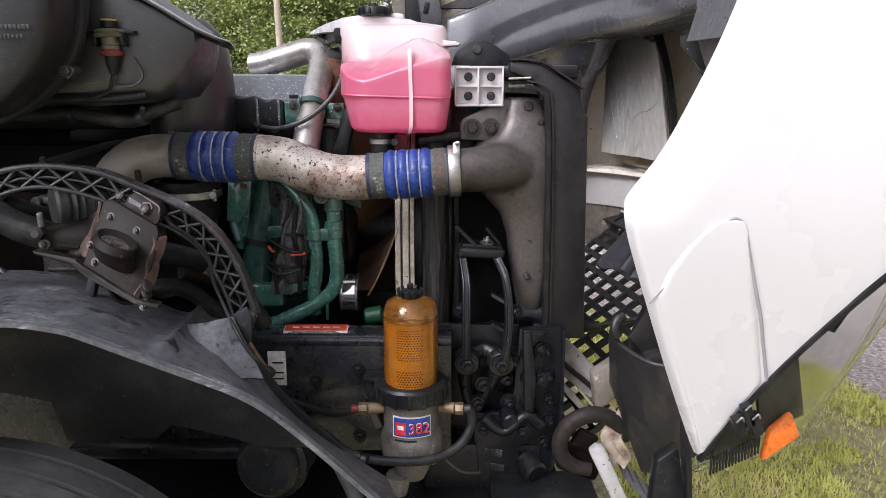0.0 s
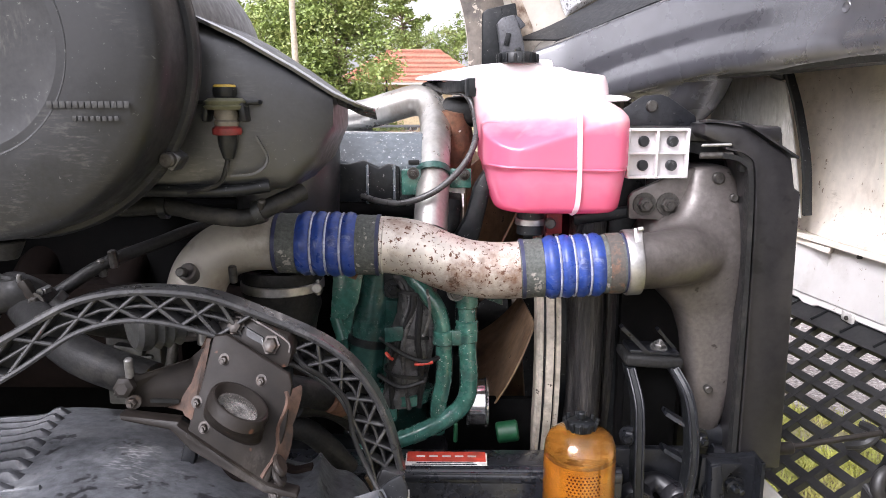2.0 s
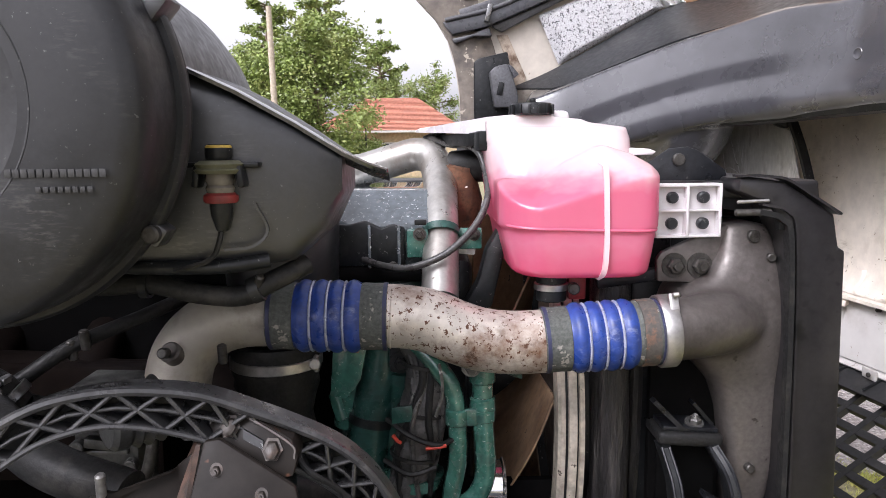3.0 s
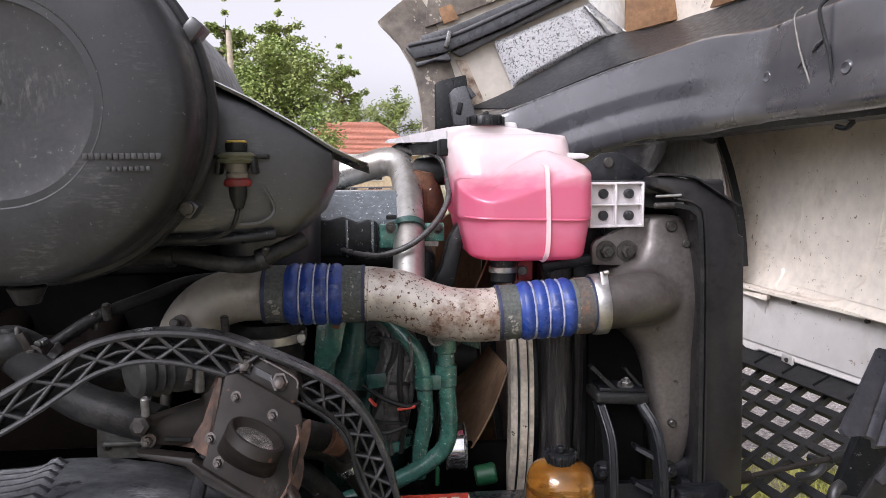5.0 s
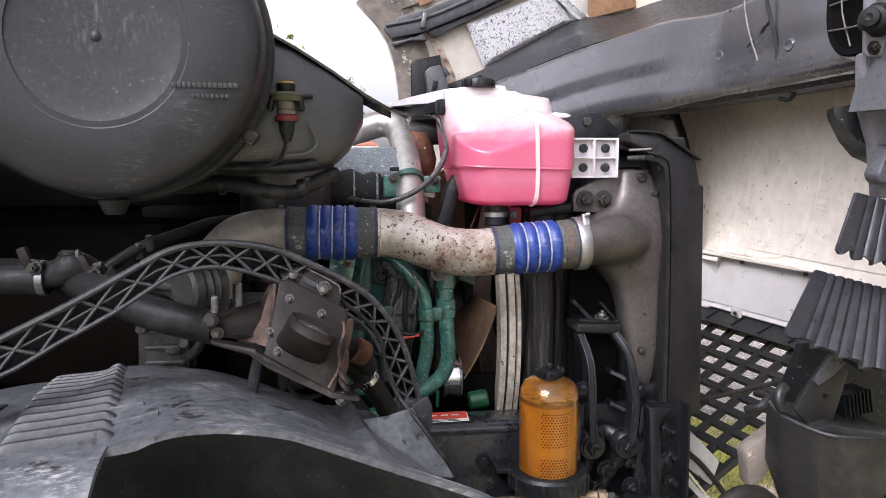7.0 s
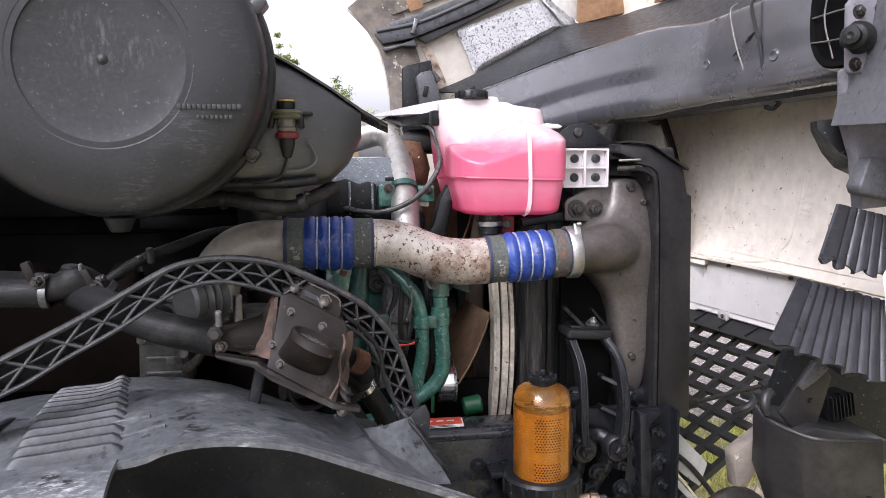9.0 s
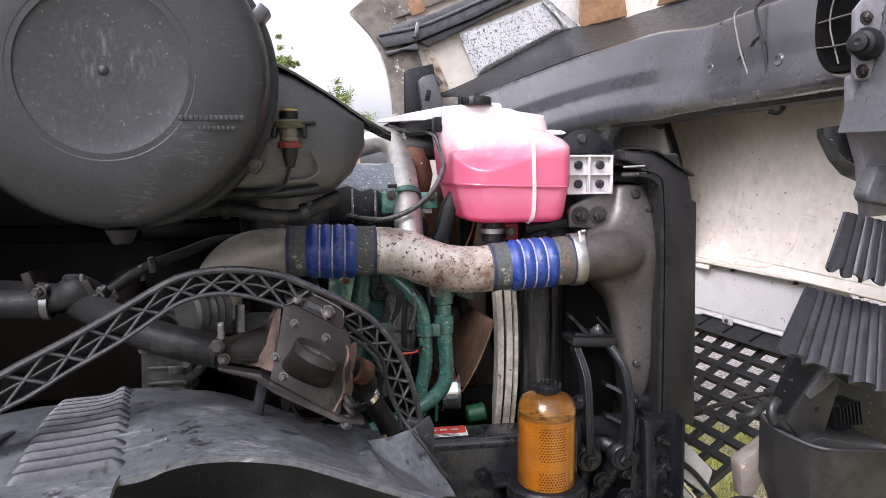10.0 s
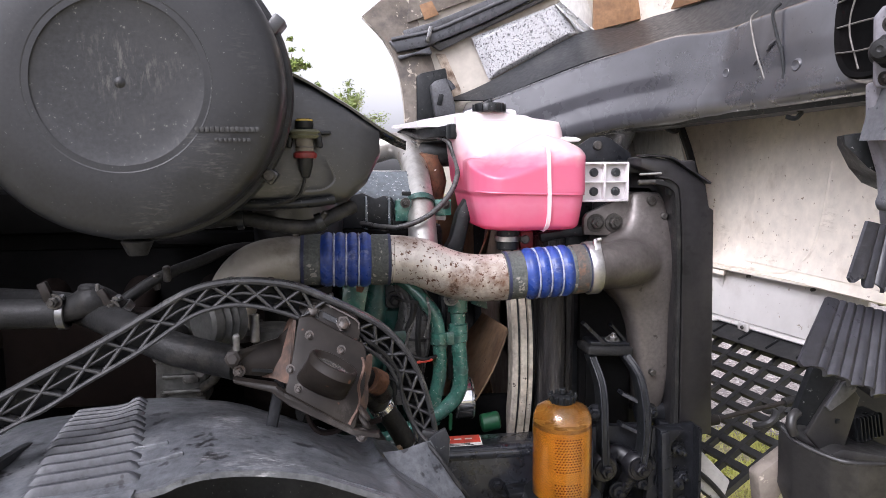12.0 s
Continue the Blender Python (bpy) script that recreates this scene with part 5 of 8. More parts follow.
def lip(u, v):
    k = u * (len(LIP) - 1)
    i = min(int(k), len(LIP) - 2)
    f = k - i
    x, z = LIP[i][0] * (1 - f) + LIP[i + 1][0] * f, LIP[i][1] * (1 - f) + LIP[i + 1][1] * f
    y = 1.255 + 0.115 * u ** 1.2 + v * (0.075 - 0.04 * u)
    return (x, y, z + 0.004 * math.sin(math.pi * v) - 0.012 * v * v)


part("lip", sheet(lip, 24, 8, 0.004), "lip_rubber", ac, "thin black rubber lip along the housing top")
part("lower_ledge", tube([(-0.74, 1.285, 1.532), (-0.66, 1.275, 1.53), (-0.58, 1.275, 1.53), (-0.53, 1.285, 1.535)], 0.008, 10, 5), "engine_black", ac)
part("moulded_frame", ribbon([(-0.54, 1.272, 1.6), (-0.528, 1.275, 1.57), (-0.545, 1.273, 1.553), (-0.575, 1.27, 1.55)], 0.004, 0.003), "canister", ac)
for p in ((-0.628, 1.215, 1.578),):
    part("clip", box(p, (0.03, 0.03, 0.022), (0, 35, 0), bevel=0.004), "canister", ac)
    part("clip_eye", cyl((p[0] + 0.004, 1.2, p[2] - 0.002), (p[0] + 0.004, 1.188, p[2] - 0.002), 0.009), "bolt", ac)
part("clip", box((-0.612, 1.21, 1.79), (0.04, 0.04, 0.02), (0, -50, 0), bevel=0.004), "canister", ac)
part("drain", cyl((CX, 1.16, 1.487), (CX, 1.16, 1.465), 0.022, 0.014), "rubber", ac)
for k in range(13):
    part("bar", box((CX + 0.098 + 0.0066 * k, 1.1093 + 0.0002 * k, CZ - 0.062), (0.0056, 0.0006, 0.007), bevel=0.0001), "faded_print", ac)
for k in range(8):
    part("bar", box((CX + 0.122 + 0.0062 * k, 1.1103 + 0.0002 * k, CZ - 0.076), (0.0045, 0.0006, 0.005), bevel=0.0001), "faded_print", ac)

ind = thing("filter_indicator", (-0.575, 1.26, 1.6), "air restriction indicator with yellow cap and red window", "gauge")
part("cap", lathe((-0.574, 1.262, 1.648), (0, 0, 1), [(0, 0), (0, 0.0135), (0.004, 0.0145), (0.012, 0.0145), (0.013, 0.012), (0.016, 0.012), (0.016, 0)], 24), "engine_black", ind)
part("yellow_button", lathe((-0.574, 1.262, 1.657), (0, 0, 1), [(0, 0), (0, 0.0142), (0.005, 0.0138), (0.007, 0.011), (0.007, 0)], 24), "yellow", ind, "worn yellow cap")
part("rim", lathe((-0.574, 1.262, 1.633), (0, 0, 1), [(0, 0), (0, 0.024), (0.004, 0.027), (0.006, 0.024), (0.01, 0.026), (0.014, 0.02), (0.014, 0)], 24), "olive_clip", ind)
part("window", lathe((-0.574, 1.262, 1.612), (0, 0, 1), [(0, 0), (0, 0.014), (0.006, 0.0155), (0.009, 0.0135), (0.014, 0.0155), (0.022, 0.0145), (0.022, 0)], 20), "smoky_window", ind, "smoky clear indicator window")
part("red_band", lathe((-0.574, 1.262, 1.602), (0, 0, 1), [(0, 0), (0, 0.017), (0.003, 0.0185), (0.008, 0.018), (0.011, 0.014), (0.011, 0)], 20), "red_paint", ind, "dark red band")
part("clip", box((-0.597, 1.262, 1.63), (0.008, 0.024, 0.024), (0, 8, 0), bevel=0.003), "engine_black", ind)
part("clip", box((-0.551, 1.262, 1.63), (0.008, 0.024, 0.024), (0, -8, 0), bevel=0.003), "engine_black", ind)
part("bracket", box((-0.575, 1.272, 1.642), (0.085, 0.02, 0.006), bevel=0.002), "engine_black", ind)
part("plug", lathe((-0.574, 1.262, 1.602), (0, 0, -1), [(0, 0), (0, 0.0125), (0.014, 0.0115), (0.03, 0.0065), (0.032, 0)], 14), "engine_black", ind)
part("cable", tube([(-0.574, 1.262, 1.582), (-0.578, 1.26, 1.56), (-0.59, 1.262, 1.54), (-0.63, 1.265, 1.527)], 0.003, 6, 5), "rubber", ind)

vh = thing("vent_hose", (-0.66, 1.32, 1.48), "black rubber vent hose with clips under the air cleaner", "hose")
part("tube", tube([(-0.8, 1.34, 1.50), (-0.74, 1.33, 1.5), (-0.68, 1.32, 1.504), (-0.62, 1.315, 1.492), (-0.57, 1.315, 1.489), (-0.54, 1.32, 1.503), (-0.5, 1.35, 1.52)], 0.0125, 12, 6), "rubber", vh)
part("clip", lathe((-0.69, 1.322, 1.503), (1, 0, 0), [(0, 0.013), (0, 0.017), (0.01, 0.017), (0.01, 0.013)], 16), "engine_black", vh)
part("clip", lathe((-0.56, 1.316, 1.494), (1, 0, 0.4), [(0, 0.013), (0, 0.016), (0.012, 0.016), (0.012, 0.013)], 16), "engine_black", vh)
part("clip_tail", cyl((-0.552, 1.31, 1.5), (-0.545, 1.3, 1.515), 0.005), "bolt", vh)

od = thing("intake_duct", (-0.58, 1.66, 1.2), "black rounded intake duct from air cleaner down to the turbo", "duct")
part("upper_duct", lathe((-0.618, 1.765, 1.345), (0, 0, 1), [(0, 0), (0, 0.07), (0.03, 0.085), (0.08, 0.1), (0.2, 0.104), (0.28, 0.098), (0.33, 0.08), (0.36, 0.05), (0.365, 0)], 40), "canister", od)
part("neck", lathe((-0.622, 1.7, 1.33), (0, 0, -1), [(0, 0.06), (0.0, 0.076), (0.012, 0.079), (0.02, 0.077), (0.05, 0.077), (0.06, 0.072), (0.075, 0.074), (0.1, 0.066), (0.13, 0.06), (0.16, 0.066), (0.16, 0)], 40), "rubber", od)
band((-0.622, 1.7, 1.298), (0, 0, 1), 0.0785, 0.018, od, screw=False, label="bright steel band clamp")
part("clamp_screw", cyl((-0.552, 1.672, 1.298), (-0.548, 1.655, 1.299), 0.01), "clamp", od)
part("clamp_screw", cyl((-0.548, 1.67, 1.312), (-0.548, 1.67, 1.282), 0.005), "clamp", od)

# ---- fender liner ----
lin = thing("fender_liner", (-0.6, 1.2, 0.9), "worn black plastic inner fender liner with scratches", "fender liner")
NEAR = [(-1.25, 1.12), (-0.99, 1.164), (-0.87, 1.178), (-0.757, 1.191), (-0.715, 1.205), (-0.653, 1.21), (-0.568, 1.198), (-0.511, 1.177), (-0.437, 1.147), (-0.36, 1.117), (-0.29, 1.083), (-0.215, 1.022), (-0.06, 0.87)]
FAR = [(-1.25, 1.13), (-1.0, 1.172), (-0.892, 1.182), (-0.872, 1.194), (-0.8, 1.192), (-0.703, 1.177), (-0.607, 1.142), (-0.548, 1.118), (-0.488, 1.098), (-0.43, 1.08), (-0.385, 0.99), (-0.289, 0.863), (-0.12, 0.74)]
near_line = spline([(x, 1.0, z) for x, z in NEAR], 8)
far_line = spline([(x, 1.35, z) for x, z in FAR], 8)


def liner_at(u, v):
    k = u * (len(near_line) - 1)
    i = min(int(k), len(near_line) - 2)
    p = near_line[i].lerp(near_line[i + 1], k - i).lerp(far_line[i].lerp(far_line[i + 1], k - i), v)
    p.z += 0.018 * math.sin(math.pi * v) * max(0.0, 1 - 1.3 * u)
    fold = max(0.0, 1 - abs(u - 0.665) / 0.035) ** 1.5
    crumple = max(0.0, 1 - abs(u - 0.64) / 0.14)
    p.z += 0.026 * fold * min(1.0, 1.4 * v) + 0.003 * noise.noise(p * 9) + 0.0016 * noise.noise(p * 31) + crumple * (0.008 * noise.noise(p * 17) + 0.003 * noise.noise(p * 47))
    p.z -= 0.02 * max(0.0, 1 - abs(u - 0.78) / 0.2) * math.sin(math.pi * v)
    return p


part("arch", sheet(liner_at, 3 * (len(near_line) - 1), 30, 0.006), "liner", lin)
part("near_lip", ribbon([tuple(p + Vector((0, 0.004, -0.004))) for p in near_line[::6]], 0.014, 0.008, (0, -1, 0), 4), "liner", lin)
skirt = [(-1.2, 1.06), (-0.862, 1.155), (-0.683, 1.155), (-0.58, 1.13), (-0.506, 1.105), (-0.42, 1.06), (-0.36, 0.99), (-0.31, 0.92), (-0.2, 0.81), (-0.217, 0.806), (-0.288, 0.819), (-0.375, 0.819), (-0.433, 0.839), (-0.559, 0.871), (-0.597, 0.839), (-0.655, 0.852), (-0.693, 0.826), (-0.780, 0.832), (-0.792, 0.883), (-0.804, 0.921), (-0.889, 0.940), (-1.2, 0.940)]
part("skirt", prism(skirt, 1.33, 1.338, "y", 0.002), "black_plastic", lin, "dark inner skirt of the liner")


def liner_on(x, v):
    """The place on the liner at x, across it at v."""
    a, b = 0.0, 1.0
    for _ in range(18):
        m = (a + b) / 2
        i = m * (len(near_line) - 1)
        k = min(int(i), len(near_line) - 2)
        px = near_line[k].lerp(near_line[k + 1], i - k).lerp(far_line[k].lerp(far_line[k + 1], i - k), v).x
        a, b = (m, b) if px < x else (a, m)
    i = a * (len(near_line) - 1)
    k = min(int(i), len(near_line) - 2)
    p = near_line[k].lerp(near_line[k + 1], i - k).lerp(far_line[k].lerp(far_line[k + 1], i - k), v)
    p.z += 0.018 * math.sin(math.pi * v) * max(0.0, 1 - 1.3 * a)
    return p


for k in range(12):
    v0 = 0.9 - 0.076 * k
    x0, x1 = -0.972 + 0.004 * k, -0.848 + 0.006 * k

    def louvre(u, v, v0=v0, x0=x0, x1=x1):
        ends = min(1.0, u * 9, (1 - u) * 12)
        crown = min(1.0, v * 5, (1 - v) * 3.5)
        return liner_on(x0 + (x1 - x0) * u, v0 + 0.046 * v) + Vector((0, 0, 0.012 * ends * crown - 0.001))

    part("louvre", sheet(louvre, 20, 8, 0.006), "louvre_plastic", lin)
for k, (xa, xb, v) in enumerate(((-0.815, -0.765, 0.3), (-0.8, -0.735, 0.17))):
    part("low_rib", tube([tuple(liner_on(xa + (xb - xa) * j / 5, v) + Vector((0, 0, 0.0005))) for j in range(6)], 0.0045, 8, 3, flat=(0.6, 1.0)), "liner", lin)
part("outer_apron", sheet(lambda u, v: tuple(liner_on(-1.24 + 0.46 * u, 0.0) + Vector((0, -0.11 * v, -0.07 * v * v - 0.004))), 20, 8, 0.007), "liner", lin)
part("side_pad", sheet(lambda u, v: (-1.25 + 0.27 * u, 0.95 + 0.4 * v, 1.1 + 0.05 * u + 0.005 * v), 8, 8, 0.01), "black_plastic", lin)
part("pad_edge", ribbon([(-0.99, 0.96, 1.175), (-0.985, 1.1, 1.185), (-0.98, 1.25, 1.165), (-0.975, 1.33, 1.14)], 0.012, 0.01, (0, 0, 1)), "black_plastic", lin)
part("clip", box((-1.06, 1.15, 1.158), (0.05, 0.02, 0.008), bevel=0.002), "label_white", lin)
part("clip_stud", cyl((-1.06, 1.15, 1.155), (-1.06, 1.15, 1.178), 0.008), "dusty_hose", lin)


def tab_at(u, v):
    top = Vector((-0.462, 1.208, 1.128)).lerp(Vector((-0.385, 1.225, 1.138)), u)
    low = Vector((-0.418, 1.135, 1.07)).lerp(Vector((-0.325, 1.18, 1.035)), u)
    p = top.lerp(low, v)
    return p + Vector((0, -0.008 * math.sin(math.pi * u), 0.004 * noise.noise(p * 30)))


part("front_tab", sheet(tab_at, 12, 10, 0.005), "liner", lin, "crumpled tab of the liner")
part("tab_corner", prism([(-0.388, 1.14), (-0.374, 1.152), (-0.358, 1.16), (-0.35, 1.14), (-0.352, 1.1), (-0.362, 1.08)], 1.222, 1.23, "y", 0.003), "black_plastic", lin)
st = thing("stay_rod", (-0.39, 1.36, 1.0), "thin yellowed metal stay rod beside the liner", "rod")
part("rod", cyl((-0.425, 1.38, 1.07), (-0.372, 1.4, 0.955), 0.0055), "brass", st)
part("end_bolt", cyl((-0.375, 1.395, 0.965), (-0.36, 1.385, 0.958), 0.011), "bolt", st)

# ---- lattice brace ----
TOP = [(-1.3, 1.122), (-1.1, 1.223), (-0.954, 1.297), (-0.923, 1.313), (-0.87, 1.339), (-0.82, 1.366), (-0.778, 1.39), (-0.742, 1.409), (-0.711, 1.417), (-0.673, 1.419), (-0.633, 1.414), (-0.591, 1.403), (-0.548, 1.381), (-0.504, 1.356), (-0.457, 1.324), (-0.419, 1.281), (-0.39, 1.224), (-0.372, 1.16), (-0.363, 1.115)]
LOW = [(-1.3, 1.075), (-1.1, 1.177), (-0.957, 1.251), (-0.919, 1.268), (-0.873, 1.295), (-0.824, 1.321), (-0.788, 1.342), (-0.744, 1.371), (-0.71, 1.383), (-0.674, 1.385), (-0.634, 1.375), (-0.594, 1.358), (-0.555, 1.338), (-0.52, 1.318), (-0.482, 1.292), (-0.447, 1.257), (-0.424, 1.205), (-0.409, 1.16), (-0.4, 1.118)]


def brace_y(x):
    return 1.23 + (x + 0.59) * 0.36


brc = thing("lattice_brace", (-0.65, 1.22, 1.12), "black plastic lattice-ribbed brace arching over the fender liner", "brace")
tops = spline([(x, brace_y(x), z) for x, z in TOP], 6)
lows = spline([(x, brace_y(x), z) for x, z in LOW], 6)
part("upper_flange", ribbon([tuple(p + Vector((0, 0.012, 0))) for p in tops[::3]], 0.031, 0.007, (0, -1, 0), 3), "brace", brc)
part("upper_bead", tube([tuple(p + Vector((0, -0.019, 0.001))) for p in tops[::3]], 0.0052, 8, 3), "brace", brc, "rounded worn upper edge")
part("lower_flange", ribbon([tuple(p + Vector((0, 0.012, 0))) for p in lows[::3]], 0.034, 0.005, (0, -1, 0), 3), "brace", brc)
part("lower_bead", tube([tuple(p + Vector((0, -0.02, 0))) for p in lows[::3]], 0.0034, 8, 3), "brace", brc)
length = [0.0]
for a, b in zip(tops, tops[1:]):
    length.append(length[-1] + (b - a).length)


def along(line, s):
    i = int(np.searchsorted(length, s))
    i = max(1, min(i, len(length) - 1))
    f = (s - length[i - 1]) / (length[i] - length[i - 1])
    return line[i - 1].lerp(line[i], f)


def brace_rib(p0, p1, r, depth):
    """A rounded rib of the lattice with a flat web behind it."""
    bm = bmesh.new()
    strut(bm, p0 + Vector((0, depth * 0.0, 0)), p1, r * 1.5, depth * 0.8)
    add_tube(bm, [p0 - Vector((0, depth * 0.8, 0)), p1 - Vector((0, depth * 0.8, 0))], r, 8, 1, smooth=False)
    part("rib", bm, "brace", brc)


s = 0.02
while s < length[-1] - 0.03:
    x_here = along(tops, s).x
    pitch = 0.057 if x_here < -0.76 else 0.046 if x_here < -0.5 else 0.042
    e = min(s + pitch, length[-1] - 0.002)
    t0, t1, l0, l1 = along(tops, s), along(tops, e), along(lows, s), along(lows, e)
    brace_rib(t0, l1, 0.0027, 0.022)
    brace_rib(l0, t1, 0.0027, 0.022)
    brace_rib(t0.lerp(l0, 0.5), t1.lerp(l1, 0.5), 0.0023, 0.018)
    s += pitch
bm = bmesh.new()
back = [[bm.verts.new(p + Vector((0, dy, 0))) for p in row[::2]] for row, dy in ((tops, 0.013), (lows, 0.013), (lows, 0.016), (tops, 0.016))]
for a, b in zip(back, back[1:] + back[:1]):
    for i in range(len(a) - 1):
        bm.faces.new((a[i], a[i + 1], b[i + 1], b[i]))
bmesh.ops.recalc_face_normals(bm, faces=bm.faces)
part("web", bm, "black_plastic", brc, "dark thin web behind the ribs")
part("foot", box((-0.382, 1.29, 1.11), (0.036, 0.028, 0.05), (0, 20, 0), bevel=0.006), "brace", brc)
cb = thing("brace_cable", (-0.5, 1.2, 1.2), "thin black cable along the brace", "cable")
part("strand", tube([(-0.5, 1.235, 1.325), (-0.481, 1.225, 1.31), (-0.456, 1.24, 1.285), (-0.432, 1.25, 1.249), (-0.424, 1.25, 1.2), (-0.404, 1.24, 1.155), (-0.372, 1.2, 1.12), (-0.345, 1.19, 1.08), (-0.325, 1.2, 1.05)], 0.0036, 8, 6), "rubber", cb)

# ---- greasy pump bracket ----
pb = thing("pump_bracket", (-0.55, 1.2, 1.2), "greasy brown iron bracket plate with rust-eaten edges and bolts", "bracket")
part("face_plate", prism([(-0.588, 1.358), (-0.572, 1.36), (-0.49, 1.317), (-0.486, 1.305), (-0.49, 1.26), (-0.505, 1.207), (-0.515, 1.203), (-0.6, 1.24), (-0.61, 1.25), (-0.598, 1.3)], 1.168, 1.176, "y", 0.003), "greasy_plate", pb, "dull brown greasy face plate")
part("body", prism([(-0.585, 1.345), (-0.5, 1.3), (-0.51, 1.215), (-0.6, 1.24)], 1.176, 1.25, "y", 0.006), "engine_black", pb)

CUP = Vector((0.43, -0.02, 0.9)).normalized()
ACROSS = Vector((0.917, 0, -0.398))
cup_top = Vector((-0.537, 1.118, 1.3))
BACK = CUP.cross(ACROSS)
rings = []
for v in (0.0, 0.15, 0.35, 0.6, 0.85, 1.0):
    c = cup_top - CUP * 0.05 * v + Vector((0, 0.066 * v ** 1.2, 0))
    rings.append([c + ACROSS * (0.036 + 0.004 * v) * math.cos(a) + BACK * (0.036 - 0.014 * v) * math.sin(a) for a in (2 * math.pi * k / 32 for k in range(32))])
part("cup_front", loft(rings), "greasy_plate", pb, "rounded cup standing out of the plate")
part("cup_rim", lathe(cup_top, CUP, [(0, 0.022), (0.002, 0.0265), (0.006, 0.0295), (0.008, 0.0325), (0.0075, 0.035), (0.004, 0.037), (-0.004, 0.0365)], 40), "greasy_plate", pb, "greasy rim of the cup")
# bright disc in the cup that stands for a highlight
part("cup_floor", lathe(cup_top, CUP, [(0.001, 0.027), (0.0015, 0.022), (0.0025, 0.016), (0.0025, 0.006), (0.002, 0)], 32), "wet_iron", pb, "bright floor of the cup, a glint put into its colour")
part("left_flange", sheet(lambda u, v: (-0.592 - 0.032 * v * u - 0.01 * v * math.sin(2 * u) - 0.008 * u, 1.172 + 0.035 * v, 1.353 - 0.085 * u + 0.008 * math.sin(9 * u) * v), 10, 6, 0.005), "rusty_edge", pb, "rust-eaten bent flange")
part("right_flange", sheet(lambda u, v: (-0.492 + 0.013 * v - 0.018 * u * u + 0.003 * math.sin(11 * u), 1.166 + 0.02 * v, 1.3 - 0.088 * u + 0.006 * v * math.sin(13 * u)), 14, 4, 0.005), "rusty_edge", pb, "rust-eaten right flange")
part("arm", prism([(-0.683, 1.326), (-0.668, 1.321), (-0.62, 1.328), (-0.605, 1.34), (-0.608, 1.3), (-0.62, 1.28), (-0.64, 1.276), (-0.677, 1.285), (-0.692, 1.303)], 1.19, 1.197, "y", 0.002), "greasy_plate", pb)
part("arm_slot", prism([(-0.656, 1.291), (-0.628, 1.284), (-0.628, 1.279), (-0.656, 1.287)], 1.1875, 1.1895, "y", 0.0), "engine_black", pb)
part("base_flange", prism([(-0.68, 1.287), (-0.62, 1.266), (-0.507, 1.207), (-0.47, 1.199), (-0.47, 1.193), (-0.51, 1.199), (-0.6, 1.24), (-0.63, 1.258), (-0.678, 1.28)], 1.163, 1.183, "y", 0.003), "greasy_plate", pb)
part("top_lug", prism([(-0.59, 1.366), (-0.582, 1.38), (-0.56, 1.381), (-0.5, 1.351), (-0.493, 1.335), (-0.497, 1.318), (-0.51, 1.316), (-0.58, 1.35)], 1.19, 1.225, "y", 0.0015), "greasy_plate", pb, "worn mounting lug with chipped edges")
part("lug_slot", prism([(-0.552, 1.362), (-0.53, 1.351), (-0.53, 1.343), (-0.552, 1.353)], 1.187, 1.1895, "y", 0.0), "engine_black", pb)
part("lug_edge", ribbon([(-0.588, 1.189, 1.368), (-0.58, 1.189, 1.377), (-0.56, 1.189, 1.378), (-0.502, 1.189, 1.349), (-0.496, 1.189, 1.335)], 0.003, 0.002), "greasy_bolt", pb, "worn chipped edge")
for x, z in ((-0.567, 1.365), (-0.52, 1.343)):
    part("bolt", lathe((x, 1.19, z), (0, -1, 0.1), [(0, 0), (0, 0.0115), (0.003, 0.0115), (0.003, 0.0085), (0.01, 0.008), (0.012, 0.005), (0.012, 0)], 6), "greasy_bolt", pb, "big dull bolt head")
for x, z in ((-0.572, 1.333), (-0.524, 1.311), (-0.6, 1.288), (-0.588, 1.262)):
    bolt((x, 1.167, z), (0, -1, 0), pb, 0.0045, "greasy_bolt")
part("fitting", cyl((-0.676, 1.186, 1.32), (-0.676, 1.18, 1.345), 0.005), "worn_alu", pb, "pale worn stud")
part("fitting_nut", lathe((-0.681, 1.186, 1.31), (0, -1, 0.1), [(0, 0), (0, 0.013), (0.008, 0.012), (0.012, 0.007), (0.012, 0)], 6), "rust_iron", pb)
bolt((-0.673, 1.186, 1.291), (0, -1, 0), pb, 0.006, "greasy_bolt")
part("strap", ribbon([(-0.62, 1.178, 1.252), (-0.608, 1.178, 1.245), (-0.585, 1.178, 1.236), (-0.573, 1.178, 1.2), (-0.556, 1.178, 1.184), (-0.53, 1.178, 1.187), (-0.513, 1.178, 1.203), (-0.488, 1.178, 1.195), (-0.465, 1.178, 1.2)], 0.012, 0.005), "exhaust", pb, "bent flat retaining strap")
part("leg", box((-0.632, 1.25, 1.2), (0.018, 0.018, 0.12), (0, 12, 0), bevel=0.003), "frame", pb)
bolt((-0.497, 1.17, 1.197), (0, -1, 0), pb, 0.006, "greasy_bolt")
for z in (1.215, 1.225):
    part("washer", cyl((-0.495, 1.162, z), (-0.49, 1.162, z + 0.004), 0.012), "rust_iron", pb)

# the plate leans back towards its top
for ob in pb.children:
    if ob.name.startswith("strap"):
        continue
    for q in ob.data.vertices:
        wx, wz = q.co.x + BASES[pb.name].x, q.co.z + BASES[pb.name].z
        q.co.y += 0.55 * (wz - 1.295) if wx > -0.62 else max(-0.03, (wx + 0.62) * 0.6) + 0.2 * (wz - 1.3)

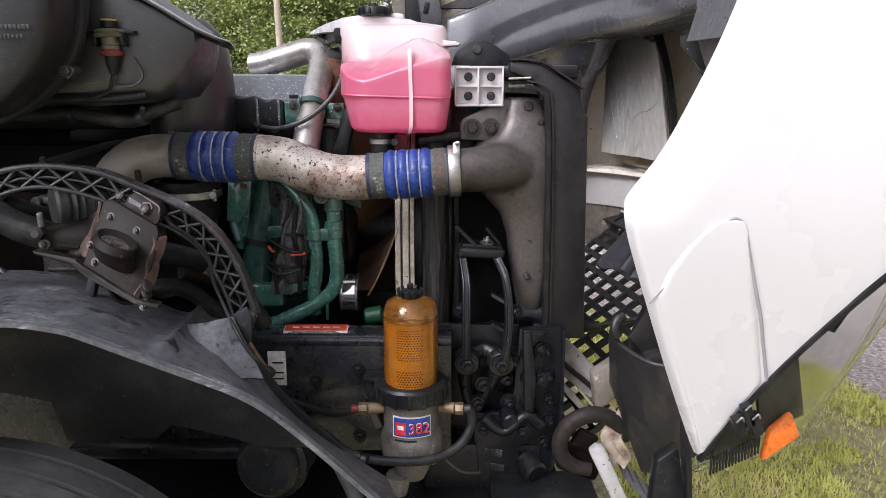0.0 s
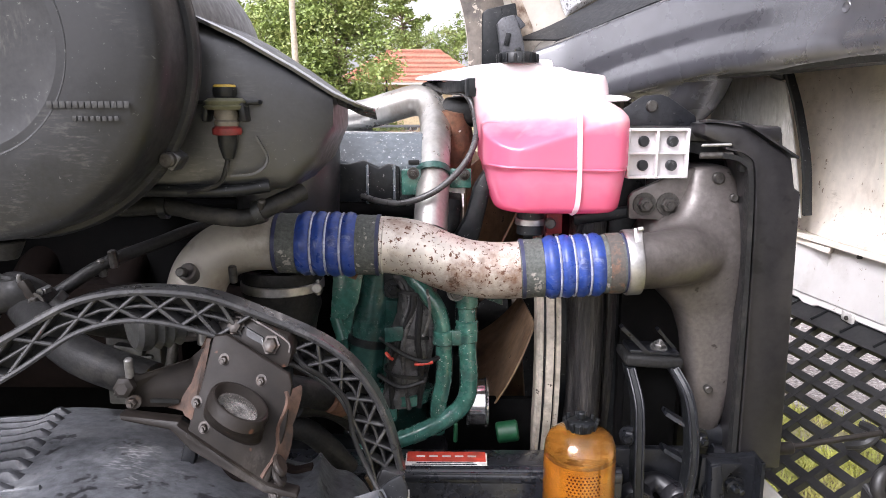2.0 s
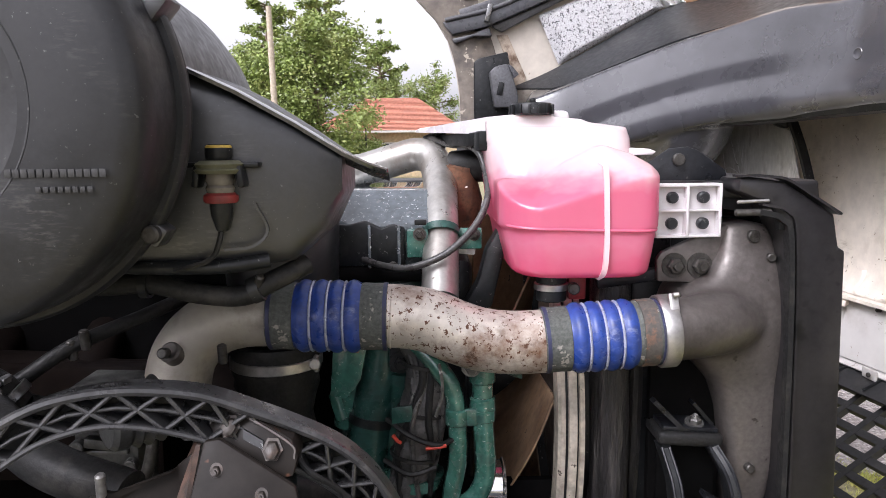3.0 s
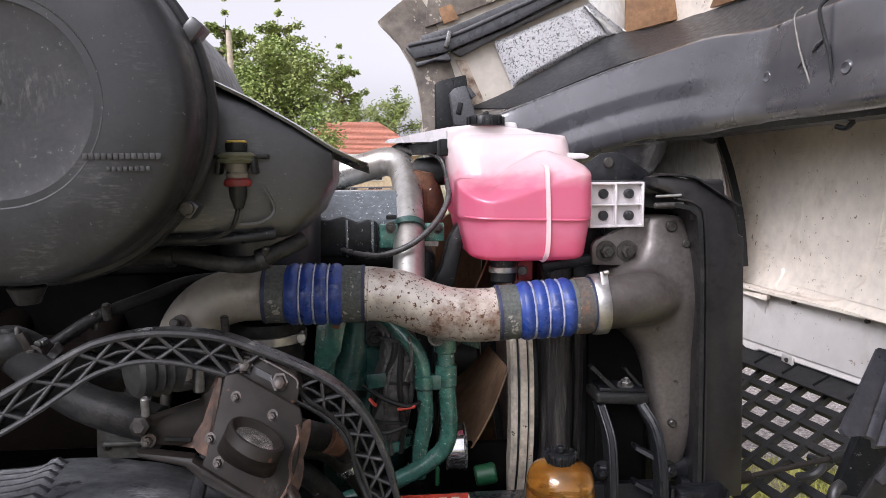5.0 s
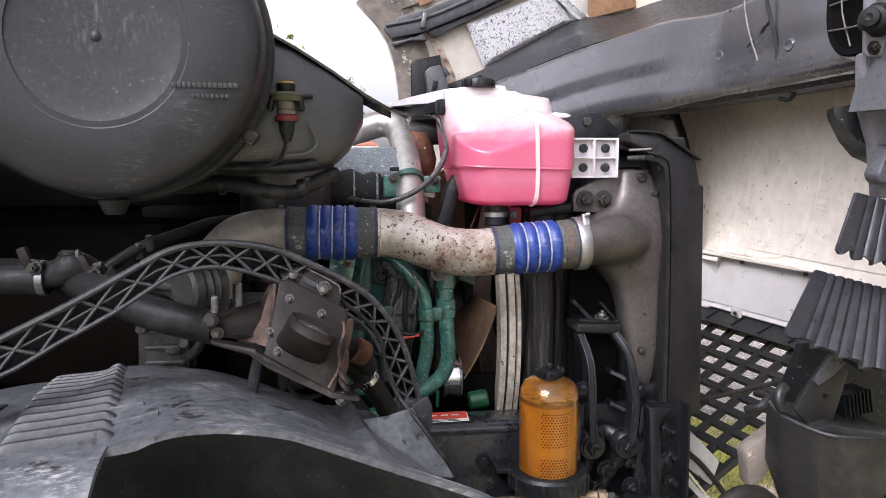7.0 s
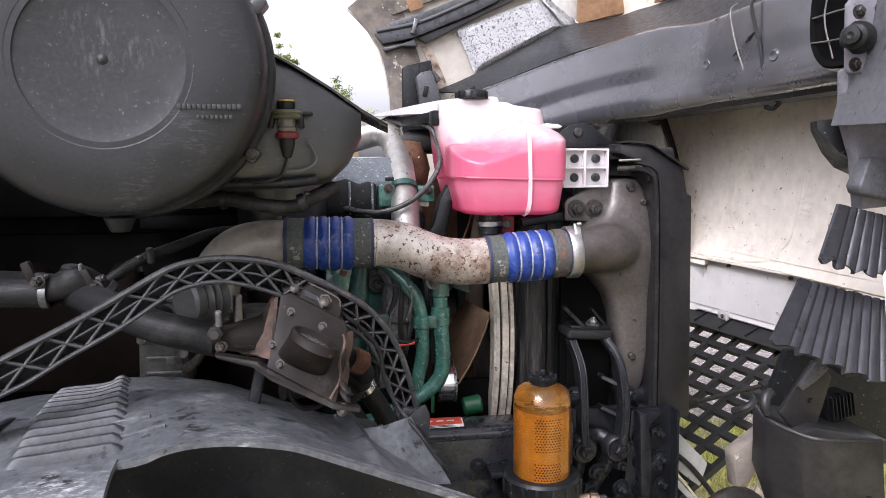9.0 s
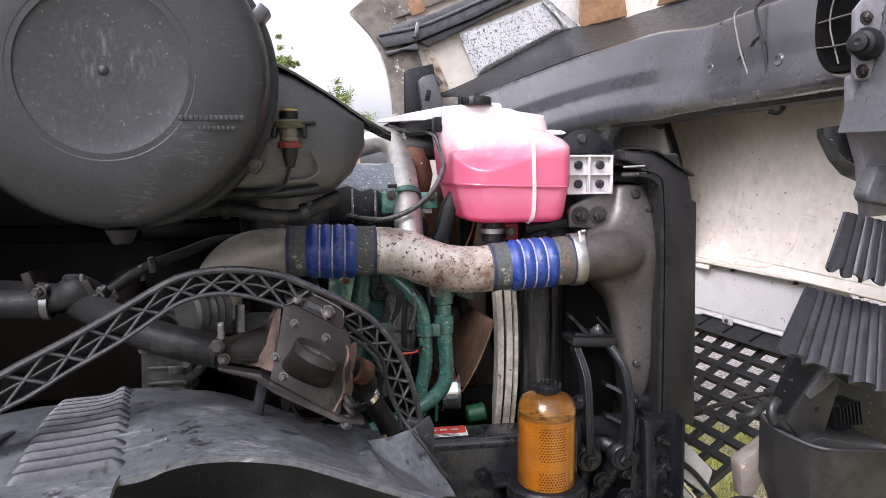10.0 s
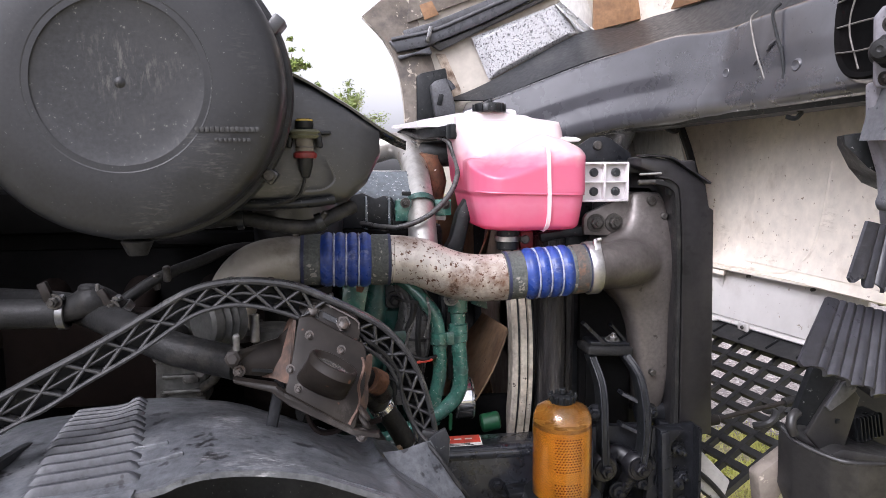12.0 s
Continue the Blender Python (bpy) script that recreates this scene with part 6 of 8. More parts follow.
# ---- hoses beside the bracket ----
rh = thing("radiator_hose", (-0.8, 1.27, 1.28), "thick dull black rubber hose behind the brace", "hose")
part("tube", tube([(-1.2, 1.6, 1.33), (-1.02, 1.48, 1.335), (-0.9, 1.36, 1.325), (-0.8, 1.285, 1.3), (-0.69, 1.25, 1.277)], 0.027, 18, 6), "rubber", rh)
sh = thing("steering_hose", (-0.46, 1.38, 1.15), "black steering hose with bright clamp", "hose", "steering hoses")
part("tube", tube([(-0.56, 1.33, 1.24), (-0.5, 1.36, 1.215), (-0.466, 1.4, 1.185), (-0.45, 1.45, 1.15)], 0.022, 16, 6), "rubber", sh)
sh = thing("steering_hose", (-0.44, 1.4, 1.1), "black steering hose ending below a bright clamp", "hose", "steering hoses")
part("tube", tube([(-0.53, 1.38, 1.19), (-0.49, 1.42, 1.17), (-0.458, 1.46, 1.13), (-0.425, 1.48, 1.08), (-0.4, 1.49, 1.03)], 0.021, 16, 6), "rubber", sh)
band((-0.45, 1.468, 1.118), (0.5, 0.3, -0.85), 0.0235, 0.014, sh, mat="chrome")
sh = thing("steering_hose", (-0.5, 1.4, 1.1), "dull black hose passing under the bracket", "hose", "steering hoses")
part("tube", tube([(-0.6, 1.34, 1.16), (-0.53, 1.38, 1.15), (-0.49, 1.4, 1.11), (-0.46, 1.42, 1.06)], 0.018, 14, 6), "rubber", sh)
part("end_cap", cyl((-0.475, 1.37, 1.205), (-0.455, 1.385, 1.19), 0.0235), "rust", sh, "rust-red hose ferrule")

lh = thing("heater_hose", (-1.0, 1.4, 1.33), "black heater hose with elbow and steel clamps", "hose")
part("tube", tube([(-1.35, 1.42, 1.345), (-1.2, 1.41, 1.342), (-1.05, 1.4, 1.34), (-1.0, 1.4, 1.34)], 0.026, 16, 5), "rubber", lh)
part("joint", tube([(-1.01, 1.4, 1.34), (-0.975, 1.4, 1.352), (-0.95, 1.4, 1.36), (-0.925, 1.41, 1.345), (-0.905, 1.42, 1.32)], [0.02, 0.024, 0.029, 0.025, 0.021], 16, 6), "rubber", lh)
part("joint_cap", cyl((-0.957, 1.4, 1.37), (-0.955, 1.4, 1.388), 0.019, bevel=0.004), "rubber", lh)
band((-1.0, 1.4, 1.34), (1, 0, 0), 0.0275, 0.014, lh, mat="dark_metal")
band((-0.912, 1.415, 1.335), (0.6, 0.2, -0.75), 0.026, 0.014, lh, mat="dark_metal")
part("clamp_screw", box((-1.018, 1.376, 1.382), (0.016, 0.014, 0.034), (0, -20, 0), bevel=0.003), "rust_iron", lh)
bolt((-1.005, 1.372, 1.365), (0, -1, 0), lh, 0.009)
part("clamp_screw", box((-0.925, 1.385, 1.364), (0.014, 0.014, 0.04), (0, -28, 0), bevel=0.003), "rust_iron", lh)
bolt((-0.915, 1.38, 1.35), (0, -1, 0), lh, 0.009)
part("bare_tip", cyl((-0.938, 1.385, 1.378), (-0.938, 1.385, 1.392), 0.004), "worn_alu", lh)
part("tail", tube([(-0.9, 1.425, 1.315), (-0.86, 1.46, 1.29), (-0.83, 1.5, 1.27)], 0.02, 14, 5), "rubber", lh)

# ---- front wheel ----
axl = thing("front_axle", (-0.8, 2.1, 0.0), "truck front axle with ribbed black tyre and brake chamber", "axle")
whl = part("wheel", lathe((-0.79, 0.85, 0.49), (0, 1, 0), [(0.019, 0.282), (0.0, 0.376), (0.0095, 0.4418), (0.0285, 0.4747), (0.0427, 0.4832), (0.0475, 0.4766), (0.0532, 0.4766), (0.057, 0.486), (0.0808, 0.4888), (0.0826, 0.4775), (0.0921, 0.4775), (0.094, 0.4897), (0.133, 0.4907), (0.1349, 0.4775), (0.1444, 0.4775), (0.1463, 0.4907), (0.1852, 0.4897), (0.1872, 0.4775), (0.1966, 0.4775), (0.1985, 0.4888), (0.2375, 0.4841), (0.266, 0.4418), (0.2755, 0.376), (0.2565, 0.282)], 128), "tyre", axl, "black truck tyre with ribbed tread")
part("rim", lathe((-0.79, 0.87, 0.49), (0, 1, 0), [(0.06, 0), (0.06, 0.24), (0, 0.285), (0.23, 0.285)], 48), "alu_pipe", whl)
part("brake_chamber", lathe((-0.385, 1.36, 0.753), (0.25, 1, -0.1), [(0, 0), (0, 0.06), (0.01, 0.07), (0.03, 0.072), (0.035, 0.084), (0.05, 0.084), (0.055, 0.075), (0.12, 0.07), (0.12, 0)], 36), "engine_black", axl, "dusty round brake chamber")
part("brake_arm", box((-0.624, 1.42, 0.767), (0.397, 0.05, 0.03), (0, 0, 0), bevel=0.008), "frame", axl)
part("axle_beam", box((-0.8, 1.95, 0.49), (0.14, 2.0, 0.12), bevel=0.02), "frame", axl)

# ---- engine ----
eng = thing("engine", (-0.8, 2.2, 0.6), "dark green and black truck diesel engine with pipes and wiring", "engine")
# block, head and rear parts are near-black, with bay shade in the colour
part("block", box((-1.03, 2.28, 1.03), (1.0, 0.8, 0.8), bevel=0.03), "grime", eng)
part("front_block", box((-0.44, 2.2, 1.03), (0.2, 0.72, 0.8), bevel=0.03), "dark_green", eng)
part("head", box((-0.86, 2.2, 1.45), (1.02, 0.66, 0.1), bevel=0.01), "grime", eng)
part("valve_cover", prism([(1.803, 1.44), (1.803, 1.522), (1.815, 1.532), (1.885, 1.578), (1.9, 1.582), (2.18, 1.582), (2.18, 1.44)], -0.63, -0.352, "x", 0.005), "wet_black", eng, "glossy black valve cover with water drops, sky sheen in its colour")
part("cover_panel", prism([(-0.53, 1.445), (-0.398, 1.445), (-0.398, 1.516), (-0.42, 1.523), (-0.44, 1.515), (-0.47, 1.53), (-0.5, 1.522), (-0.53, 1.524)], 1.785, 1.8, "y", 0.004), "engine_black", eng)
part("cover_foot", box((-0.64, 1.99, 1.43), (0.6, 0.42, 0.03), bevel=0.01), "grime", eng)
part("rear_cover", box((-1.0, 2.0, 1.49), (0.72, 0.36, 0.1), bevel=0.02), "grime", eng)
# near-black sheet added where only a shaded gap shows
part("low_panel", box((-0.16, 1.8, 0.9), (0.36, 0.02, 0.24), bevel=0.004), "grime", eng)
for x in (-0.462, -0.408):
    part("cover_rib", box((x, 1.782, 1.482), (0.007, 0.012, 0.08), bevel=0.003), "wet_black", eng)
for x in (-0.54, -0.42):
    part("cover_bolt", cyl((x, 1.8, 1.445), (x, 1.78, 1.445), 0.009), "bolt", eng)
part("lifting_plate", box((-0.374, 1.79, 1.487), (0.04, 0.03, 0.052), bevel=0.004), "green", eng)
part("lifting_hook", box((-0.368, 1.772, 1.527), (0.022, 0.012, 0.01), bevel=0.002), "engine_black", eng)
bolt((-0.37, 1.772, 1.505), (0, -1, 0), eng, 0.008)
part("bracket_right", box((-0.275, 1.83, 1.49), (0.045, 0.02, 0.04), bevel=0.003), "green", eng)
bolt((-0.268, 1.818, 1.498), (0, -1, 0), eng, 0.008)
part("front_cover", box((-0.31, 2.15, 1.2), (0.08, 0.62, 0.5), bevel=0.02), "engine_black", eng)
part("fan_bracket", prism([(-0.3, 1.36), (-0.24, 1.37), (-0.21, 1.5), (-0.225, 1.52), (-0.25, 1.48), (-0.265, 1.42)], 1.75, 1.8, "y", 0.008), "engine_black", eng)
part("rear_cover", box((-0.56, 2.4, 1.35), (0.5, 0.22, 0.46), bevel=0.012), "engine_black", eng, "black rear valve cover")
# exhaust side, deep in the bay; its shade is put into the iron's colour
part("manifold", tube([(-1.5, 1.8, 1.23), (-1.15, 1.8, 1.24), (-0.95, 1.8, 1.22), (-0.8, 1.8, 1.22), (-0.66, 1.8, 1.2)], 0.05, 16, 6), "exhaust", eng, "rusty brown exhaust manifold, darkened for the bay's shade")
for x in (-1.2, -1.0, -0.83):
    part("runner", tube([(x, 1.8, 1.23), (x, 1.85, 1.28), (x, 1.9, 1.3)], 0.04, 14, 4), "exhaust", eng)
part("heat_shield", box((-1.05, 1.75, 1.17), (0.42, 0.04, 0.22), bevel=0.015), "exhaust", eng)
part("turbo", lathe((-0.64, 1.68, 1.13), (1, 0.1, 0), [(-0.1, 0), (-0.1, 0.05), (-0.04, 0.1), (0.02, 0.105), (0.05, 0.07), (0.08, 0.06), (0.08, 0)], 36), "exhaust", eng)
part("casting", box((-0.833, 1.54, 1.225), (0.095, 0.08, 0.19), (0, 2, 0), bevel=0.006), "cast_dark", eng, "grey cast housing with ribs")
for z, w in ((1.31, 0.06), (1.265, 0.08), (1.235, 0.05)):
    part("casting_lug", box((-0.833 + 0.01 * (z - 1.25) * 10, 1.494, z), (w, 0.02, 0.016), (0, 8, 0), bevel=0.004), "cast_dark", eng)
for x, z in ((-0.87, 1.31), (-0.795, 1.29), (-0.87, 1.23), (-0.795, 1.2)):
    part("casting_boss", cyl((x, 1.5, z), (x, 1.482, z), 0.011, bevel=0.002), "worn_alu", eng)
part("casting_pipe", tube([(-0.79, 1.48, 1.17), (-0.76, 1.46, 1.2), (-0.75, 1.47, 1.26), (-0.77, 1.49, 1.3)], 0.009, 10, 5), "bolt", eng)
for z in (1.16, 1.19, 1.22):
    part("casting_rib", box((-0.833, 1.497, z), (0.07, 0.01, 0.008), bevel=0.003), "cast_dark", eng)
part("casting_window", box((-0.815, 1.497, 1.185), (0.03, 0.012, 0.018), bevel=0.003), "worn_alu", eng)
for x, z in ((-0.865, 1.155), (-0.8, 1.155), (-0.865, 1.275), (-0.8, 1.275)):
    bolt((x, 1.499, z), (0, -1, 0), eng, 0.006)
part("actuator", lathe((-0.765, 1.36, 1.322), (0.75, 0.66, 0), [(0, 0), (0, 0.036), (0.006, 0.042), (0.02, 0.043), (0.026, 0.038), (0.034, 0.045), (0.04, 0.038), (0.048, 0.046), (0.055, 0.038), (0.065, 0.045), (0.075, 0.03), (0.075, 0)], 32), "cast_dark", eng, "ribbed pale round actuator")
part("can", cyl((-0.655, 1.47, 1.2), (-0.65, 1.47, 1.29), 0.04, bevel=0.006), "cast_dark", eng)
part("rod", cyl((-0.682, 1.42, 1.322), (-0.682, 1.42, 1.27), 0.009), "clamp", eng)
for p in ((-0.87, 1.5, 1.36), (-0.85, 1.5, 1.375), (-0.66, 1.52, 1.345)):
    part("stud", cyl(p, (p[0], p[1] - 0.005, p[2] + 0.03), 0.007), "bolt", eng)
part("small_pipe", tube([(-0.93, 1.46, 1.34), (-0.87, 1.5, 1.38), (-0.8, 1.56, 1.405), (-0.75, 1.63, 1.42), (-0.68, 1.69, 1.42)], 0.011, 10, 5), "rubber", eng)
# green pipes and filters in front
part("coolant_pipe", tube([(-0.42, 1.71, 1.335), (-0.385, 1.68, 1.334), (-0.345, 1.66, 1.295), (-0.316, 1.655, 1.25), (-0.308, 1.655, 1.18), (-0.308, 1.66, 1.12), (-0.318, 1.665, 1.063), (-0.32, 1.68, 1.0)], 0.0165, 14, 8), "green", eng, "green painted coolant pipe")
part("coolant_pipe", tube([(-0.264, 1.67, 1.31), (-0.264, 1.665, 1.25), (-0.263, 1.66, 1.19), (-0.259, 1.66, 1.11), (-0.27, 1.66, 1.065), (-0.305, 1.66, 1.033), (-0.36, 1.66, 1.003), (-0.42, 1.67, 0.975), (-0.47, 1.68, 0.955)], 0.018, 14, 8), "green", eng, "green painted coolant pipe")
for z in (1.205, 1.225):
    part("pipe_joint", cyl((-0.264, 1.663, z - 0.012), (-0.264, 1.663, z + 0.012), 0.0225, bevel=0.003), "green", eng)
part("pipe_joint", cyl((-0.264, 1.667, 1.26), (-0.264, 1.667, 1.295), 0.023, bevel=0.003), "green", eng)
part("pipe_clip", box((-0.288, 1.65, 1.205), (0.03, 0.012, 0.03), bevel=0.003), "green", eng)
part("pipe_joint", cyl((-0.309, 1.655, 1.19), (-0.309, 1.655, 1.22), 0.0205, bevel=0.003), "green", eng)
bolt((-0.285, 1.625, 1.3), (0, -1, 0), eng, 0.011, "worn_alu")
part("sensor_nut", cyl((-0.262, 1.65, 1.305), (-0.262, 1.65, 1.32), 0.014), "brass", eng)
part("bracket_ear", prism([(-0.235, 1.28), (-0.195, 1.265), (-0.2, 1.31), (-0.225, 1.32)], 1.66, 1.68, "y", 0.003), "dark_green", eng)
part("oil_filter", cyl((-0.485, 1.74, 1.04), (-0.425, 1.76, 1.36), 0.042, bevel=0.01), "dark_green", eng)
part("filter_band", lathe((-0.463, 1.747, 1.16), (0.18, 0.06, 1), [(0, 0.04), (0, 0.0445), (0.016, 0.0445), (0.016, 0.04)], 28), "engine_black", eng)
part("oil_filter", cyl((-0.41, 1.76, 1.08), (-0.4, 1.75, 1.27), 0.04, bevel=0.01), "dark_green", eng)
part("green_post", tube([(-0.5, 1.77, 1.33), (-0.495, 1.76, 1.25), (-0.51, 1.76, 1.15)], 0.026, 12, 5), "green", eng)
part("post_clip", cyl((-0.53, 1.74, 1.22), (-0.515, 1.735, 1.17), 0.012), "green", eng)
part("filter_cup", lathe((-0.385, 1.72, 1.045), (0, 0, 1), [(0, 0), (0, 0.03), (0.01, 0.052), (0.03, 0.055), (0.032, 0.05), (0.032, 0)], 30), "green", eng)
part("bracket_arm", prism([(-0.425, 1.335), (-0.39, 1.335), (-0.395, 1.28), (-0.405, 1.265), (-0.425, 1.27)], 1.7, 1.72, "y", 0.004), "engine_black", eng)
bolt((-0.405, 1.697, 1.288), (0, -1, 0), eng, 0.013, "engine_black")
LOOM = [(-0.372, 1.705, 1.33), (-0.36, 1.69, 1.27), (-0.37, 1.68, 1.2), (-0.382, 1.69, 1.13), (-0.392, 1.7, 1.05)]
rng = random.Random(4)
LINE = spline(LOOM, 8)
loom = part("wire_loom", sheet(lambda u, v: (lambda p, a: p + Vector((math.cos(a), 0.8 * math.sin(a), 0)) * (0.034 + 0.006 * math.sin(9 * v * 3.1) * math.sin(2 * a) + 0.007 * noise.noise(Vector((2 * math.cos(a), 2 * math.sin(a), 14 * v)))))(LINE[int(round(v * 32))], 2 * math.pi * u), 28, 32, 0.003), "loom", eng, "wrinkled dusty wrapped wiring loom", smooth=25)
for k in range(5):
    a = -2.5 + 0.5 * k
    r = rng.uniform(0.004, 0.007)
    pts = []
    for j, (x, y, z) in enumerate(LOOM):
        b = a + 0.4 * math.sin(j * 1.3 + k)
        q = 0.038 + rng.uniform(-0.004, 0.006)
        pts.append((x + q * math.cos(b), y + 0.8 * q * math.sin(b), z))
    part("conduit", tube(pts, r, 8, 8), "rubber" if k % 2 else "loom", eng)
for z, x, w in ((1.285, -0.364, 0.043), (1.2, -0.37, 0.044), (1.12, -0.384, 0.044)):
    part("tie", lathe((x, 1.69, z), (0.15, 0.05, 1), [(0, w - 0.004), (0, w), (0.006, w), (0.006, w - 0.004)], 24), "rubber", eng)
part("loom_clip", prism([(-0.42, 1.225), (-0.385, 1.228), (-0.382, 1.2), (-0.42, 1.195)], 1.645, 1.65, "y", 0.002), "dark_green", eng)
part("clip_edge", tube([(-0.338, 1.63, 1.305), (-0.333, 1.625, 1.26), (-0.345, 1.625, 1.215)], 0.003, 6, 4), "worn_alu", eng, "thin bright metal clip")
part("wire", tube([(-0.43, 1.66, 1.2), (-0.385, 1.632, 1.178), (-0.34, 1.628, 1.165), (-0.3, 1.66, 1.17)], 0.0045, 6, 5), "rubber", eng)
part("wire", tube([(-0.435, 1.66, 1.125), (-0.39, 1.635, 1.11), (-0.345, 1.64, 1.12)], 0.0045, 6, 5), "rubber", eng)
part("red_wire", tube([(-0.362, 1.63, 1.158), (-0.345, 1.627, 1.161), (-0.328, 1.63, 1.163)], 0.0035, 6, 4), "red", eng)
part("red_wire", tube([(-0.418, 1.64, 1.178), (-0.41, 1.635, 1.17), (-0.405, 1.64, 1.165)], 0.0035, 6, 4), "red", eng)
part("angled_plate", prism([(-0.52, 1.335), (-0.46, 1.335), (-0.475, 1.26), (-0.5, 1.225), (-0.53, 1.23)], 1.69, 1.7, "y", 0.003), "green", eng, "angled green plate with chipped paint")
part("plate_chip", prism([(-0.49, 1.325), (-0.472, 1.32), (-0.478, 1.308), (-0.492, 1.312)], 1.688, 1.6895, "y", 0.0), "rust", eng)
# pulleys by the fan
part("pulley", lathe((-0.285, 1.86, 1.2), (1, 0, 0), [(0, 0), (0, 0.1), (0.008, 0.104), (0.016, 0.098), (0.024, 0.104), (0.032, 0.098), (0.04, 0.104), (0.045, 0.09), (0.045, 0)], 40), "engine_black", eng)
part("pulley", lathe((-0.262, 1.75, 1.03), (1, 0, 0), [(0, 0), (0, 0.05), (0.004, 0.052), (0.007, 0.048), (0.038, 0.048), (0.041, 0.052), (0.045, 0.05), (0.045, 0)], 36), "chrome", eng, "bright worn belt pulley")
part("belt", ribbon([(-0.275, 1.77, 1.29), (-0.275, 1.75, 1.2), (-0.275, 1.74, 1.08)], 0.022, 0.005, (1, 0, 0)), "rubber", eng)
part("green_cap", cyl((-0.2, 1.72, 0.975), (-0.155, 1.72, 0.982), 0.022, bevel=0.004), "bright_green", eng, "bright green plastic cap")
part("white_tag", box((-0.281, 1.836, 1.481), (0.036, 0.012, 0.045), (0, 6, 0), bevel=0.003), "label_white", eng, "pale tag with dark bars")
for z in (1.474, 1.488):
    part("tag_bar", box((-0.281, 1.829, z), (0.024, 0.002, 0.005), (0, 6, 0), bevel=0.0005), "engine_black", eng)
part("green_stalk", cyl((-0.285, 1.65, 0.99), (-0.284, 1.65, 1.03), 0.004), "bright_green", eng)
part("low_shield", box((-0.7, 1.72, 0.9), (0.8, 0.12, 0.1), bevel=0.02), "engine_black", eng)
part("belt_cover", box((-0.45, 1.72, 1.04), (0.1, 0.06, 0.06), bevel=0.01), "green", eng)

ap = thing("coolant_crossover_pipe", (-0.36, 1.85, 1.42), "bright bare aluminium coolant pipe with elbow", "pipe")
part("tube", tube([(-0.542, 2.077, 1.608), (-0.499, 2.067, 1.615), (-0.424, 2.055, 1.637), (-0.376, 2.045, 1.648), (-0.342, 2.02, 1.634), (-0.33, 1.96, 1.592), (-0.33, 1.86, 1.535), (-0.332, 1.77, 1.46), (-0.335, 1.71, 1.395)], [0.0355, 0.0355, 0.0355, 0.0355, 0.0355, 0.0345, 0.034, 0.0335, 0.0335], 28, 8), "alu_pipe", ap)
part("bead", lathe((-0.515, 2.07, 1.612), (1, -0.1, 0.15), [(0, 0.03), (0, 0.036), (0.01, 0.037), (0.012, 0.034), (0.02, 0.037), (0.024, 0.03)], 28), "alu_pipe", ap)
part("strap", lathe((-0.331, 1.812, 1.507), (0.0, -0.62, -0.78), [(0, 0.033), (0, 0.0365), (0.014, 0.0365), (0.014, 0.033)], 28), "dark_green", ap)
part("strap_arm", box((-0.375, 1.79, 1.49), (0.03, 0.01, 0.014), (0, 30, 0), bevel=0.002), "dark_green", ap)
tp = thing("thermostat_housing", (-0.28, 2.0, 1.55), "rusty brown thermostat housing with black hose", "housing")
part("hose", tube([(-0.3, 2.0, 1.62), (-0.24, 1.97, 1.625), (-0.18, 1.95, 1.62)], 0.035, 16, 5), "rubber", tp)
part("body", lathe((-0.3, 2.0, 1.5), (0.1, -0.2, 1), [(0, 0), (0, 0.05), (0.06, 0.055), (0.1, 0.04), (0.13, 0.036), (0.13, 0)], 24), "rust", tp)
part("clip", cyl((-0.29, 1.96, 1.59), (-0.275, 1.95, 1.575), 0.01), "label_white", tp)

# dark firewall behind the engine bay, widened out of view to shade it
fw = thing("cab_firewall", (-1.6, 2.2, 0.6), "dark cab firewall behind the engine, widened to shade the bay", "cab wall")
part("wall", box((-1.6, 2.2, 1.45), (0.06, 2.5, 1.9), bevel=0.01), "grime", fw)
# ---- tilted hood: inside ----
hood = thing("hood", (0.9, 2.2, 0.6), "white truck hood tilted forward with bare cream inside", "hood")


def hood_x(z):
    return float(np.interp(z, [1.02, 1.2, 1.26, 1.8, 2.3, 2.8], [0.93, 0.955, 1.0, 1.03, 0.98, 0.88]))


part("front_panel", sheet(lambda u, v: (hood_x(1.2 + 1.6 * v) + 0.1 * (abs(u - 0.5) * 2) ** 4 * -1.0, 1.0 + 2.42 * u, 1.2 + 1.6 * v), 36, 24, 0.012), "cream", hood, "bare cream fibreglass inside of the hood")
part("raised_panel", sheet(lambda u, v: (hood_x(1.235 + 0.55 * v) - 0.012, 1.75 + 0.78 * u - 0.1 * v * (1 - u), 1.235 + 0.55 * v), 10, 10, 0.008), "cream", hood)
part("panel_crease", tube([(hood_x(1.598) - 0.016, 2.133, 1.598), (hood_x(1.517) - 0.016, 2.139, 1.517), (hood_x(1.401) - 0.016, 2.154, 1.401), (hood_x(1.313) - 0.016, 2.186, 1.313), (hood_x(1.249) - 0.016, 2.241, 1.249), (hood_x(1.224) - 0.016, 2.306, 1.224), (hood_x(1.215) - 0.016, 2.450, 1.215), (hood_x(1.213) - 0.016, 2.587, 1.213), (hood_x(1.248) - 0.016, 2.605, 1.248), (hood_x(1.277) - 0.016, 2.615, 1.277)], 0.0075, 8, 5), "cream", hood, "moulded crease of the inner panel")


def nose(y):
    """The nose of the hood runs back towards its far side."""
    return -0.17 * (y - 2.4)


